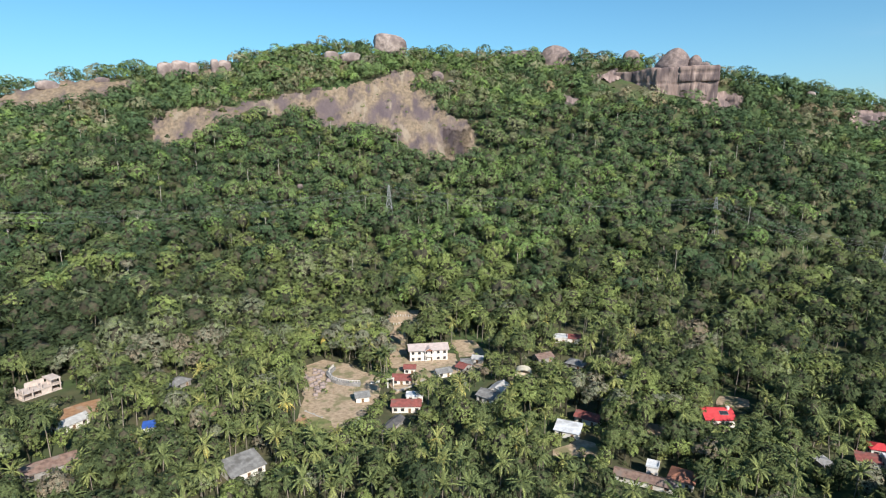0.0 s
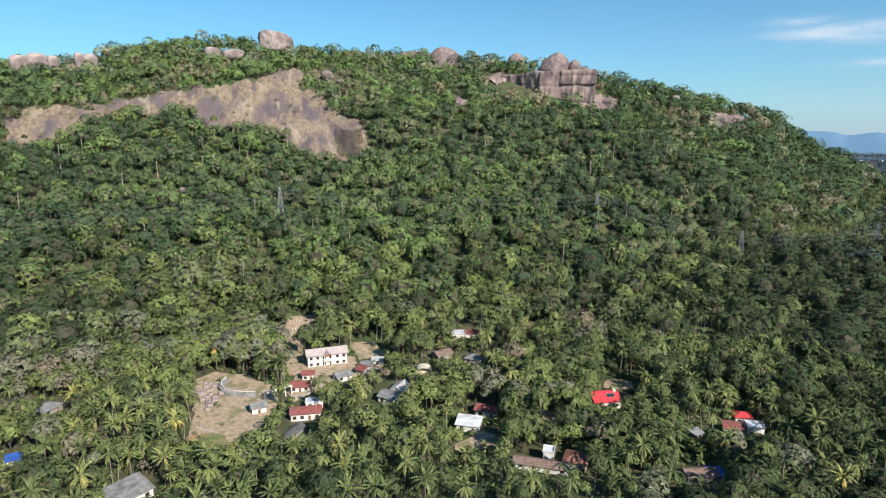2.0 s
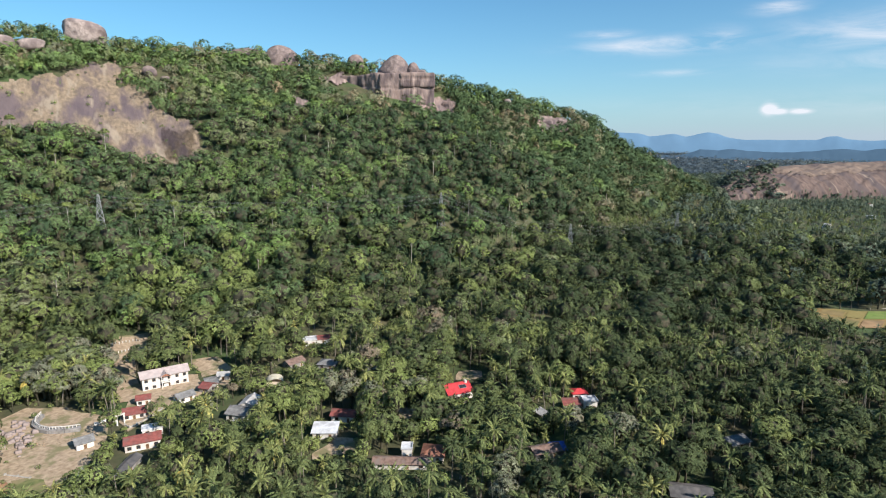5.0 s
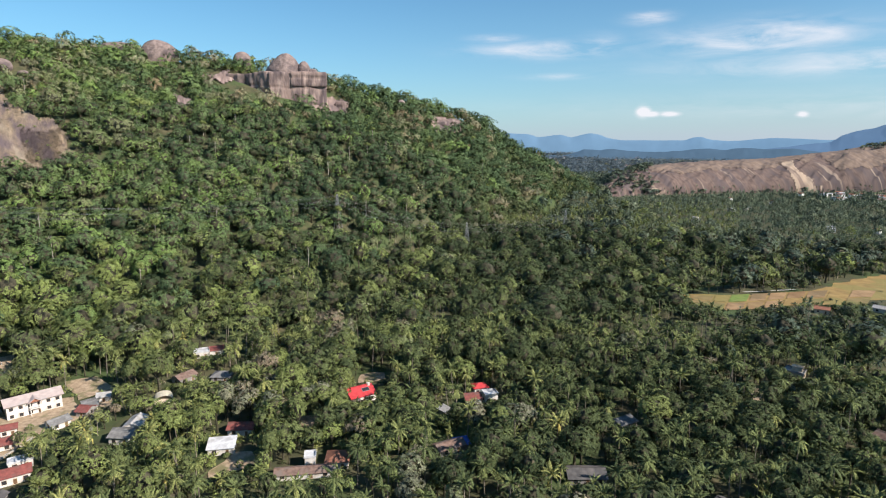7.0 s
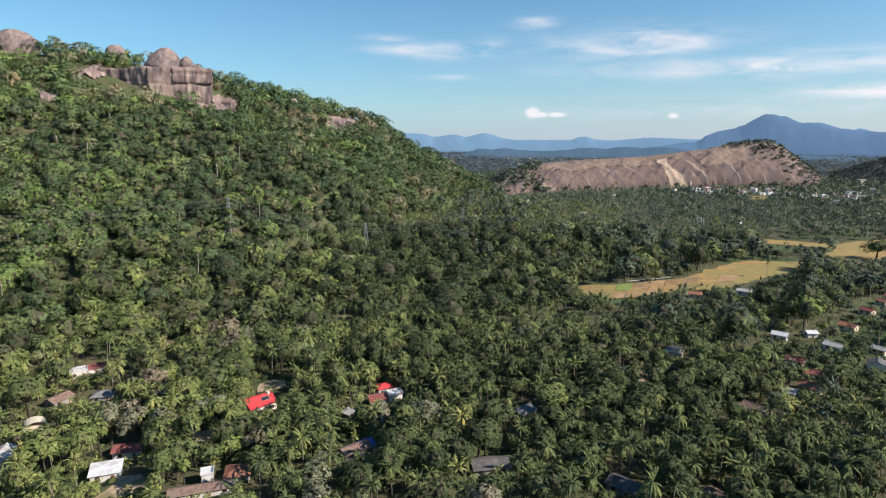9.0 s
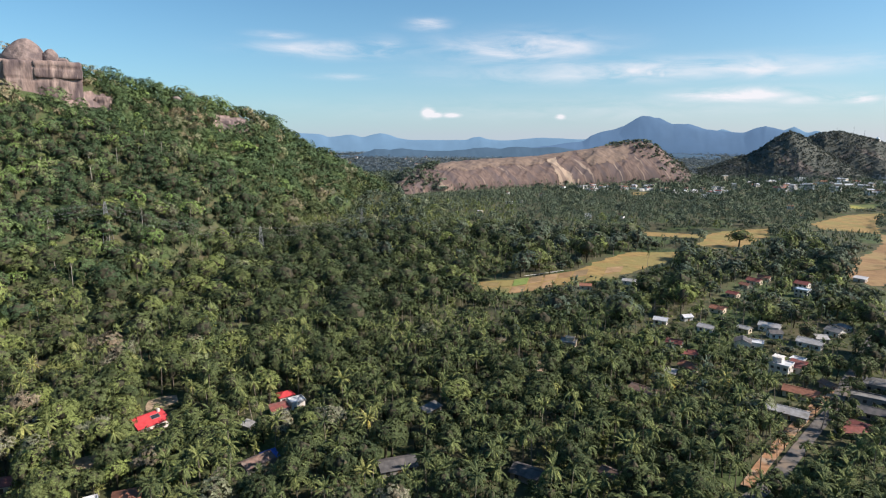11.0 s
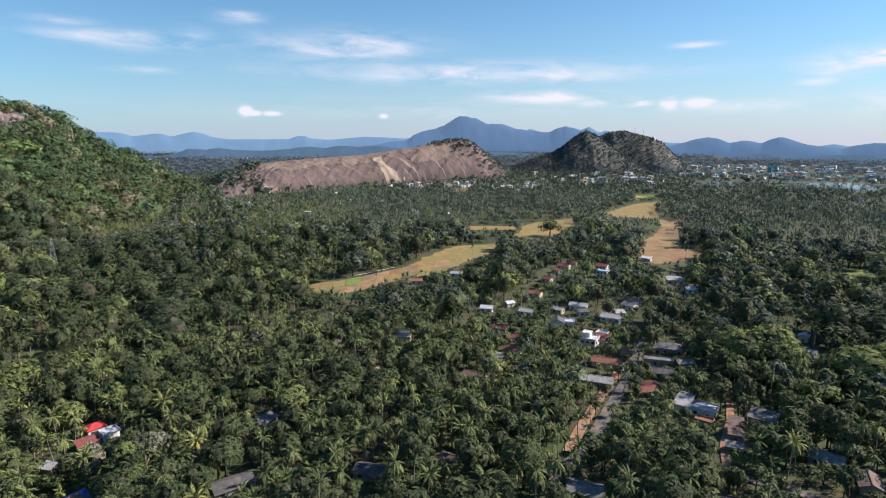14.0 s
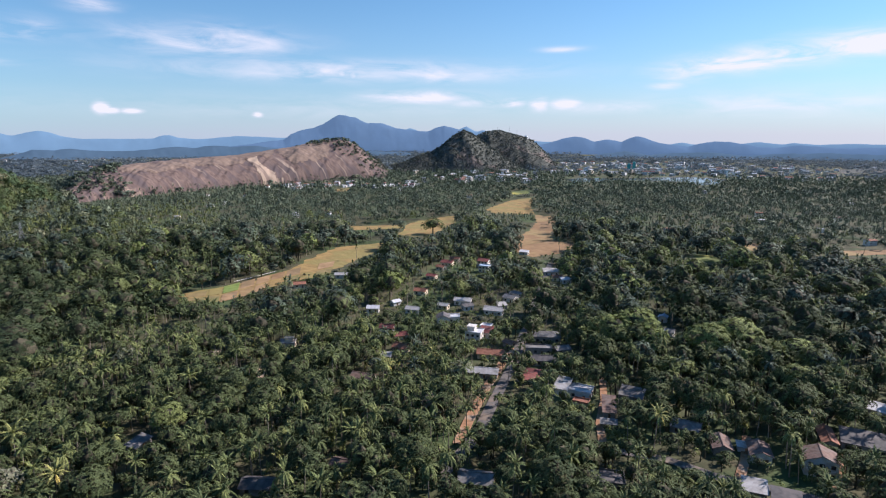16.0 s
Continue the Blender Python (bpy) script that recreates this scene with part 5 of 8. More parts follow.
HOUSES = (
    ("house", -4.3, -23.95, 8.6, 7.0, 2.8, 6, "gable", "maroon", WHITE, "small white house with dark maroon tiled roof", 3),
    ("house", -3.45, -22.95, 5.5, 5.0, 3.2, 6, "gable", "maroon", WHITE, "narrow white house with faded maroon roof", 2),
    ("shed", 0.2, -23.3, 7.5, 6.0, 2.7, -22, "gable", "grey", WHITE, "low white house with grey sheet roof", 2),
    ("shed", 1.7, -22.8, 5.0, 6.5, 2.8, 40, "gable", "maroon", GREYWALL, "small shed with maroon roof", 1),
    ("shed", 2.5, -22.5, 5.0, 5.0, 2.6, -10, "lean", "grey", WHITE, "grey sheet lean-to shed", 1),
    ("shed", 3.5, -22.0, 5.5, 5.0, 2.8, 12, "gable", "pale", WHITE, "tiny white house with grey roof", 1),
    ("house", -3.85, -26.5, 12.5, 7.0, 3.3, 3, "gable", "maroon", WHITE, "white house with long deep red roof", 4),
    ("shed", -2.95, -25.55, 7.5, 4.0, 2.8, 3, "flat", "white", WHITE, "low white flat roofed annexe", 2),
    ("shed", -8.3, -25.4, 6.0, 6.0, 2.9, -8, "gable", "grey", WHITE, "white hut with grey sheet roof", 1),
    ("house", 4.3, -25.6, 8.5, 8.0, 3.2, 35, "gable", "grey", WHITE, "white house with grey gabled sheet roof", 2),
    ("house", 5.4, -24.95, 6.0, 9.0, 3.4, 25, "front", "pale", WHITE, "narrow white house with pale sheet roof", 1),
    ("tarp_shelter", 8.24, -23.1, 8.0, 6.0, 2.0, 0, "arch", "straw", CREAM, "rounded shelter covered by beige tarpaulin", 0),
    ("house", 11.8, -19.7, 7.5, 6.0, 3.2, 0, "flat", "white", WHITE, "small white flat roofed house among palms", 2),
    ("house", 13.1, -19.6, 7.0, 6.0, 3.0, 0, "gable", "maroon", WHITE, "small house with dark red roof among palms", 1),
    ("house", 10.5, -21.6, 9.5, 6.5, 3.0, -35, "gable", "brown", GREYWALL, "old house with weathered brown tile roof", 2),
    ("house", 13.25, -22.0, 9.0, 7.5, 2.8, 20, "hip", "grey", GREYWALL, "house with grey hipped sheet roof", 2),
    ("house", 14.7, -26.9, 10.0, 6.5, 3.0, 18, "gable", "maroon", WHITE, "house with dark maroon tiled roof", 2),
    ("house", 12.8, -28.2, 9.5, 6.0, 2.9, 12, "lean", "white", WHITE, "white house with bright sheet roof", 2),
    ("long_shed", -5.0, -28.0, 14.0, 4.0, 2.4, -58, "gable", "dark", GREYWALL, "long narrow dark roofed shed", 1),
    ("house", -34.1, -23.8, 13.0, 6.5, 3.0, -28, "gable", "pale", WHITE, "long white house with pale sheet roof", 3),
    ("house", -36.2, -26.8, 17.0, 8.0, 3.0, -6, "gable", "brown", GREYWALL, "low house with dark brown roof under trees", 3),
    ("house", -25.2, -22.2, 9.5, 8.0, 2.8, -40, "hip", "grey", GREYWALL, "grey roofed house buried in trees", 2),
    ("tarp_shelter", -28.4, -25.3, 4.2, 3.6, 2.2, 10, "lean", "blue", WHITE, "small shelter under blue tarpaulin", 0),
    ("house", -19.9, -30.7, 12.5, 9.0, 3.0, -25, "lean", "grey", WHITE, "house with wide grey sheet roof edged white", 3),
    ("house", 27.0, -25.2, 12.0, 11.5, 3.4, -24, "gable", "red", WHITE, "house with vivid red sheet metal roof", 3),
    ("house", 39.1, -24.6, 6.5, 5.5, 3.4, -20, "hip", "red", WHITE, "white house with bright red hipped roof", 2),
    ("house", 40.2, -25.4, 6.0, 5.0, 4.2, -20, "flat", "white", WHITE, "white flat roofed block beside red roofs", 2),
    ("house", 38.4, -25.6, 7.0, 4.5, 2.8, -15, "lean", "maroon", WHITE, "low porch with dark red roof", 1),
    ("house", 24.0, -30.8, 8.0, 8.0, 3.0, 8, "hip", "terracotta", WHITE, "house with terracotta hipped roof", 2),
    ("tower_house", 21.3, -30.5, 3.8, 4.0, 4.4, 4, "flat", "white", WHITE, "small white two storey tower room", 1),
    ("long_shed", 20.6, -31.3, 20.0, 5.0, 2.4, 6, "gable", "brown", WHITE, "long low dark brown roofed building", 4),
    ("house", 36.2, -30.0, 11.0, 6.0, 2.8, -30, "gable", "brown", GREYWALL, "dark brown roofed house deep in shade", 2),
    ("tarp_shelter", 37.3, -29.6, 5.0, 4.0, 2.2, -20, "lean", "blue", GREYWALL, "small shelter under blue tarpaulin", 0),
    ("shed", 35.0, -26.5, 5.0, 3.0, 2.2, 50, "lean", "pale", GREYWALL, "pale sheet roofed shed", 0),
    ("house", 67.4, -19.9, 8.5, 7.0, 3.3, 10, "flat", "pale", CREAM, "cream flat roofed house with a roof room", 2),
    ("house", 74.5, -23.6, 11.0, 6.5, 3.0, 28, "gable", "brown", CREAM, "house with faded brown roof among trees", 2),
    ("house", 77.2, -18.9, 10.5, 6.5, 3.0, 15, "gable", "maroon", WHITE, "white house with deep red roof", 3),
    ("house", 78.4, -20.9, 8.0, 7.0, 3.2, 35, "gable", "terracotta", CREAM, "house with terracotta gabled roof", 2),
    ("house", 86.0, -20.0, 9.0, 8.0, 6.2, 16, "flat", "white", WHITE, "modern white two storey house with stepped roof", 3),
    ("house", 87.2, -19.5, 7.0, 7.0, 3.6, 16, "lean", "maroon", WHITE, "side wing with dark red sheet roof", 1),
    ("house", 87.8, -21.5, 14.0, 7.0, 3.0, 6, "gable", "terracotta", CREAM, "house with rusty terracotta roof", 3),
    ("long_shed", 86.8, -23.3, 17.0, 7.0, 3.0, 8, "gable", "pale", GREYWALL, "long building with pale grey sheet roof", 4),
    ("house", 83.0, -18.2, 8.0, 8.0, 4.2, 0, "front", "dark", WHITE, "white gabled house with dark roof", 2),
    ("house", 84.1, -18.1, 7.0, 7.0, 3.6, 0, "flat", "white", WHITE, "white flat roofed house", 2),
    ("house", 84.9, -16.4, 15.0, 7.0, 3.4, 10, "gable", "pale", WHITE, "long white house with pale roof", 3),
    ("house", 88.0, -17.3, 16.0, 8.0, 3.4, 12, "gable", "pale", WHITE, "large house with pale grey roof", 3),
    ("house", 89.5, -16.0, 11.0, 8.0, 3.4, 30, "gable", "grey", WHITE, "house with grey gabled roof", 2),
    ("house", 93.5, -19.7, 15.0, 9.0, 3.8, -6, "hip", "grey", GREYWALL, "large grey roofed house beside the road", 4),
    ("house", 92.7, -20.8, 14.0, 6.0, 3.2, -4, "flat", "grey", GREYWALL, "grey flat roofed shop beside the road", 4),
    ("house", 93.1, -21.9, 14.0, 7.0, 3.2, -4, "gable", "dark", GREYWALL, "dark roofed house beside the road", 4),
    ("house", 92.0, -23.6, 9.0, 6.0, 3.0, -30, "gable", "maroon", GREYWALL, "small dark red roofed house under trees", 2),
    ("house", 95.0, -24.6, 6.0, 9.0, 4.2, 14, "lean", "pale", WHITE, "white house with pale sheet roof", 1),
    ("house", 96.8, -24.6, 10.0, 8.0, 3.4, 14, "flat", "white", WHITE, "white flat roofed house with salmon terrace", 2),
    ("house", 97.0, -25.4, 6.5, 4.0, 2.6, 14, "flat", "terracotta", PINKWALL, "salmon coloured terrace room", 1),
    ("long_shed", 99.9, -26.0, 5.0, 11.0, 2.8, -4, "lean", "brown", GREYWALL, "long brown roofed workshop beside an earth lane", 1),
    ("shed", 99.9, -27.0, 6.0, 3.0, 2.6, -4, "lean", "grey", GREYWALL, "grey roofed shed at the lane", 1),
    ("house", 101.8, -24.3, 10.0, 7.0, 2.8, 10, "lean", "grey", GREYWALL, "low house with patched grey roof", 2),
    ("house", 86.9, -12.7, 12.0, 8.0, 6.0, 20, "gable", "maroon", WHITE, "two storey white house with red roof near the paddy", 3),
    ("house", 87.0, -13.2, 9.0, 7.0, 5.6, 20, "flat", "sky", WHITE, "white house with pale blue roof near the paddy", 3),
    ("house", 83.3, -12.6, 13.0, 8.0, 3.4, 20, "gable", "maroon", CREAM, "house with faded red roof near the paddy", 3),
    ("house", 82.6, -13.0, 8.0, 6.0, 3.2, 40, "gable", "terracotta", CREAM, "small terracotta roofed house near the paddy", 2),
    ("house", 93.7, -13.3, 13.0, 7.0, 3.4, -10, "lean", "pale", WHITE, "white house with pale lean-to roof", 3),
    ("house", 94.3, -13.8, 8.0, 6.0, 3.2, -10, "gable", "terracotta", CREAM, "small cream house with brown roof", 2),
    ("shed", 90.9, -11.4, 9.0, 5.0, 3.0, 20, "lean", "white", WHITE, "white roofed shed at the field edge", 1),
    ("house", 110.4, -27.5, 6.5, 10.0, 3.2, -12, "front", "brown", GREYWALL, "gabled house with brown tiled roof", 1),
    ("house", 113.6, -27.4, 7.0, 10.0, 3.4, -12, "front", "brown", WHITE, "white gabled house with dark brown roof", 2),
    ("shed", 111.9, -26.8, 2.4, 3.0, 2.2, -12, "lean", "pale", WHITE, "tiny pale roofed kiosk", 0),
    ("house", 118.2, -27.2, 10.5, 9.0, 6.2, -12, "front", "brown", WHITE, "two storey white house with brown roof and balcony", 3),
    ("long_shed", 118.6, -25.0, 5.0, 14.0, 3.2, -14, "front", "terracotta", GREYWALL, "long red brown roofed building beside a path", 1),
    ("house", 121.0, -24.6, 15.0, 9.0, 3.2, -10, "lean", "dark", GREYWALL, "wide low building with dark sheet roof", 4),
    ("house", 106.9, -26.4, 11.0, 8.0, 3.0, 6, "gable", "grey", GREYWALL, "grey roofed house behind the lane", 2),
    ("house", 86.4, -33.3, 11.5, 8.0, 3.0, 6, "gable", "grey", GREYWALL, "house with broad grey sheet roof", 3),
    ("house", 100.2, -32.2, 11.0, 8.0, 3.0, -6, "flat", "dark", GREYWALL, "dark flat roofed house by the lane", 3),
    ("shed", 113.4, -30.2, 7.0, 6.0, 2.8, -8, "lean", "pale", GREYWALL, "pale sheet roofed shed by the lane", 1),
    ("shed", 116.0, -30.4, 8.0, 6.0, 2.8, -8, "lean", "dark", GREYWALL, "dark sheet roofed shed by the lane", 1),
    ("house", 104.5, -18.3, 9.0, 7.0, 4.0, 10, "gable", "grey", WHITE, "grey roofed white house deep in the trees", 2),
    ("shed", 104.2, -16.9, 5.0, 5.0, 3.6, 10, "front", "sky", WHITE, "small pale gabled house in the trees", 1),
    ("house", 121.6, -21.7, 9.0, 6.0, 3.0, 10, "lean", "white", WHITE, "white sheet roofed house in the trees", 2),
    ("house", 63.4, -32.2, 10.0, 7.0, 2.8, 25, "gable", "dark", GREYWALL, "dark roofed house deep in shade", 2),
    ("house", 50.3, -31.8, 13.0, 8.0, 2.8, -15, "gable", "dark", GREYWALL, "dark roofed house deep in shade", 3),
    ("shed", 71.9, -31.2, 6.0, 5.0, 2.6, 25, "gable", "brown", GREYWALL, "brown roofed shed under trees", 1),
    ("shed", 54.0, -26.5, 9.0, 4.0, 2.6, -48, "lean", "grey", GREYWALL, "narrow grey roofed shed under trees", 1),
    ("house", 79.8, -17.2, 9.0, 6.0, 3.2, 20, "gable", "pale", WHITE, "pale roofed white house among palms", 2),
    ("house", 75.9, -17.0, 8.0, 6.0, 3.2, 10, "gable", "white", WHITE, "small white house among palms", 2),
    ("house", 80.6, -15.4, 9.0, 7.0, 3.2, 20, "gable", "terracotta", CREAM, "terracotta roofed house among palms", 2),
    ("house", 68.9, -14.3, 9.0, 6.0, 3.2, 0, "gable", "terracotta", CREAM, "terracotta roofed house beside the paddy", 2),
    ("house", 72.9, -13.6, 11.0, 6.0, 3.2, 12, "gable", "pale", WHITE, "pale roofed house beside the paddy", 2),
    ("house", 82.9, -16.8, 7.0, 5.0, 3.0, 25, "gable", "pale", CREAM, "small cream house with pale roof in the village", 2),
    ("house", 78.7, -19.7, 8.0, 6.0, 3.0, -15, "gable", "maroon", WHITE, "white house with dark red roof among fruit trees", 2),
    ("house", 90.0, -15.5, 8.0, 6.0, 3.2, 35, "hip", "grey", WHITE, "white house with grey hipped roof behind the road", 2),
    ("shed", 89.0, -16.7, 6.0, 5.0, 2.8, -20, "lean", "pale", GREYWALL, "pale lean-to shed in the village", 1),
    ("house", 87.2, -19.1, 6.0, 6.0, 4.4, 20, "flat", "white", WHITE, "small white block beside the stepped house", 2),
    ("shed", 89.5, -20.3, 6.0, 5.0, 2.8, 40, "gable", "brown", GREYWALL, "brown roofed shed beside the road", 1),
    ("house", 95.2, -20.7, 8.0, 6.0, 3.0, -30, "gable", "grey", GREYWALL, "grey gabled house under tall trees", 2),
    ("house", 92.1, -23.1, 8.0, 6.0, 3.0, 15, "hip", "maroon", GREYWALL, "dark maroon hipped house in deep shade", 2),
    ("house", 85.6, -16.9, 7.0, 6.0, 3.4, -25, "gable", "dark", WHITE, "white gabled house with dark sheet roof", 2),
    ("house", 81.7, -13.9, 8.0, 6.0, 3.2, 30, "gable", "maroon", CREAM, "cream house with faded maroon roof", 2),
    ("house", 95.2, -14.0, 8.0, 5.0, 3.2, -20, "lean", "white", WHITE, "white sheet roofed house behind the grove", 2),
    ("shed", 77.1, -21.6, 5.0, 4.0, 2.6, 10, "lean", "pale", GREYWALL, "small pale shed among palms", 0),
    ("house", 84.1, -12.2, 9.0, 6.0, 3.2, 15, "gable", "terracotta", CREAM, "terracotta roofed house near the field edge", 2),
    ("shed", 78.4, -16.4, 6.0, 5.0, 3.0, -35, "gable", "white", WHITE, "small white roofed house among palms", 1),
)
HOMES = {}
for row in HOUSES:
    nm, b0, h0, w0, d0, t0, rot0, rf, cl, wl, lb, nw = row
    if w0 > 10 and 74 < b0 < 92 and h0 > -20:
        w0 *= 0.78
    HOMES[lb] = house(nm, b0, h0, w0, d0, t0, rot0, rf, cl, wl, lb, 2 if t0 > 5 else 1, 0.42, nw)


# ---- on the clearing: terrace wall, burial plot, unfinished house ----
def beam(bm, p, q, thick):
    """A square bar from p to q."""
    p, q = Vector(p), Vector(q)
    d = (q - p).normalized()
    u = d.cross(Vector((0, 0, 1)) if abs(d.z) < 0.9 else Vector((1, 0, 0))).normalized() * thick / 2
    v = d.cross(u).normalized() * thick / 2
    a = [bm.verts.new(p + s * u + t * v) for s, t in ((-1, -1), (1, -1), (1, 1), (-1, 1))]
    c = [bm.verts.new(q + s * u + t * v) for s, t in ((-1, -1), (1, -1), (1, 1), (-1, 1))]
    bm.faces.new(a[::-1]), bm.faces.new(c)
    for i in range(4):
        j = (i + 1) % 4
        bm.faces.new((a[i], a[j], c[j], c[i]))


terrace = tagged(new("terrace_wall"), "curved white balustrade above a stone retaining wall", "balustrade")
line = [(b_, spot(b_, h_)) for b_, h_ in ((-11.15, -22.2), (-11.55, -22.5), (-11.65, -22.85), (-11.35, -23.2), (-10.7, -23.5), (-9.6, -23.75), (-8.5, -23.85))]
pts = [at(b, r) for b, r in line]
wall_bm, rail_bm = bmesh.new(), bmesh.new()
for p, q in zip(pts, pts[1:]):
    for bm_, z0, z1, th in ((wall_bm, -1.0, 2.0, 0.6),):
        beam(bm_, p + Vector((0, 0, 0.5)), q + Vector((0, 0, 0.5)), 2.6)
    beam(rail_bm, p + Vector((0, 0, 2.8)), q + Vector((0, 0, 2.8)), 0.28)
part("retaining_wall", wall_bm, GREYWALL, terrace, "grey stone retaining wall")
part("rail", rail_bm, WHITE, terrace, "white painted top rail")
for p, q in zip(pts, pts[1:]):
    n = max(2, int((q - p).length / 1.2))
    for k in range(n):
        bm = bmesh.new()
        c = p.lerp(q, k / n)
        beam(bm, c + Vector((0, 0, 1.7)), c + Vector((0, 0, 2.75)), 0.26)
        part("baluster", bm, WHITE, terrace)

# whitewashed boundary walls, gate and garden walls round the yard
def wall_run(name, run, tall, thick, mat, label):
    root = tagged(new(name), label, "wall")
    ends = [at(b_, spot(b_, h_)) for b_, h_ in run]
    for p, q in zip(ends, ends[1:]):
        bm = bmesh.new()
        steps = max(1, int((q - p).length / 3.0))
        for k in range(steps):          # the wall steps down the slope
            u, v = p.lerp(q, k / steps), p.lerp(q, (k + 1) / steps)
            base = min(u.z, v.z) - 0.6
            side = (v - u).cross(Vector((0, 0, 1))).normalized() * thick / 2
            low_ = [bm.verts.new((c.x, c.y, base)) for c in (u - side, v - side, v + side, u + side)]
            top_ = [bm.verts.new((c.x, c.y, max(u.z, v.z) + tall)) for c in (u - side, v - side, v + side, u + side)]
            bm.faces.new(low_[::-1]), bm.faces.new(top_)
            for i in range(4):
                bm.faces.new((low_[i], low_[(i + 1) % 4], top_[(i + 1) % 4], top_[i]))
        bmesh.ops.recalc_face_normals(bm, faces=bm.faces[:])
        part("wall_panel", bm, mat, root)
    for p in ends:
        bm = bmesh.new()
        box(bm, p.x - thick * 0.8, p.x + thick * 0.8, p.y - thick * 0.8, p.y + thick * 0.8, p.z - 0.8, p.z + tall + 0.35)
        part("pier", bm, mat, root)
    return root


wall_run("boundary_wall", [(-7.4, -23.75), (-6.5, -23.65), (-5.75, -23.8)], 1.3, 0.3, WHITE, "whitewashed boundary wall with square piers")
wall_run("boundary_wall", [(-5.1, -24.35), (-4.75, -24.6), (-4.15, -24.45), (-3.3, -24.2), (-1.95, -23.65)], 1.1, 0.3, CONCRETE, "grey rendered garden wall along the yard")
wall_run("garden_wall", [(-14.1, -25.75), (-13.3, -26.1), (-12.5, -26.5)], 0.5, 0.5, CONCRETE, "low stone garden wall across the clearing")
wall_run("garden_wall", [(-5.9, -18.2), (-5.6, -19.0), (-5.55, -20.0)], 0.9, 0.5, CONCRETE, "pale retaining wall beside the climbing path")
gate = tagged(new("gateway"), "tall white arched gateway into the yard", "gate")
gate.matrix_world = Matrix.Translation(at(-5.42, spot(-5.42, -24.1))) @ pose(0, 0, 0, 0, 0, 25)
for nm, parts_ in (("pillar", ((-1.7, -1.2, -0.3, 0.3, -1.0, 4.2),)), ("pillar", ((1.2, 1.7, -0.3, 0.3, -1.0, 4.2),)), ("lintel", ((-1.9, 1.9, -0.35, 0.35, 4.2, 4.75), (-0.7, 0.7, -0.3, 0.3, 4.75, 5.5)))):
    bm = bmesh.new()
    for dims in parts_:
        box(bm, *dims)
    part(nm, bm, WHITE, gate)

# burial plot with short white markers in rows on the slope
grave_rng = random.Random(3)
bm = bmesh.new()
beam(bm, (0, 0, -0.5), (0, 0, 1.1), 0.34)
box(bm, -0.26, 0.26, -0.2, 0.2, 1.1, 1.22)
marker = bpy.data.meshes.new("grave_marker")
bm.to_mesh(marker)
bm.free()
marker.materials.append(WHITE)
for row, h in enumerate((-17.5, -18.3, -18.9)):
    for k in range(9 - row):
        ob = new("grave_marker", marker)
        ob.matrix_world = Matrix.Translation(at(-5.4 + row * 0.4 + k * 0.27, spot(-4.4, h + grave_rng.uniform(-0.06, 0.06)), 0.3)) @ pose(0, 0, 0, grave_rng.uniform(-4, 4), 0, grave_rng.uniform(0, 40))
        tagged(ob, "short white concrete grave marker post", "grave marker", "grave markers on the slope")
rubble = marker.copy()
rubble.materials.clear()
rubble.materials.append(DIRT)
for k in range(26):
    b0, h0 = -11.2 + grave_rng.uniform(-1.2, 2.6), -24.0 + grave_rng.uniform(-0.5, 0.4)
    ob = new("pale_stone", rubble)
    ob.matrix_world = Matrix.Translation(at(b0, spot(b0, h0), 0.2)) @ pose(0, 0, 0, grave_rng.uniform(-30, 30), grave_rng.uniform(-30, 30), 0) @ Matrix.Scale(0.6, 4)
    tagged(ob, "pale stone lying in the dry clearing", "stone", "pale stones on the clearing")

# heap of pale broken rock at the edge of the clearing
for k in range(40):
    b0, h0 = -13.0 + grave_rng.gauss(0, 0.55), -23.3 + grave_rng.gauss(0, 0.6)
    s = grave_rng.uniform(0.8, 2.3)
    boulder("quarry_block", PALE_ROCK, b0, h0, s * 1.3, s, s, "pale broken stone block", 30.0 + k, 5.0, 0.2, grave_rng.uniform(-20, 20))["group"] = "broken blocks in the clearing"

frame_house = tagged(new("unfinished_house"), "unfinished pink concrete house frame with open storeys", "house")
frame_house.matrix_world = Matrix.Translation(at(-36.0, spot(-36.0, -20.6))) @ pose(0, 0, 0, 0, 0, 36 + 22)
for fz in (0.2, 3.2, 6.2):
    bm = bmesh.new()
    box(bm, -8.5 if fz < 5 else 3.5, 8.5, 0, 8, fz - 0.3 if fz > 1 else -3, fz)
    part("floor_slab", bm, PINKWALL, frame_house)
for px in (-8.0, -4.0, 0.0, 4.0, 8.0):
    for py in (0.4, 4.0, 7.6):
        bm = bmesh.new()
        box(bm, px - 0.22, px + 0.22, py - 0.22, py + 0.22, 0.2, 6.0 if px >= -2 else 5.2)
        part("column", bm, PINKWALL, frame_house)
for x0, x1, y0, y1, z0, z1 in ((-8.0, -4.2, 4.0, 4.2, 0.2, 3.0), (0.2, 3.8, 0.4, 0.6, 0.2, 3.0), (4.2, 8.0, 3.9, 4.1, 3.2, 5.9), (-4.0, 4.0, 7.4, 7.6, 0.2, 5.6), (-8.1, -7.9, 0.4, 3.6, 3.2, 4.2)):
    bm = bmesh.new()
    box(bm, x0, x1, y0, y1, z0, z1)
    part("infill_wall", bm, PINKWALL, frame_house)
CLEARED.append([(-38.4, 300), (-33.6, 306), (-33.6, 332), (-38.4, 330)])
OPEN_VIEW.append((-37.8, -34.2, 314))

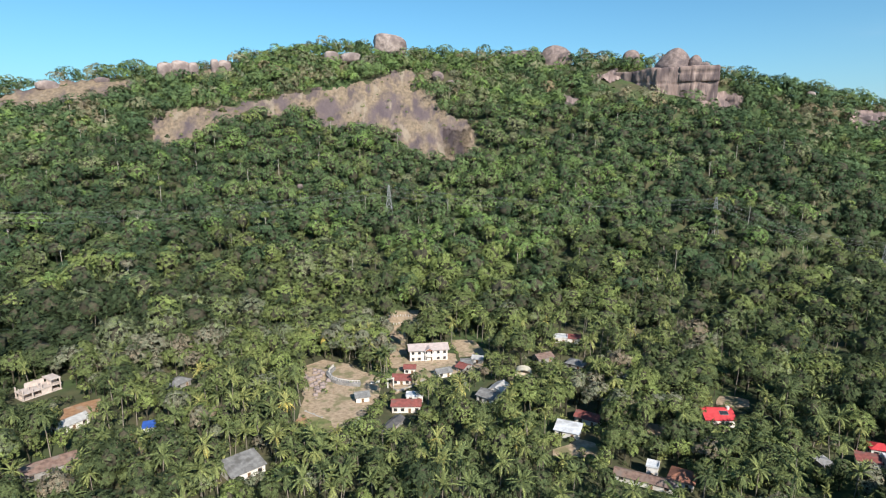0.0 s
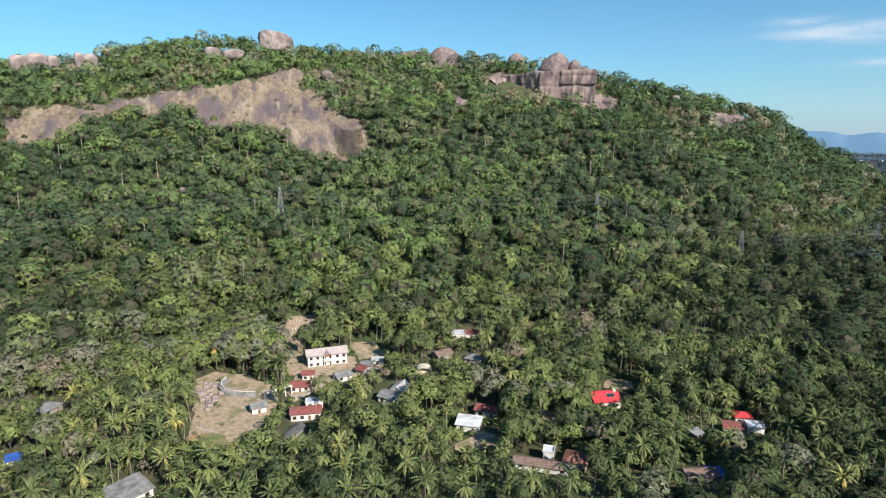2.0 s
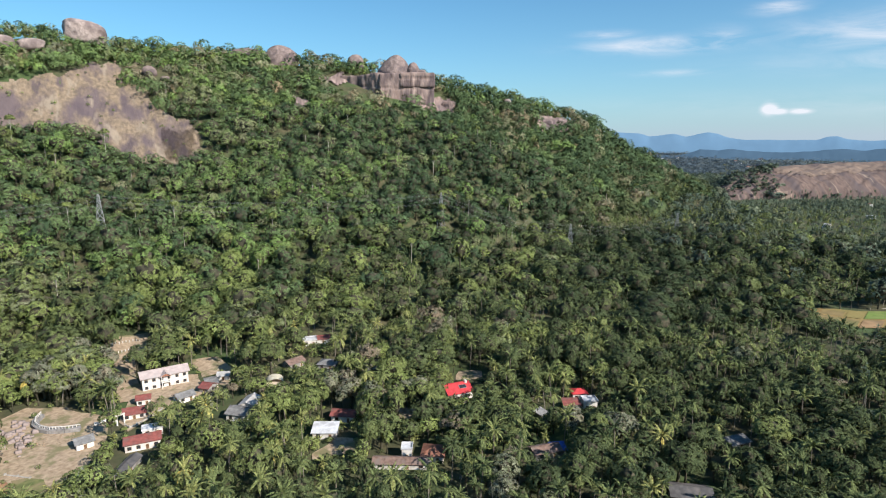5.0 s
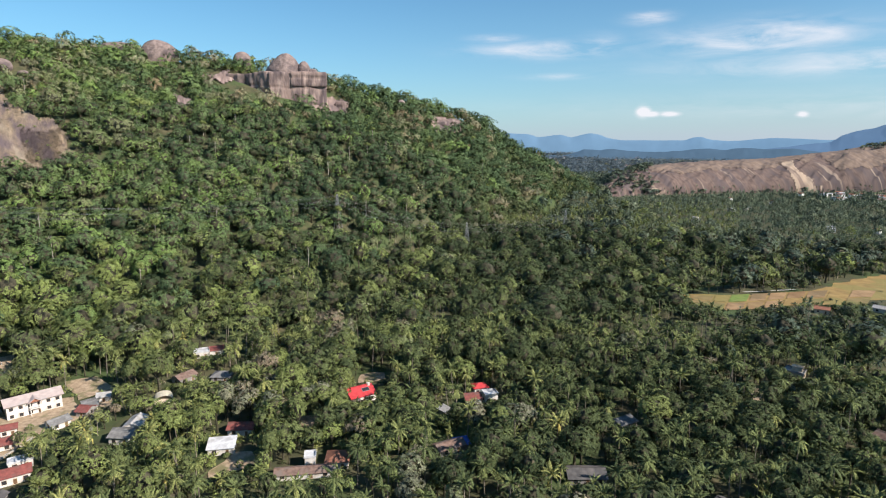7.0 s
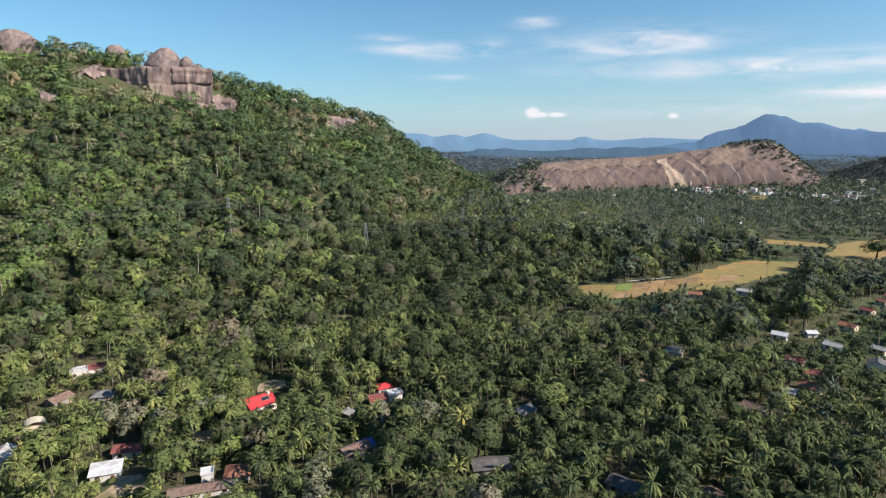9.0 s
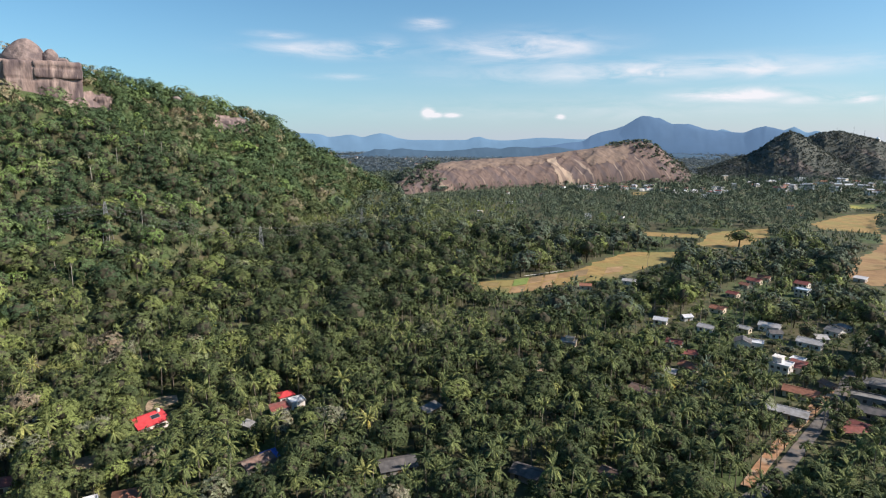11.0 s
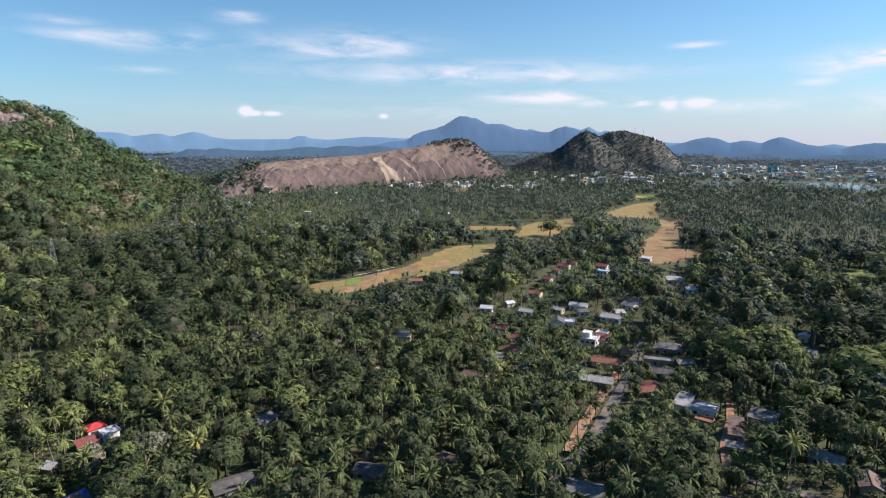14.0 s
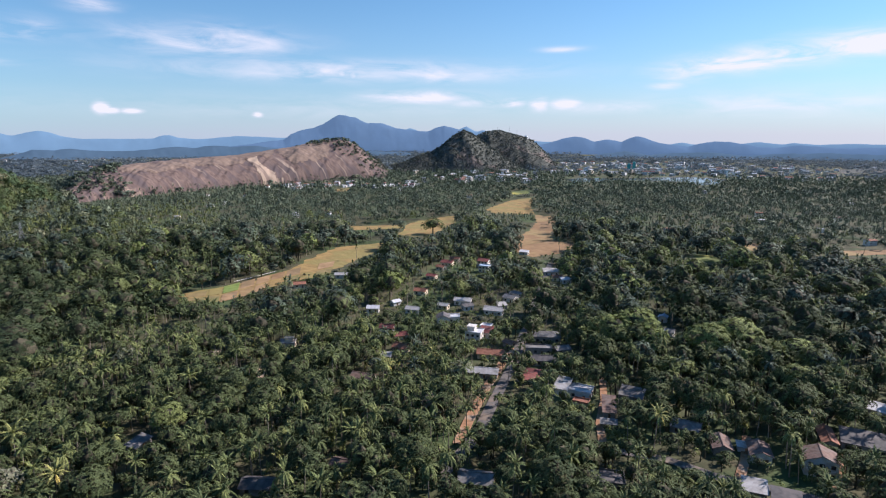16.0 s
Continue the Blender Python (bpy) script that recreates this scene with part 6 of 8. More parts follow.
# what sits on the roofs
red = HOMES["house with vivid red sheet metal roof"]
solar = tagged(new("solar_panel"), "dark solar panel on the red roof", "solar panel")
solar.matrix_world = red.matrix_world @ pose(2.2, 3.2, 4.75, math.degrees(math.atan(0.42)), 0, 0)
bm = bmesh.new()
box(bm, -1.7, 1.7, -1.0, 1.0, 0.20, 0.27)
part("panel", bm, WINDOW, solar)
bm = bmesh.new()
for x0, x1, y0, y1 in ((-1.8, 1.8, -1.1, -1.0), (-1.8, 1.8, 1.0, 1.1), (-1.8, -1.7, -1.0, 1.0), (1.7, 1.8, -1.0, 1.0)):
    box(bm, x0, x1, y0, y1, 0.0, 0.29)
part("frame", bm, STEEL, solar)


def water_tank(home, x, y, z):
    tank = tagged(new("water_tank"), "small white roof water tank", "water tank")
    tank.matrix_world = home.matrix_world @ pose(x, y, z)
    for nm, rad, z0, z1 in (("body", 0.8, 0.0, 1.4), ("lid", 0.35, 1.4, 1.6)):
        bm = bmesh.new()
        bmesh.ops.create_cone(bm, cap_ends=True, segments=14, radius1=rad, radius2=rad * 0.92, depth=z1 - z0, matrix=Matrix.Translation((0, 0, (z0 + z1) / 2)))
        part(nm, bm, WHITE, tank)


water_tank(red, 4.6, 5.4, 5.4)
mod = HOMES["modern white two storey house with stepped roof"]
bm = bmesh.new()
box(bm, -4.2, 0.2, 3.0, 7.6, 6.42, 8.9)
box(bm, -4.6, 0.6, 2.6, 8.0, 8.9, 9.15)
part("roof_room", bm, WHITE, mod)
bm = bmesh.new()
box(bm, -1.4, 3.2, 2.6, 5.4, 3.55, 5.6)
box(bm, -1.8, 3.6, 2.2, 5.8, 5.6, 5.8)
part("roof_room", bm, CREAM, HOMES["cream flat roofed house with a roof room"])
bm = bmesh.new()
for k in range(5):
    box(bm, -4.4 + k * 2.2 - 0.12, -4.4 + k * 2.2 + 0.12, -1.9, -1.66, -1.0, 5.8)
box(bm, -4.9, 4.9, -2.0, 0.0, 2.9, 3.1)
box(bm, -4.9, 4.9, -2.0, -1.9, 3.1, 4.0)
part("balcony", bm, WHITE, HOMES["two storey white house with brown roof and balcony"])


# ---- power line ----
def pylon(b, r, tall):
    root = tagged(new("pylon"), "grey steel lattice pylon above the trees", "pylon", "pylons of the power line")
    root.matrix_world = Matrix.Translation(at(b, r)) @ pose(0, 0, 0, 0, 0, -b)
    half = lambda z: 3.4 * (1 - z / tall) + 0.55
    zs = [0, tall * 0.22, tall * 0.42, tall * 0.6, tall * 0.74, tall * 0.86, tall]
    for sx in (-1, 1):
        for sy in (-1, 1):
            bm = bmesh.new()
            beam(bm, (sx * half(0), sy * half(0), -1), (sx * half(tall), sy * half(tall), tall), 0.34)
            part("leg", bm, STEEL, root)
    bm = bmesh.new()
    for z0, z1 in zip(zs, zs[1:]):
        a, c = half(z0), half(z1)
        for p, q in (((-a, -a, z0), (c, -c, z1)), ((a, -a, z0), (-c, -c, z1)), ((-a, a, z0), (c, c, z1)), ((a, a, z0), (-c, c, z1)), ((-a, -a, z0), (-c, c, z1)), ((a, -a, z0), (c, c, z1)), ((-c, -c, z1), (c, -c, z1)), ((-c, c, z1), (c, c, z1))):
            beam(bm, p, q, 0.2)
    part("lattice", bm, STEEL, root)
    tips = []
    for z in (tall * 0.74, tall * 0.86, tall * 0.97):
        bm = bmesh.new()
        beam(bm, (0, -4.2, z), (0, 4.2, z), 0.3)
        beam(bm, (0, -4.2, z), (0, 0, z + 1.2), 0.18)
        beam(bm, (0, 4.2, z), (0, 0, z + 1.2), 0.18)
        part("crossarm", bm, STEEL, root)
        tips += [root.matrix_world @ Vector((0, s * 4.2, z - 0.3)) for s in (-1, 1)]
    return tips


towers = [pylon(-38.0, 560, 34), pylon(-5.25, 520, 34), pylon(24.95, 545, 33), pylon(37.5, 598, 34), pylon(47.0, 720, 34)]
for p, q in zip(towers, towers[1:]):
    for u, v in zip(p, q):
        V, F = [], []
        side = (v - u).cross(Vector((0, 0, 1))).normalized() * 0.035
        for k in range(17):
            f = k / 16
            c = u.lerp(v, f) - Vector((0, 0, 7.0 * 4 * f * (1 - f)))
            V += [c + side, c - side, c + Vector((0, 0, 0.06))]
        for k in range(16):
            for i in range(3):
                j = (i + 1) % 3
                F.append((3 * k + i, 3 * k + j, 3 * k + 3 + j, 3 * k + 3 + i))
        tagged(new("power_cable", shape("power_cable", V, F, STEEL)), "sagging overhead power cable", "cable", "cables of the power line")

# ---- the town and scattered houses far off ----
far_rng = random.Random(11)
BLOCKS = []
for k in range(10):
    w, d, h = far_rng.uniform(9, 20), far_rng.uniform(8, 14), far_rng.choice((5, 7, 7, 9, 11, 14))
    bw, br, bs = bmesh.new(), bmesh.new(), []
    box(bw, -w / 2, w / 2, 0, d, -1, h)
    if k % 2:
        slope_slab(br, (-w / 2 - 0.6, -0.6, h), (w / 2 + 0.6, -0.6, h), (w / 2 + 0.6, d / 2, h + 2.2), (-w / 2 - 0.6, d / 2, h + 2.2))
        slope_slab(br, (-w / 2 - 0.6, d + 0.6, h), (w / 2 + 0.6, d + 0.6, h), (w / 2 + 0.6, d / 2, h + 2.2), (-w / 2 - 0.6, d / 2, h + 2.2))
    else:
        box(br, -w / 2 - 0.4, w / 2 + 0.4, -0.4, d + 0.4, h + 0.01, h + 0.8)
    meshes = []
    for nm, bm_, mt in (("wall", bw, (WHITEWASH, WHITEWASH, CREAM, WHITEWASH, WHITE)[k % 5]), ("roof", br, ROOFS[("white", "white", "white", "maroon", "white", "terracotta", "white", "white", "pale", "white")[k]])):
        bmesh.ops.recalc_face_normals(bm_, faces=bm_.faces[:])
        me = bpy.data.meshes.new(nm)
        bm_.to_mesh(me)
        bm_.free()
        me.materials.append(mt)
        meshes.append(me)
    BLOCKS.append(meshes)
    wins = []
    for s in range(int(h // 3)):
        bm = bmesh.new()
        box(bm, -w / 2 + 0.9, w / 2 - 0.9, -0.06, 0.05, s * 3.2 + 1.1, s * 3.2 + 2.2)
        me = bpy.data.meshes.new("window_band")
        bm.to_mesh(me)
        bm.free()
        me.materials.append(WINDOW)
        wins.append(me)
    meshes.append(wins)


def far_house(b, r, k, s, name, label, group):
    if any(inside(np.array([b]), np.array([r - 24.0]), plan)[0] or inside(np.array([b]), np.array([r + 20.0]), plan)[0] for plan in OPEN_LAND):
        return
    root = new(name)
    root.matrix_world = Matrix.Translation(at(b, r)) @ pose(0, 0, 0, 0, 0, -b + far_rng.uniform(-60, 60)) @ Matrix.Scale(s, 4)
    tagged(root, label, "building", group)
    for nm, me in zip(("wall", "roof"), BLOCKS[k][:2]):
        new(nm, me).parent = root
    for me in BLOCKS[k][2]:
        new("window_band", me).parent = root
    far_front = 14 if name == "plain_house" else 30
    CLEARED.append([(b - 8 * 57.3 / r, r - far_front), (b + 8 * 57.3 / r, r - far_front), (b + 8 * 57.3 / r, r + 16), (b - 8 * 57.3 / r, r + 16)])


SMALL = (0, 1, 3, 5, 9)
OPEN_LAND = [seen(ol) for _, _, _, ol in FIELDS] + [[(91.8, 1400), (109.4, 1400), (109.4, 1890), (91.8, 1800)]]
for k in range(270):          # the town beyond the lake
    b = far_rng.triangular(79, 122, 103)
    r = far_rng.uniform(1790, 2650) if b > 93 else far_rng.uniform(1500, 1860)
    far_house(b, r, far_rng.randrange(10), far_rng.uniform(0.7, 1.2), "town_building", "pale distant town building among trees", "distant town buildings")
for k in range(46):           # village at the foot of the rock ridge
    far_house(far_rng.uniform(66, 81), far_rng.uniform(1330, 1480) + far_rng.uniform(0, 60), far_rng.choice(SMALL), far_rng.uniform(0.6, 0.9), "village_house", "small pale house at the foot of the ridge", "houses under the ridge")
for k in range(34):           # scattered over the plain
    far_house(far_rng.uniform(57, 122), far_rng.uniform(640, 1350), far_rng.choice(SMALL), far_rng.uniform(0.5, 0.7), "plain_house", "small house half hidden in the palm groves", "houses scattered over the plain")
for k in range(14):           # plain behind the spur
    far_house(far_rng.uniform(42, 58), far_rng.uniform(2200, 3600), far_rng.choice(SMALL), far_rng.uniform(0.7, 1.1), "far_building", "pale building on the far plain", "buildings on the far plain")

teal = tagged(new("office_block"), "tall teal glass office block in the town", "building")
teal.matrix_world = Matrix.Translation(at(100.6, 2080)) @ pose(0, 0, 0, 0, 0, -100.6)
TEAL = material("teal_cladding", (0.02, 0.24, 0.25), (0.04, 0.34, 0.34), 0.1, 0.4, 0.0)
for x0, x1, tall in ((-14, -3, 25), (3, 12, 31)):
    bm = bmesh.new()
    box(bm, x0, x1, 0, 14, -1, tall)
    box(bm, x0 + 1, x1 - 1, 1, 13, tall, tall + 2)
    part("tower", bm, TEAL, teal)
bm = bmesh.new()
box(bm, -18, 16, -2, 16, -1, 9)
part("podium", bm, WHITE, teal)
for k, (mast_b, mast_tall) in enumerate(((88.2, 15), (89.35, 27), (90.0, 24))):            # radio masts on the twin hill
    V = CONE_BACK[int((mast_b - 82.0) / 0.08), 25]
    bm = bmesh.new()
    beam(bm, V - Vector((0, 0, 2)) if isinstance(V, Vector) else Vector(V) - Vector((0, 0, 2)), Vector(V) + Vector((0, 0, mast_tall)), 0.7)
    me = bpy.data.meshes.new("radio_mast")
    bm.to_mesh(me)
    bm.free()
    me.materials.append(STEEL)
    tagged(new("radio_mast", me), "slender steel radio mast on the hilltop", "mast", "masts on the hill")


dagoba = tagged(new("dagoba"), "small white domed shrine on the hilltop", "shrine")
dagoba.matrix_world = Matrix.Translation(Vector(CONE_BACK[int((90.9 - 82.0) / 0.08), 25]) + Vector((0, 0, 1.0)))
for nm, rings in (("base", ((7.5, -3.0), (7.5, 2.0), (6.0, 2.0), (6.0, 3.0))), ("dome", ((5.2, 3.0), (5.6, 5.0), (4.9, 7.4), (3.2, 9.2), (1.3, 10.0))), ("spire", ((1.5, 9.8), (1.5, 11.2), (0.8, 11.4), (0.15, 15.0)))):
    bm = bmesh.new()
    rows_ = [[bm.verts.new((rad * math.cos(a * math.pi / 8), rad * math.sin(a * math.pi / 8), z_)) for a in range(16)] for rad, z_ in rings]
    for lo_, hi_ in zip(rows_, rows_[1:]):
        for a in range(16):
            bm.faces.new((lo_[a], lo_[(a + 1) % 16], hi_[(a + 1) % 16], hi_[a]))
    bm.faces.new(rows_[-1])
    part(nm, bm, WHITEWASH, dagoba)


# ---- trees ----
def leaf_cloud(rng, n, size, lobes, wide, tall, low=-0.45, loose=0.20, rough=0.2):
    """A crown of n leaf clumps on a heap of lobes, each clump a ragged triangle."""
    cen = rng.normal(0, 1, (lobes, 3))
    cen /= np.linalg.norm(cen, axis=1)[:, None]
    cen *= rng.uniform(0.35, 0.72, lobes)[:, None]
    cen[:, 2] = np.abs(cen[:, 2]) * 0.9 - 0.25
    cen[0] = (0, 0, 0.15)
    rad = rng.uniform(0.30, 0.48, lobes)
    rad[0] = 0.55
    pts, nor, out = [], [], []
    while len(pts) < n:
        k = rng.choice(lobes, p=rad ** 2 / (rad ** 2).sum())
        d = rng.normal(0, 1, 3)
        d /= np.linalg.norm(d)
        if d[2] < low:
            continue
        p = cen[k] + d * rad[k] * rng.uniform(0.92, 1.06)
        if (np.linalg.norm(p - cen, axis=1) < rad * 0.86).any():
            continue
        pts.append(p)
        nor.append(d * 0.8 + np.array((0, 0, 0.25)) + rng.normal(0, loose, 3))
        out.append(d * 0.55 + p * 0.75 + np.array((0, 0, 0.12)) + rng.normal(0, rough, 3))
    p, d = np.array(pts) * (wide, wide, tall), np.array(nor)
    d /= np.linalg.norm(d, axis=1)[:, None]
    u = np.cross(d, rng.normal(0, 1, (n, 3)))
    u /= np.linalg.norm(u, axis=1)[:, None]
    v = np.cross(d, u)
    a = np.array([0, 2.09, 4.19])[None, :] + rng.uniform(-0.4, 0.4, (n, 3))
    s = size * rng.uniform(0.5, 1.05, (n, 3))
    V = p[:, None, :] + u[:, None, :] * (np.cos(a) * s)[..., None] + v[:, None, :] * (np.sin(a) * s)[..., None]
    o = np.array(out) / (wide, wide, tall) * wide
    o /= np.linalg.norm(o, axis=1)[:, None]
    return V.reshape(-1, 3), np.arange(3 * n).reshape(n, 3), rng.normal(0, 0.035, n), np.repeat(o, 3, axis=0)


def shade_core(rng, wide, tall, z, core):
    """A solid dark core that stands in for the shade inside a crown: a lumpy twelve-sided knot."""
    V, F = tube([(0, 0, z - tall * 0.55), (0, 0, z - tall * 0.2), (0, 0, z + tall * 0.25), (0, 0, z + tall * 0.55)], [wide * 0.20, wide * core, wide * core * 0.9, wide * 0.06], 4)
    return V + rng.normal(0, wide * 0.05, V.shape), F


def tube(path, radii, sides):
    """Triangles of a tapered limb along a path."""
    V, F = [], []
    for p, r in zip(path, radii):
        for k in range(sides):
            a = 2 * math.pi * k / sides
            V.append((p[0] + r * math.cos(a), p[1] + r * math.sin(a), p[2]))
    for i in range(len(path) - 1):
        for k in range(sides):
            a, b = i * sides + k, i * sides + (k + 1) % sides
            F += [(a, b, b + sides), (a, b + sides, a + sides)]
    return np.array(V), np.array(F)


def face_normals(V, F):
    """A normal for each corner from the triangles round it."""
    n = np.cross(V[F[:, 1]] - V[F[:, 0]], V[F[:, 2]] - V[F[:, 0]])
    N = np.zeros_like(V, dtype=float)
    for k in range(3):
        np.add.at(N, F[:, k], n)
    return N / np.maximum(np.linalg.norm(N, axis=1), 1e-9)[:, None]


def merge(pieces):
    V, F, n = [], [], 0
    for v, f in pieces:
        V.append(v)
        F.append(f + n)
        n += len(v)
    return np.concatenate(V), np.concatenate(F)


def broad_trunk(rng, tall, top, reach, sides=5, limbs=4, thick=0.3):
    lean = rng.uniform(-0.5, 0.5, 2)
    if not limbs:
        return tube([(0, 0, -1.5), (lean[0], lean[1], top)], [thick * 1.2, thick * 0.5], 3)
    fork = tall * 0.55
    pieces = [tube([(0, 0, -1.5), (lean[0] * 0.5, lean[1] * 0.5, fork * 0.5), (lean[0], lean[1], fork), (lean[0], lean[1], top)], [thick * 1.3, thick, thick * 0.8, thick * 0.3], sides)]
    for k in range(limbs):
        a = 2 * math.pi * (k + rng.uniform(0, 0.7)) / limbs
        e = reach * rng.uniform(0.5, 0.8)
        pieces.append(tube([(lean[0], lean[1], fork * rng.uniform(0.85, 1.0)), (lean[0] + math.cos(a) * e * 0.5, lean[1] + math.sin(a) * e * 0.5, (fork + top) / 2), (lean[0] + math.cos(a) * e, lean[1] + math.sin(a) * e, top * rng.uniform(0.9, 1.02))],
                           [thick * 0.6, thick * 0.4, thick * 0.15], max(3, sides - 1)))
    return merge(pieces)


def fronds(rng, n, length, wide, segs, top, blades=(-1, 1)):
    """A coconut palm's head: arching fronds, each two drooping blades along a rib, and a cluster of nuts."""
    V, F, T = [], [], []
    for k in range(n):
        a = 2 * math.pi * k / n * 2.4 + rng.uniform(-0.25, 0.25)
        up = radians(rng.uniform(-38, 72) if k > 2 else rng.uniform(60, 85))
        L = length * rng.uniform(0.82, 1.1)
        out, zz, pts = 0.15, 0.0, []
        ang = up
        for s in range(segs + 1):
            pts.append((out, zz))
            out += L / segs * math.cos(ang)
            zz += L / segs * math.sin(ang)
            ang -= radians(75 / segs) * rng.uniform(0.8, 1.2)
        old = 0.16 if up < radians(-15) else 0.0
        for s in range(segs):
            f0, f1 = s / segs, (s + 1) / segs
            w0, w1 = wide * (0.35 + 1.0 * math.sin(math.pi * min(1, f0 * 0.75 + 0.2))) * (1 if s else 0.4), wide * (0.35 + 1.0 * math.sin(math.pi * min(1, f1 * 0.75 + 0.2))) * (0.25 if s == segs - 1 else 1)
            for sd in blades:
                n0 = len(V)
                e0, e1 = (0, 0) if sd else (-w0, -w1)
                for (o, z), w in ((pts[s], e0), (pts[s + 1], e1), (pts[s + 1], w1), (pts[s], w0)):
                    px, py = o, (sd or 1) * w * 0.5
                    V.append((px * math.cos(a) - py * math.sin(a), px * math.sin(a) + py * math.cos(a), top + z - (w * 0.28 if sd else 0)))
                F += [(n0, n0 + 1, n0 + 2), (n0, n0 + 2, n0 + 3)]
                T += [old + rng.normal(0, 0.05)] * 2
    V, F = np.array(V), np.array(F)
    return V, F, np.array(T), face_normals(V, F)


def palm_trunk(rng, tall, sides=5):
    lx, ly = rng.uniform(-1.6, 1.6, 2)
    if sides < 5:
        return tube([(-lx, -ly, -1.5), (-lx * 0.4, -ly * 0.4, tall * 0.5), (0, 0, tall + 0.1)], [0.30, 0.18, 0.14], 3)
    path = [(-lx, -ly, -1.5), (-lx * 0.95, -ly * 0.95, 0.0), (-lx * 0.6, -ly * 0.6, tall * 0.35), (-lx * 0.2, -ly * 0.2, tall * 0.7), (0, 0, tall + 0.1)]
    return tube(path, [0.32, 0.26, 0.17, 0.15, 0.13], sides)


def template(crown, trunk):
    """Crown and trunk as one set of arrays: corners, triangles, leaf tints, slots, normals."""
    cv, cf, ct, cn = crown
    if trunk is None:
        return cv, cf, ct, np.zeros(len(cf), int), cn
    tv, tf = trunk
    return (np.concatenate([cv, tv]), np.concatenate([cf, tf + len(cv)]), np.concatenate([ct, np.zeros(len(tf))]),
            np.concatenate([np.zeros(len(cf), int), np.ones(len(tf), int)]), np.concatenate([cn, face_normals(tv, tf)]))


def broad_kinds(seed, leaves, size, trunk=True, full=False, rough=0.2, limbs=3):
    out = []
    for k in range(8):
        g = np.random.default_rng(seed + k)
        wide, tall = g.uniform(2.9, 4.9), g.uniform(3.0, 5.4)
        cv, cf, ct, cn = leaf_cloud(g, leaves, size, int(g.integers(6, 11)), wide * 1.15, tall * 1.1, -0.8 if full else -0.45, rough=rough)
        cv = cv * (1, 1, 1.25 if full else 1 if trunk else 1.2) + (0, 0, 6.2 if full else 8.0 if trunk else 5.6)
        # the trunk mesh also carries the dark core that imitates shade in the crown
        out.append(((cv, cf, ct, cn), merge([broad_trunk(g, 8.0, 9.0, wide, 4, limbs, 0.28), shade_core(g, wide, tall, 6.4 if full else 8.2, 0.54 if full else 0.42)]) if trunk else None))
    for k in range(5):          # large old trees, half as big again
        g = np.random.default_rng(seed + 50 + k)
        wide, tall = g.uniform(5.6, 7.4), g.uniform(4.6, 6.0)
        cv, cf, ct, cn = leaf_cloud(g, int(leaves * 1.9), size * 1.08, int(g.integers(11, 17)), wide * 1.15, tall * 1.1, -0.7 if full else -0.35, rough=rough)
        cv = cv * (1, 1, 1.2 if full else 1) + (0, 0, 8.0 if full else 10.5 if trunk else 7.5)
        out.append(((cv, cf, ct, cn), merge([broad_trunk(g, 11.0, 11.5, wide, 4, limbs + limbs // 3, 0.42), shade_core(g, wide, tall, 8.2 if full else 10.6, 0.54 if full else 0.42)]) if trunk else None))
    return out


def palm_kinds(seed, count, segs, trunk=True, wide=1.25, length=4.9, blades=(-1, 1)):
    out = []
    for k in range(6):
        g = np.random.default_rng(seed + k)
        tall = g.uniform(11.5, 14.5)
        out.append((fronds(g, count, length, wide, segs, tall, blades), palm_trunk(g, tall, 5 if segs > 2 else 3) if trunk else None))
    return out


def umbrella_kinds(seed, leaves, size):
    out = []
    for k in range(5):
        g = np.random.default_rng(seed + k)
        wide = g.uniform(3.4, 5.0)
        cv, cf, ct, cn = leaf_cloud(g, leaves, size, int(g.integers(6, 9)), wide, g.uniform(2.6, 3.8), -0.5, 0.5)
        cv = cv + (0, 0, 20.0)
        out.append(((cv, cf, ct, cn), broad_trunk(g, 30.0, 20.2, wide * 0.8, 4, 3, 0.23)))
    return out


BROAD_N, BROAD_M, BROAD_F, BROAD_X = broad_kinds(100, 195, 1.0, rough=0.24), broad_kinds(200, 165, 0.97, True, True, 0.24, 0), broad_kinds(300, 58, 1.45, False), broad_kinds(400, 9, 4.4, False)
PALM_N, PALM_M, PALM_F, PALM_X = palm_kinds(500, 18, 3, wide=0.80), palm_kinds(600, 11, 2, wide=1.15, blades=(0,)), palm_kinds(700, 7, 1, False, 1.8, blades=(0,)), palm_kinds(800, 5, 1, False, 2.8, 5.4, (0,))
UMB = umbrella_kinds(900, 150, 1.25)


def scatter(seed, spacing, b0, b1, r0, r1):
    """Jittered places over a sector."""
    g = np.random.default_rng(seed)
    n = int(r1 / spacing / 0.9) + 2
    gx, gy = np.meshgrid(np.arange(-n, n + 1), np.arange(-n, n + 1))
    x = (gx + 0.5 * (gy % 2)).ravel() * spacing + g.uniform(-0.38, 0.38, gx.size) * spacing
    y = gy.ravel() * spacing * 0.9 + g.uniform(-0.38, 0.38, gx.size) * spacing
    b, r = bearing_of(x, y)
    ok = (b > b0) & (b < b1) & (r >= r0) & (r < r1)
    return b[ok], r[ok]


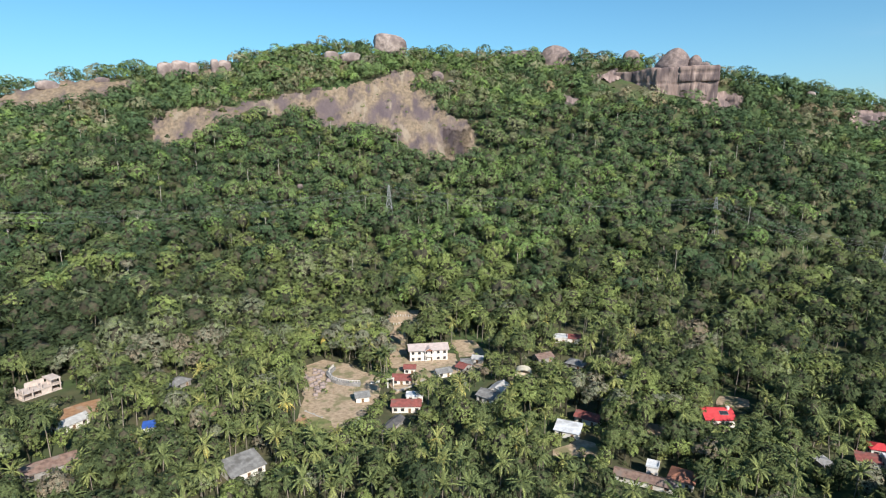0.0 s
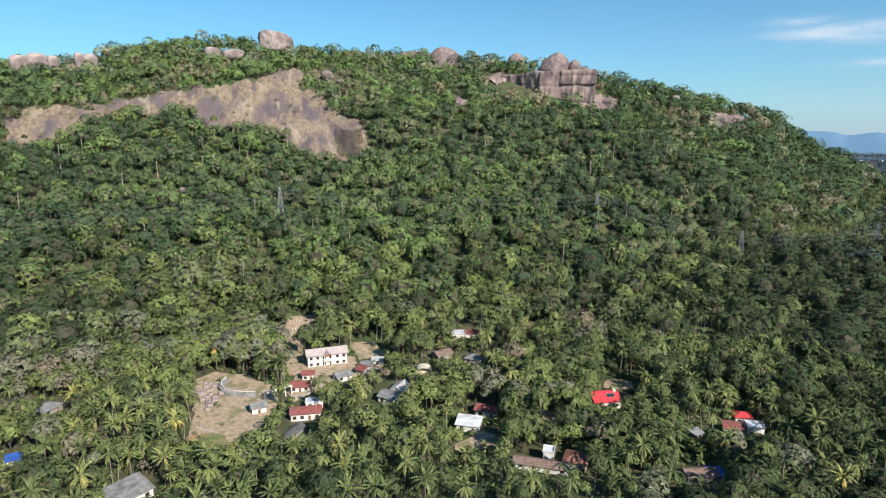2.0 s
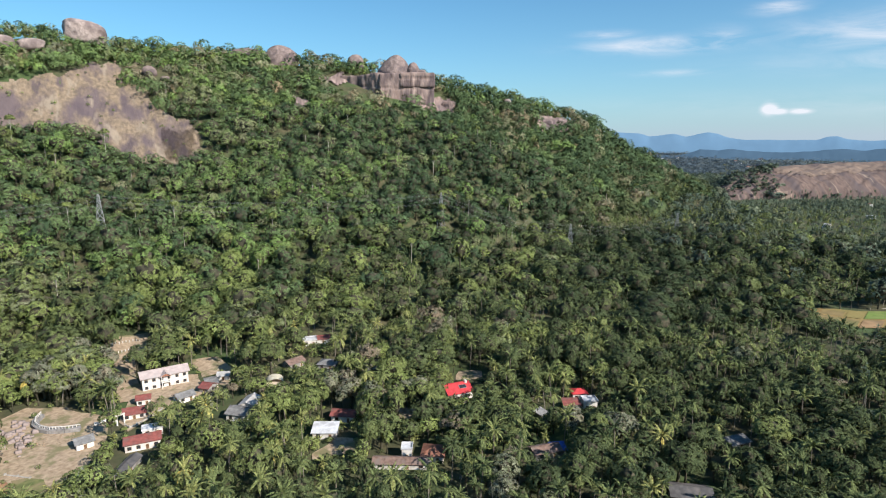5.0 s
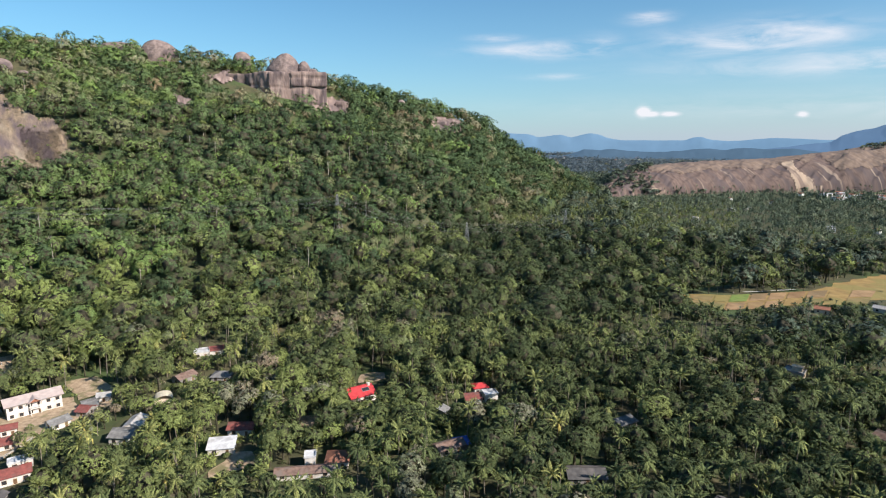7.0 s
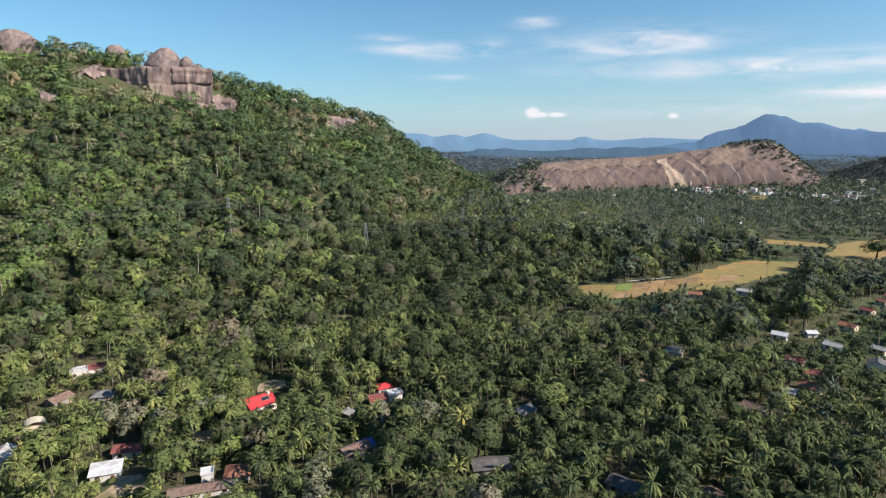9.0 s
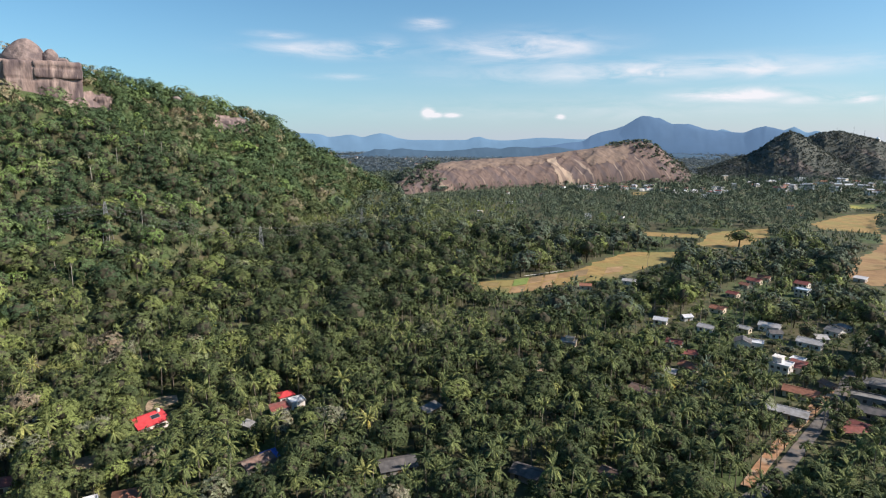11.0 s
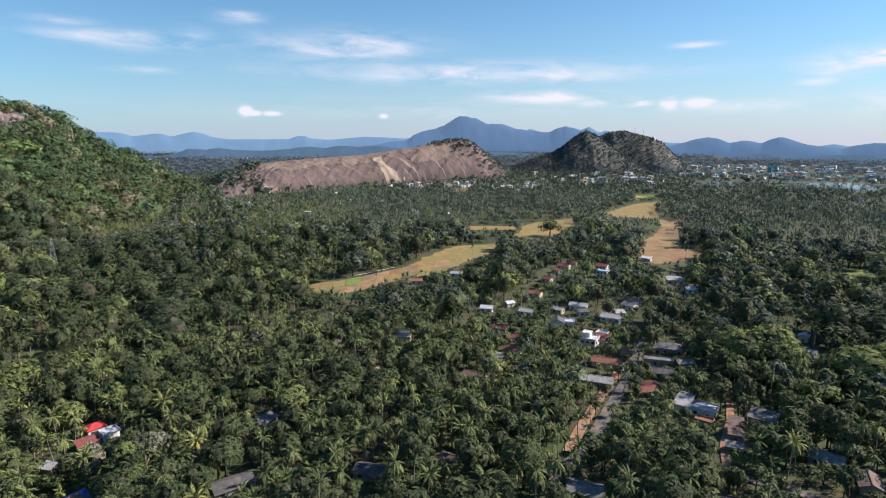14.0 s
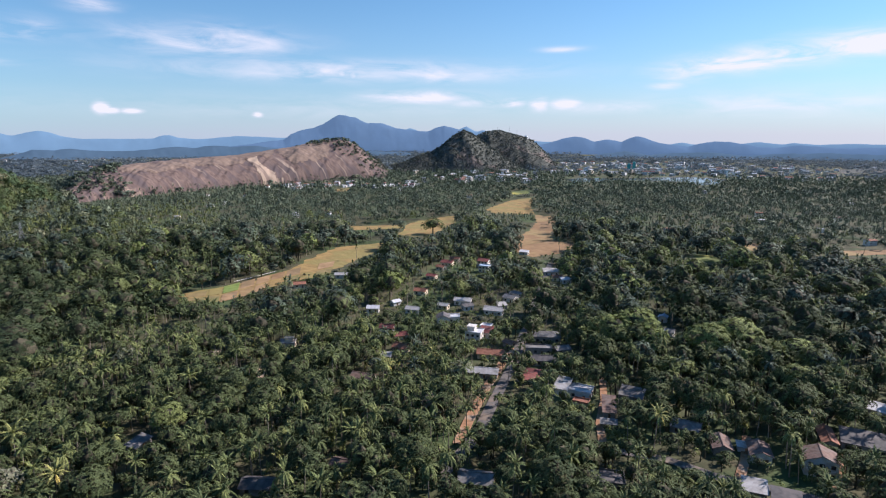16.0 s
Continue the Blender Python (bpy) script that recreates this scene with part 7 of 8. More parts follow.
def room(b, r, height, spread):
    """Keeps places out of clearings and rock; gives the factor that keeps trees before an open spot below the camera's
    line of sight.
    """
    z = ground_z(b, r)
    ok = np.ones(len(b), bool)
    for plan in CLEARED:
        bs, rs = [p[0] for p in plan], [p[1] for p in plan]
        near = (b > min(bs) - 1) & (b < max(bs) + 1) & (r > min(rs) - 4) & (r < max(rs) + 4)
        if near.any():
            i = np.nonzero(near)[0]
            ok[i[inside(b[i], r[i], plan)]] = False
    up = np.degrees(np.arctan((z - EYE) / r))
    for poly in ROCKY:
        ok &= ~(inside(b, up, poly) & (r > 500))
    scale = np.ones(len(b))
    for b0, b1, r0 in OPEN_VIEW:
        i = np.nonzero((b > b0 - np.degrees(spread / r)) & (b < b1 + np.degrees(spread / r)) & (r < r0 + 1) & (r > r0 * 0.7))[0]
        if len(i):
            mid = (b0 + b1) / 2
            line = (float(ground_z(mid, r0)) - EYE) / r0
            free = EYE + line * r[i] - z[i]
            scale[i] = np.minimum(scale[i], np.clip(free, 0, None) / height[i])
    for keys, rs in FRONTS:
        i = np.nonzero((b > keys[0]) & (b < keys[-1]))[0]
        r0 = np.interp(b[i], keys, rs)
        j = (r[i] < r0) & (r[i] > r0 * 0.6)
        i, r0 = i[j], r0[j]
        if len(i):
            free = EYE + (ground_z(b[i], r0) - EYE) / r0 * r[i] - z[i]
            scale[i] = np.minimum(scale[i], np.clip(free + 1.0, 0, None) / height[i])
    ok &= scale > 0.14
    return ok, np.minimum(1.0, scale)


def stamp(kinds, which, b, r, z, turn, wide, tall, tint, upland=None):
    """All trees of one stand as arrays."""
    Vs, Fs, Ts, Ss, Ns, n = [], [], [], [], [], 0
    for k, kind in enumerate(kinds):
        v, f, t, s, nv = template(*kind)
        i = np.nonzero(which == k)[0]
        if not len(i):
            continue
        c, sn = np.cos(turn[i])[:, None], np.sin(turn[i])[:, None]
        x, y = v[:, 0] * wide[i, None], v[:, 1] * wide[i, None]
        px, py = r[i] * np.sin(np.radians(b[i])), r[i] * np.cos(np.radians(b[i]))
        P = np.stack([x * c - y * sn + px[:, None], x * sn + y * c + py[:, None], v[:, 2] * tall[i, None] + z[i, None]], -1)
        Vs.append(P.reshape(-1, 3))
        Ns.append(np.stack([nv[:, 0] * c - nv[:, 1] * sn, nv[:, 0] * sn + nv[:, 1] * c, nv[:, 2] + 0 * c], -1).reshape(-1, 3))
        Fs.append((f[None] + (np.arange(len(i)) * len(v))[:, None, None]).reshape(-1, 3) + n)
        Ts.append((t[None] + tint[i, None]).ravel())
        slots = np.tile(s, (len(i), 1))
        if upland is not None:
            slots = np.where(slots == 0, upland[i, None], slots)
        Ss.append(slots.ravel())
        n += len(i) * len(v)
    return np.concatenate(Vs), np.concatenate(Fs), np.concatenate(Ts), np.concatenate(Ss), np.concatenate(Ns)


def tint_with_shade(b, r, g):
    """Tint of broad-leaved trees: mostly mid and dark greens, stands of grey-brown and of bright ones; whole sectors
    are made darker or lighter, which paints in shade and light.
    """
    x, y = r * np.sin(np.radians(b)), r * np.cos(np.radians(b))
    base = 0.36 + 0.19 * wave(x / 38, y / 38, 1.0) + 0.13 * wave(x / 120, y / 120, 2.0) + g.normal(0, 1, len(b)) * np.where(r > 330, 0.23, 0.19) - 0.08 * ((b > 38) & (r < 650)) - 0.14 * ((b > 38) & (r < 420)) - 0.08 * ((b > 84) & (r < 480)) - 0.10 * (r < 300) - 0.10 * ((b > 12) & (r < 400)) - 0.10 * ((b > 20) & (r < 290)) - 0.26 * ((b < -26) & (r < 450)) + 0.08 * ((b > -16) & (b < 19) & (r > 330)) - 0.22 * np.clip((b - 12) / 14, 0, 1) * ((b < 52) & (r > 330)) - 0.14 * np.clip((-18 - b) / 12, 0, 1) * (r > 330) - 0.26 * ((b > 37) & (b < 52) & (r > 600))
    grey = (wave(x / 27, y / 27, 6.0) + g.normal(0, 0.40, len(b)) + 0.40 * ((b < -4) & (r > 270) & (r < 450)) - 0.5 * ((b > 40) & (r < 700)) + 0.14 * ((b < 40) & (r > 400))) > 0.80
    base = np.where(grey, g.uniform(0.74, 0.89, len(b)), np.clip(base, 0.0, 0.74))
    dry = g.uniform(0, 1, len(b)) < 0.012
    return np.where(dry, g.uniform(0.86, 0.93, len(b)), base)


def palm_share(b, r):
    z = ground_z(b, r)
    x, y = r * np.sin(np.radians(b)), r * np.cos(np.radians(b))
    low = np.clip(1 - z / np.where(b < 46, 34.0, 55.0), 0, 1)
    return low * np.clip(0.35 + 0.34 * wave(x / 48, y / 48, 9.0) + 0.25 * (r > 700) + 0.14 * ((b > 50) & (r > 330)), 0.05, 0.85) * np.where((b < -8) & (r > 265), 0.5, 1.0)


STANDS = (("near", 6.1, -48, 131, 163, 345, 1.0), ("middle", 10.0, -47, 131, 345, 740, 1.80), ("far", 8.7, -47, 131, 740, 1220, 1.62), ("outer", 10.0, 40, 131, 1220, 1900, 1.55), ("last", 20.0, 36, 131, 1900, 3200, 2.9), ("rim", 30.0, 34, 131, 3200, 4500, 4.4), ("hill", 6.6, 76.6, 94.6, 1860, 2500, 1.3))
KINDS = {"near": (BROAD_N, PALM_N), "middle": (BROAD_M, PALM_M), "far": (BROAD_F, PALM_F), "outer": (BROAD_X, PALM_X), "last": (BROAD_X, PALM_X), "rim": (BROAD_X, PALM_X), "hill": (BROAD_X, PALM_X)}


def relief_height(b, r):
    """Height of the far ridge and twin hill above the plain."""
    z = np.zeros(len(b))
    for V in (RIDGE, CONE, CONE_BACK):
        vb, vr = bearing_of(V[..., 0], V[..., 1])
        b0, b1 = vb[0, 0], vb[-1, 0]
        i = np.nonzero((b > b0) & (b < b1))[0]
        u = (b[i] - b0) / (b1 - b0) * (V.shape[0] - 1)
        ui = np.clip(u.astype(int), 0, V.shape[0] - 2)
        w = (r[i] - vr[ui, 0]) / (vr[ui, -1] - vr[ui, 0]) * (V.shape[1] - 1)
        on = (w > 0) & (w < V.shape[1] - 1)
        wi = np.clip(w.astype(int), 0, V.shape[1] - 2)
        fu, fw = np.clip(u - ui, 0, 1), np.clip(w - wi, 0, 1)
        zz = (V[ui, wi, 2] * (1 - fu) + V[ui + 1, wi, 2] * fu) * (1 - fw) + (V[ui, wi + 1, 2] * (1 - fu) + V[ui + 1, wi + 1, 2] * fu) * fw
        z[i] = np.where(on, np.maximum(zz, z[i]), z[i])
    return z


g = np.random.default_rng(77)
things = {"broad": [], "palm": []}
for stand, gap, b0, b1, r0, r1, big_by in STANDS:
    b, r = scatter(int(gap * 100), gap, b0, b1, r0, r1)
    top = knots(b, TOP)
    keep = (r < np.where(b < 49.5, top + 26, 1e9)) | (r > np.where(b > 45.5, 1300, 1850))
    b, r = b[keep], r[keep]
    n = len(b)
    z = ground_z(b, r)
    if r1 > 1220:
        b, r = b + g.uniform(-0.22, 0.22, n), r + g.uniform(-14, 14, n)
    extra = relief_height(b, r) if r1 > 1220 else np.zeros(n)
    ridge_rock = (extra > 3) & (b > 50.6) & (b < 77.5) & (r < 2100)
    rug = wave(b * 1.9, extra / 17, 21.0) + 0.7 * wave(b * 4.7, extra / 8, 22.0)
    brow = extra / np.maximum(EYE + r * np.tan(np.radians(np.interp(b, (50, 56.9, 65, 70, 73.3, 75.6), (-4.3, -2.26, -1.6, -0.8, -0.45, -1.65)))), 5)
    wooded = ridge_rock & (((b < 54.6 + 0.8 * rug)) | ((b > 70.2) & (brow > 0.93)) | ((b > 72.6) & (brow > 0.70 + 0.12 * rug)) | (b > 75.2 + 0.5 * rug) | ((brow > 0.55) & (rug > 0.75) & (g.uniform(0, 1, n) < 0.6)))
    keep = ((stand != "rim") | (r < 3290) | (b < 50) | ((b > 66) & (b < 96))) & (~ridge_rock | wooded) & ~((b > 91) & (b < 119) & (r > 1745) & (r < 2650) & (g.uniform(0, 1, n) < 0.5)) & ((stand == "hill") == ((extra > 3) & (b > 76.7) & (b < 94.5) & (r > 1860) & (r < 2500)))
    b, r, z, n = b[keep], r[keep], (z + extra)[keep], int(keep.sum())
    is_palm = g.uniform(0, 1, n) < palm_share(b, r)
    tx, ty = r * np.sin(np.radians(b)), r * np.cos(np.radians(b))
    gap_here = (wave(tx / 11, ty / 11, 14.0) > 0.62) & (r < 560)
    is_palm &= extra[keep] < 2
    flat_by = {"outer": 1.45, "last": 3.6, "rim": 7.0}.get(stand, 1.0)
    size = np.where(is_palm, g.uniform(0.72, 1.12, n), np.clip(g.lognormal(-0.08, 0.30 if stand == "near" else 0.42, n) * (1 + 0.25 * wave(b * r / 1900, r / 33, 3.0)), 0.42, 1.4)) * np.where(is_palm, 1, big_by)
    hill = np.clip(z / 60, 0, 1)
    size = size * np.where(is_palm, 1, 1 - 0.12 * hill)
    old = (g.uniform(0, 1, n) < 0.13) & ~is_palm & (size > 0.75)
    size = np.where(old, np.clip(size, 0.8, 1.15 * big_by), size)
    size = np.where(extra[keep] > 3, size * np.where(b < 55.5, 0.64, np.where(b > 77, 0.42, np.where(b > 70, 0.6, 0.38))), size)
    size = np.where(gap_here & ~is_palm, np.clip(size * 0.5, 0.35, 0.6), size)
    if stand in ("far", "outer"):
        size = np.where((z < 9) & ~is_palm & (b > 55), size * 0.78, size)
    if stand == "far":          # crowns close over the spur and sink to the ground along the crest
        size = np.where((z > 9) & (b < 52) & ~is_palm, size * 1.28, size)
        z = z - np.where((z > 9) & (b < 52), 1.6 * size, 0)
    old &= ~gap_here
    height = np.where(old, 16.5, 12.6)
    height = np.where(is_palm, 17.0, height) * size / flat_by
    ok, low = room(b, r, height, np.where(is_palm, 3.2, np.where(old, 5.5, 3.4)) * size)
    b, r, z, is_palm, size, low, old = b[ok], r[ok], z[ok], is_palm[ok], size[ok], low[ok], old[ok]
    turn = g.uniform(0, 6.28, len(b))
    for palm in (False, True):
        kinds = KINDS[stand][int(palm)]
        m = (is_palm == palm)
        if palm:
            m &= low > 0.35
        bb, rr, zz, sz, lw, tn = b[m], r[m], z[m], size[m], low[m], turn[m]
        tint = np.clip(0.40 + 0.14 * g.normal(0, 1, len(bb)), 0.05, 0.8) if palm else tint_with_shade(bb, rr, g)
        if palm:
            gold = g.uniform(0, 1, len(bb)) < 0.02
            # palms of some sectors get darker fronds, again shade put into the tint
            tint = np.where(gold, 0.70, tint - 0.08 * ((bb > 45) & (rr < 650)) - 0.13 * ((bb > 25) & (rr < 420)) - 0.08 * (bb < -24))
            wide = np.where(lw < 1, sz * np.sqrt(lw), sz) * (1 if stand in ("near", "middle") else big_by)
            tall = sz * lw * g.uniform(0.85, 1.2, len(bb)) / (1.0 if palm else flat_by)
        else:
            wide = sz * np.sqrt(lw) * g.uniform(0.88, 1.15, len(bb))
            tall = sz * lw * g.uniform(0.85, 1.2, len(bb)) / flat_by * {"middle": 0.78, "far": 0.85}.get(stand, 1.0)
        which = g.integers(0, 6, len(bb)) if palm else np.where(old[m], g.integers(8, 13, len(bb)), g.integers(0, 8, len(bb)))
        if stand == "near":
            order = np.argsort(rr)
            first, rest = order[:300], order[300:]
            things["palm" if palm else "broad"] = [(int(which[i]), float(bb[i]), float(rr[i]), float(zz[i]), float(tn[i]), float(wide[i]), float(tall[i]), float(tint[i])) for i in first]
        else:
            rest = np.arange(len(bb))
        if not len(rest):
            continue
        chance = g.uniform(0, 1, len(bb))
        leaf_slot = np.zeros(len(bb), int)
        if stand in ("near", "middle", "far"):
            # the higher on the hill, the more trees take the haze-lightened greens
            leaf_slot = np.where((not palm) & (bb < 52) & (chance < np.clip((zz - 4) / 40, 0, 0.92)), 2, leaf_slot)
            # farther trees on the plain more often take the haze-tinted leaf colour
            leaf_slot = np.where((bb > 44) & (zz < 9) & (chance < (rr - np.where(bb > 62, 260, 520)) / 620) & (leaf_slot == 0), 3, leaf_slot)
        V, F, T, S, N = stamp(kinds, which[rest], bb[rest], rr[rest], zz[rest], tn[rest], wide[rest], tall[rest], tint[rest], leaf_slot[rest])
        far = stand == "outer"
        mats = [(SCRUB_LEAF if stand == "hill" else HAZE_LEAF if stand in ("last", "rim") else FAR_LEAF if far else FROND if palm else LEAF), PALM_BARK if palm else BARK_AND_CORE, HILL_LEAF, FAR_LEAF]
        nm = "palm_grove" if palm else "forest"
        tagged(new(nm, shape(nm, V, F, mats, S, T, normals=N)),
               {"near": "tall coconut palms crowding the valley floor" if palm else "dense mixed evergreen trees around the village", "middle": "coconut palms mixed through the lower slope" if palm else "dense green forest covering the hillside",
                "far": "wide coconut plantation across the plain" if palm else "forest on the upper slopes and plain", "outer": "distant coconut groves on the plain" if palm else "distant tree cover on the plain",
                "last": "hazy far groves before the hills" if palm else "hazy far woods before the hills",
                "hill": "dark scrub forest on the twin hill", "rim": "faint palm groves at the edge of the plain" if palm else "faint woods at the edge of the plain"}[stand], "palms" if palm else "forest", kind="stuff")

# bushes and saplings between the trees and in the clearings
b, r = scatter(431, 8.4, -48, 131, 150, 360)
z = ground_z(b, r)
size = g.uniform(0.16, 0.42, len(b))
ok, low = room(b, r, size * 12.6, size * 3)
vb_, vr_ = scatter(537, 6.4, 74, 98, 330, 470)
vsize = g.uniform(0.16, 0.36, len(vb_))
vok = np.ones(len(vb_), bool)
for plan in CLEARED:
    vok &= ~inside(vb_, vr_, plan)
soft = np.zeros(len(b), bool)
for plan in SOFT:
    soft |= inside(b, r, plan)
for plan in CLEARED:
    if plan not in SOFT:
        soft &= ~inside(b, r, plan)
ok |= soft & (wave(r * np.sin(np.radians(b)) / 6, r * np.cos(np.radians(b)) / 6, 4.0) > 0.35) & (g.uniform(0, 1, len(b)) < 0.6)
b, r, z, size = np.append(b[ok], vb_[vok]), np.append(r[ok], vr_[vok]), np.append(z[ok], ground_z(vb_[vok], vr_[vok])), np.append(size[ok], vsize[vok])
sb_, sr_ = scatter(977, 13.0, -38, 4, 640, 880)
hs_ = np.degrees(np.arctan((ground_z(sb_, sr_) - EYE) / sr_))
on_rock = np.zeros(len(sb_), bool)
for poly in ROCKY[:3]:
    on_rock |= inside(sb_, hs_, poly)
on_rock &= g.uniform(0, 1, len(sb_)) < 0.32
b, r, z = np.append(b, sb_[on_rock]), np.append(r, sr_[on_rock]), np.append(z, ground_z(sb_[on_rock], sr_[on_rock]) + 1.2)
size = np.append(size, g.uniform(0.16, 0.62, int(on_rock.sum())))
cb_, cr_ = scatter(2201, 6.5, -46, 45, 500, 1100)       # low growth along the crest of the hill
ct_ = knots(cb_, TOP)
cu_ = np.degrees(np.arctan((ground_z(cb_, cr_) - EYE) / cr_))
crest = (cr_ > ct_ - 22) & (cr_ < ct_ + 12) & ~np.any([inside(cb_, cu_, poly) for poly in ROCKY], axis=0)
b, r, z = np.append(b, cb_[crest]), np.append(r, cr_[crest]), np.append(z, ground_z(cb_[crest], cr_[crest]) - 2.0)
size = np.append(size, g.uniform(0.45, 0.75, int(crest.sum())))
V, F, T, S, N = stamp(BROAD_F, g.integers(0, 8, len(b)), b, r, z, g.uniform(0, 6.28, len(b)), size * 1.25, size * 0.9, np.clip(0.5 + g.normal(0, 0.15, len(b)), 0.1, 0.9))
tagged(new("undergrowth", shape("undergrowth", V, F, [LEAF, BARK_AND_CORE], S, T, normals=N)), "green bushes and saplings under the trees", "bushes", kind="stuff")

# banana clumps round the houses and in the clearings
BANANA = []
for k in range(4):
    gb = np.random.default_rng(1500 + k)
    pieces = []
    for stem in range(3):
        v, f, t_, n_ = fronds(gb, 7, 2.7, 0.95, 2, 2.4 + 0.5 * stem)
        pieces.append((v + (gb.uniform(-1.2, 1.2), gb.uniform(-1.2, 1.2), 0), f))
    v, f = merge(pieces)
    BANANA.append(((v, f, gb.normal(0, 0.06, len(f)), face_normals(v, f)), tube([(0, 0, -0.5), (0, 0, 2.4)], [0.2, 0.14], 4)))
b, r = scatter(1333, 9.5, -44, 126, 175, 345)
near_home = np.zeros(len(b), bool)
px_, py_ = r * np.sin(np.radians(b)), r * np.cos(np.radians(b))
for home in HOMES.values():
    hx, hy = home.matrix_world.translation.x, home.matrix_world.translation.y
    near_home |= np.hypot(px_ - hx, py_ - hy) < 26
ok, low = room(b, r, np.full(len(b), 5.0), np.full(len(b), 2.0))
ok &= near_home & (low > 0.8) & (g.uniform(0, 1, len(b)) < 0.4)
b, r = b[ok], r[ok]
sz = g.uniform(0.8, 1.3, len(b))
V, F, T, S, N = stamp(BANANA, g.integers(0, 4, len(b)), b, r, ground_z(b, r), g.uniform(0, 6.28, len(b)), sz, sz, g.uniform(0.5, 0.68, len(b)))
tagged(new("banana_clumps", shape("banana_clumps", V, F, [FROND, PALM_BARK], S, T, normals=N)), "bright green banana clumps beside the houses", "banana plants", kind="stuff")

# the nearest trees, each a thing of its own
for kind, kinds, label, cat, leaf_mat, bark, grp in (("broad", BROAD_N, "leafy green broad-leaved tree with rounded crown", "tree", LEAF, BARK_AND_CORE, "nearest broad-leaved trees"),
                                                  ("palm", PALM_N, "slender coconut palm with arching fronds", "palm tree", FROND, PALM_BARK, "nearest coconut palms")):
    pool = {}
    for k, b, r, z, turn, wide, tall, tint in things[kind]:
        shade = min(int(np.clip(tint, 0, 0.999) * 6), 5)
        if (k, shade) not in pool:
            (cv, cf, ct, cn), (tv, tf) = kinds[k]
            pool[k, shade] = (shape("crown", cv, cf, leaf_mat, None, ct + (shade + 0.5) / 6, normals=cn), pool[k, -1][1] if (k, -1) in pool else shape("trunk", tv, tf, bark, smooth=True))
            pool[k, -1] = pool[k, shade]
        crown_me, trunk_me = pool[k, shade]
        root = new("coconut_palm" if kind == "palm" else "broadleaf_tree")
        root.matrix_world = Matrix.Translation((r * math.sin(radians(b)), r * math.cos(radians(b)), z)) @ Matrix.Rotation(turn, 4, "Z") @ Matrix.Diagonal((wide, wide, tall, 1))
        tagged(root, label if tint < 0.78 else ("yellowing coconut palm with arching fronds" if kind == "palm" else "grey-brown half bare broad-leaved tree"), cat, grp)
        for nm, me in (("crown", crown_me), ("trunk", trunk_me)):
            ob = new(nm, me)
            ob.parent = root

# spreading old trees round the village
OLD = ((-10.2, -20.4, 1.35, 0.79), (-8.3, -19.9, 1.45, 0.77), (-7.0, -21.0, 1.25, 0.60), (-9.2, -21.3, 1.15, 0.80), (-12.2, -19.9, 1.3, 0.78), (-6.3, -20.2, 1.1, 0.52), (-13.6, -20.6, 1.1, 0.80), (-11.2, -18.8, 1.2, 0.6),
       (100.0, -20.0, 1.7, 0.64), (101.8, -19.6, 1.9, 0.66), (103.2, -20.4, 1.5, 0.60), (108.4, -20.0, 1.8, 0.62), (110.4, -19.2, 1.8, 0.6), (112.0, -20.6, 1.2, 0.45), (105.8, -22.4, 1.2, 0.4), (84.6, -24.6, 1.2, 0.78), (108.6, -25.8, 0.8, 0.70),
       (97.4, -17.9, 1.2, 0.45), (115.6, -21.6, 1.3, 0.48), (46.0, -24.4, 1.2, 0.40), (56.0, -26.4, 1.2, 0.42), (29.2, -26.6, 1.1, 0.40), (-24.0, -26.5, 1.1, 0.68), (-31.6, -20.2, 1.1, 0.78), (-17.5, -24.5, 1.1, 0.80), (-6.7, -26.6, 0.5, 0.64), (-18.9, -28.0, 0.72, 0.66), (-14.6, -28.7, 0.6, 0.66), (-9.6, -28.4, 0.62, 0.64), (-16.4, -22.6, 1.05, 0.80), (-15.8, -20.0, 1.2, 0.78), (-2.2, -25.4, 0.45, 0.5), (1.6, -24.3, 0.6, 0.4), (6.6, -23.6, 0.7, 0.5))
old_pool = {}
for k, (b, h, s_, tint) in enumerate(OLD):
    kk, shade = 8 + k % 5, round(tint, 1)
    if (kk, shade) not in old_pool:
        (cv, cf, ct, cn), (tv, tf) = BROAD_N[kk]
        old_pool[kk, shade] = (shape("crown", cv, cf, LEAF, None, ct + shade, normals=cn), shape("trunk", tv, tf, BARK_AND_CORE, smooth=True))
    root = new("spreading_tree")
    root.matrix_world = Matrix.Translation(at(b, spot(b, h))) @ Matrix.Rotation(k * 2.1, 4, "Z") @ Matrix.Diagonal((s_ * 1.1, s_ * 1.1, s_ * 0.85, 1))
    tagged(root, "large spreading tree with olive crown" if tint > 0.7 else "large spreading tree with green domed crown", "tree", "old spreading trees")
    for nm, me in zip(("crown", "trunk"), old_pool[kk, shade]):
        new(nm, me).parent = root

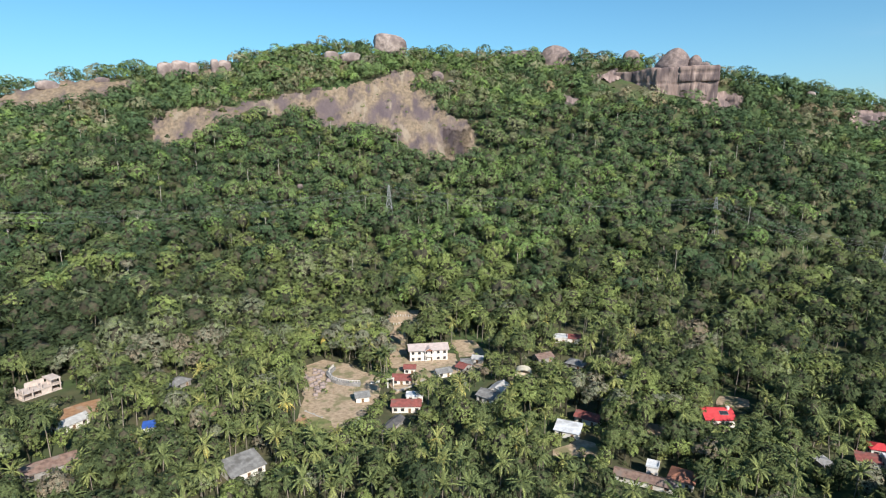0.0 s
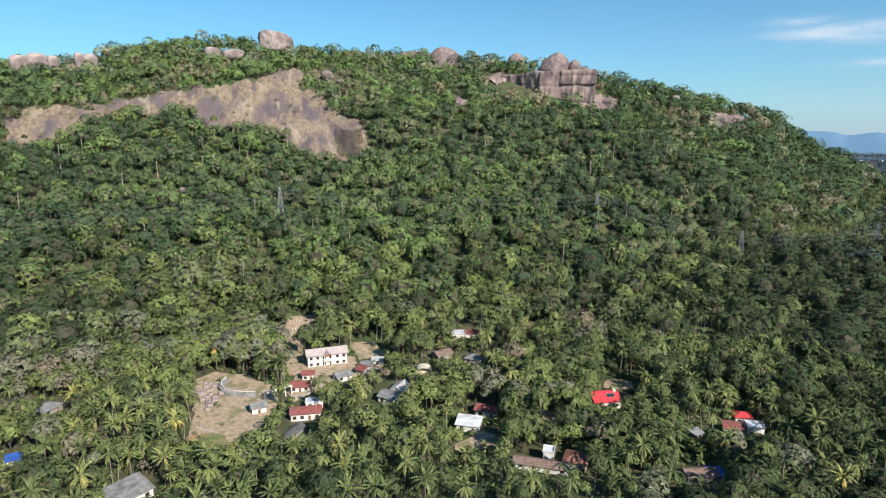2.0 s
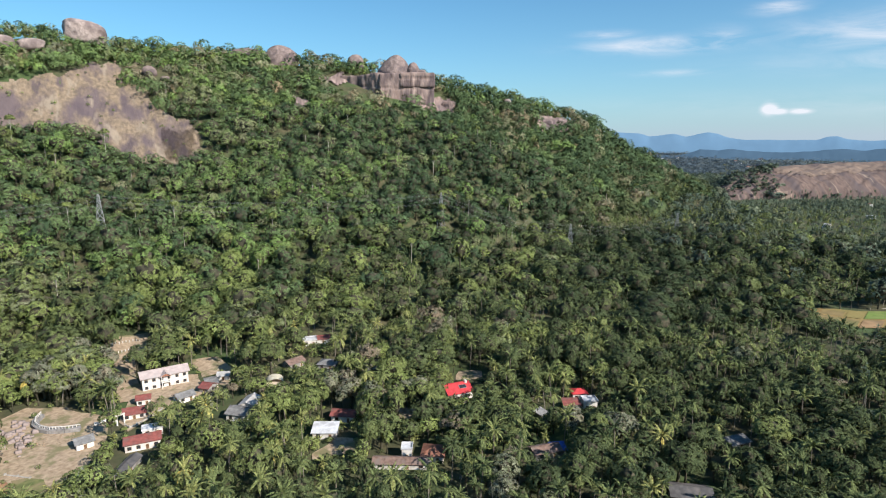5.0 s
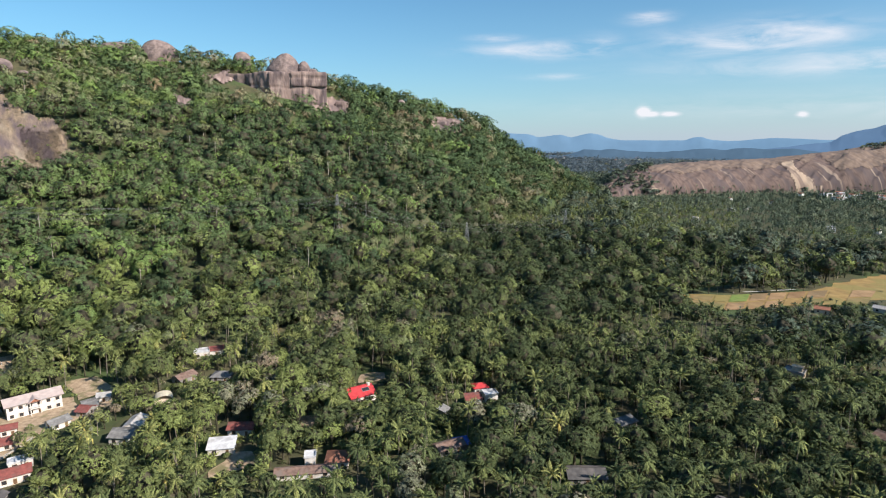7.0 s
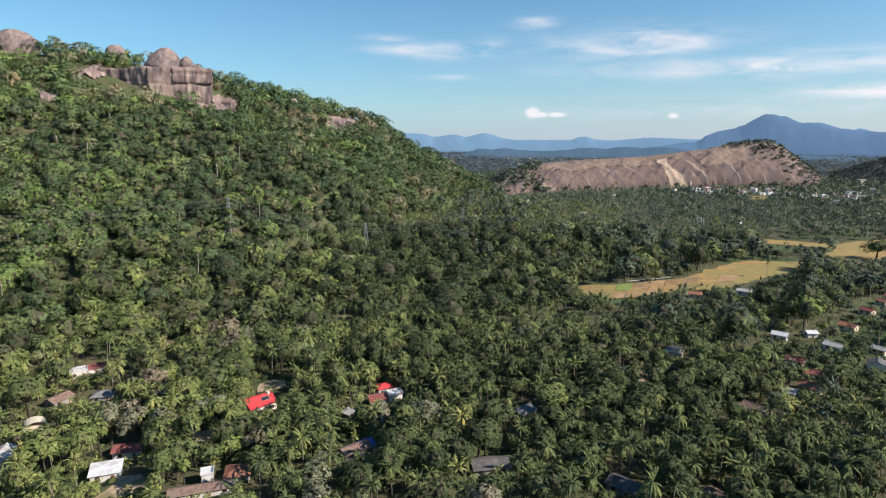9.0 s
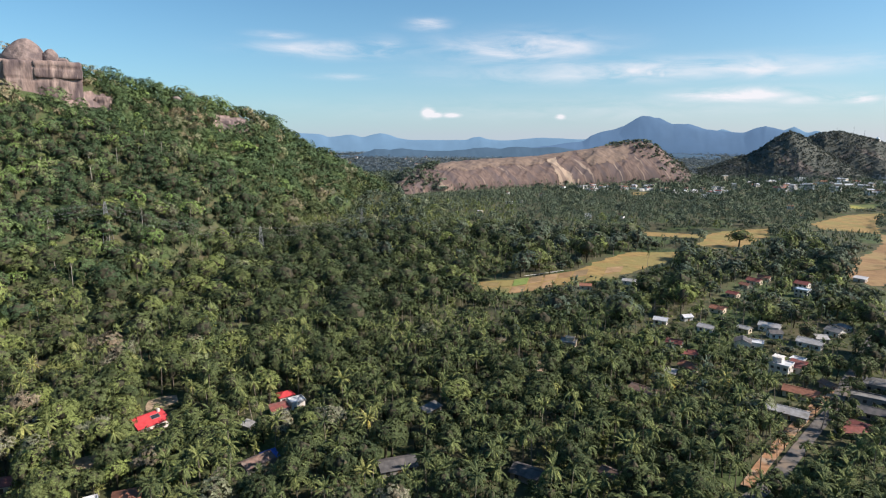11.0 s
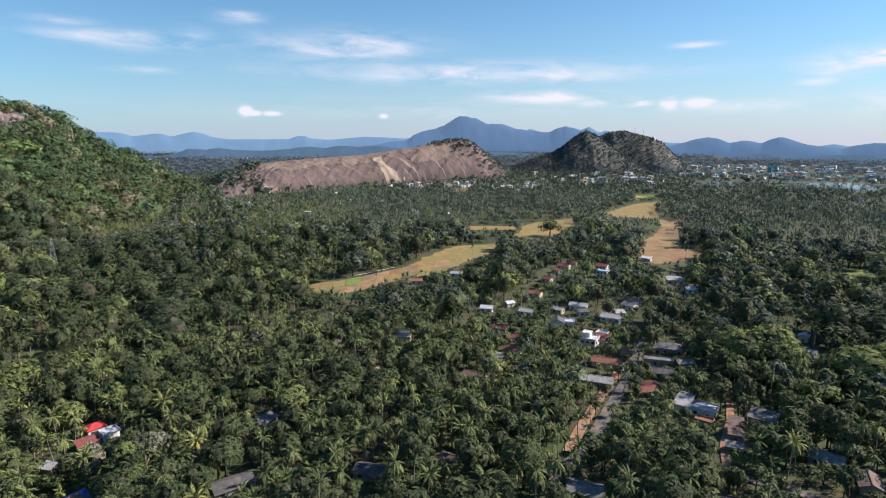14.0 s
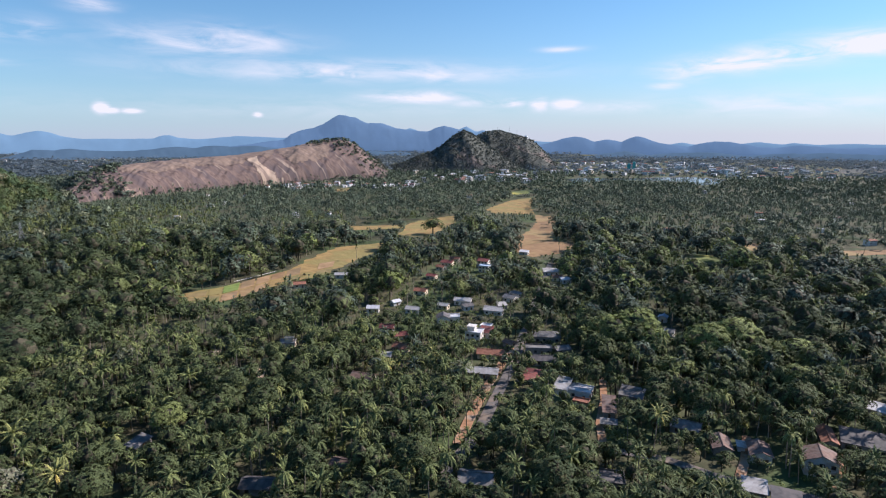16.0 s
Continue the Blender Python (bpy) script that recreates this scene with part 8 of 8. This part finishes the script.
# tall pale-stemmed trees standing above the hill forest
EMERGENT = [(27.6, -8.3, 1.05, 0.80), (34.9, -7.3, 0.8, 0.80), (0.3, -4.0, 0.75, 0.88), (4.6, -4.2, 0.8, 0.90), (-20.0, -11.2, 0.9, 0.3), (-16.9, -9.6, 0.85, 0.65), (-27.6, -9.0, 0.95, 0.86),
            (-33.8, -4.3, 0.8, 0.3), (-28.8, -13.6, 0.9, 0.88), (31.9, -9.7, 0.7, 0.85), (12.8, -3.6, 0.7, 0.9), (38.5, -8.6, 0.8, 0.8), (6.8, -4.0, 0.6, 0.2), (24.2, -2.9, 0.7, 0.85)]
for k in range(46):
    EMERGENT.append((g.uniform(-40, 42), g.uniform(-11, 1.0), g.uniform(0.5, 0.8), g.choice([0.2, 0.4, 0.55, 0.8, 0.88])))
umb_pool = {}
for k, (b, h, s, tint) in enumerate(EMERGENT):
    r = spot(b, h)
    up = np.array([h])
    if any(inside(np.array([b]), up, poly)[0] for poly in ROCKY):
        continue
    kk, shade = k % len(UMB), round(tint, 1)
    if (kk, shade) not in umb_pool:
        (cv, cf, ct, cn), (tv, tf) = UMB[kk]
        umb_pool[kk, shade] = (shape("crown", cv, cf, LEAF, None, ct + shade, normals=cn), shape("trunk", tv, tf, PALE_BARK, smooth=True))
    root = new("emergent_tree")
    root.matrix_world = Matrix.Translation(at(b, r)) @ Matrix.Rotation(k * 1.7, 4, "Z") @ Matrix.Diagonal((s * 1.65, s * 1.65, s * 1.2, 1))
    tagged(root, "tall pale stemmed tree with flat crown", "tree", "tall trees on the hillside")
    for nm, me in zip(("crown", "trunk"), umb_pool[kk, shade]):
        ob = new(nm, me)
        ob.parent = root

# more tall trees over the whole hillside, past counting
b, r = scatter(1919, 42.0, -46, 49, 400, 900)
z = ground_z(b, r)
ok, low = room(b, r, np.full(len(b), 24.0), np.full(len(b), 5.0))
ok &= (z > 14) & (low > 0.9) & ~((b > 13.5) & (b < 27.5) & (r > 690)) & (r < knots(b, TOP) - 110) & (g.uniform(0, 1, len(b)) < 0.75)
b, r, z = b[ok], r[ok], z[ok]
sz = g.uniform(0.74, 1.2, len(b))
V, F, T, S, N = stamp(UMB, g.integers(0, 5, len(b)), b, r, z, g.uniform(0, 6.28, len(b)), sz * 1.15, sz, np.where(g.uniform(0, 1, len(b)) < 0.45, g.uniform(0.76, 0.90, len(b)), g.uniform(0.05, 0.6, len(b))))
tagged(new("tall_trees", shape("tall_trees", V, F, [LEAF, PALE_BARK], S, T, normals=N)), "tall pale stemmed trees rising through the forest", "forest", kind="stuff")
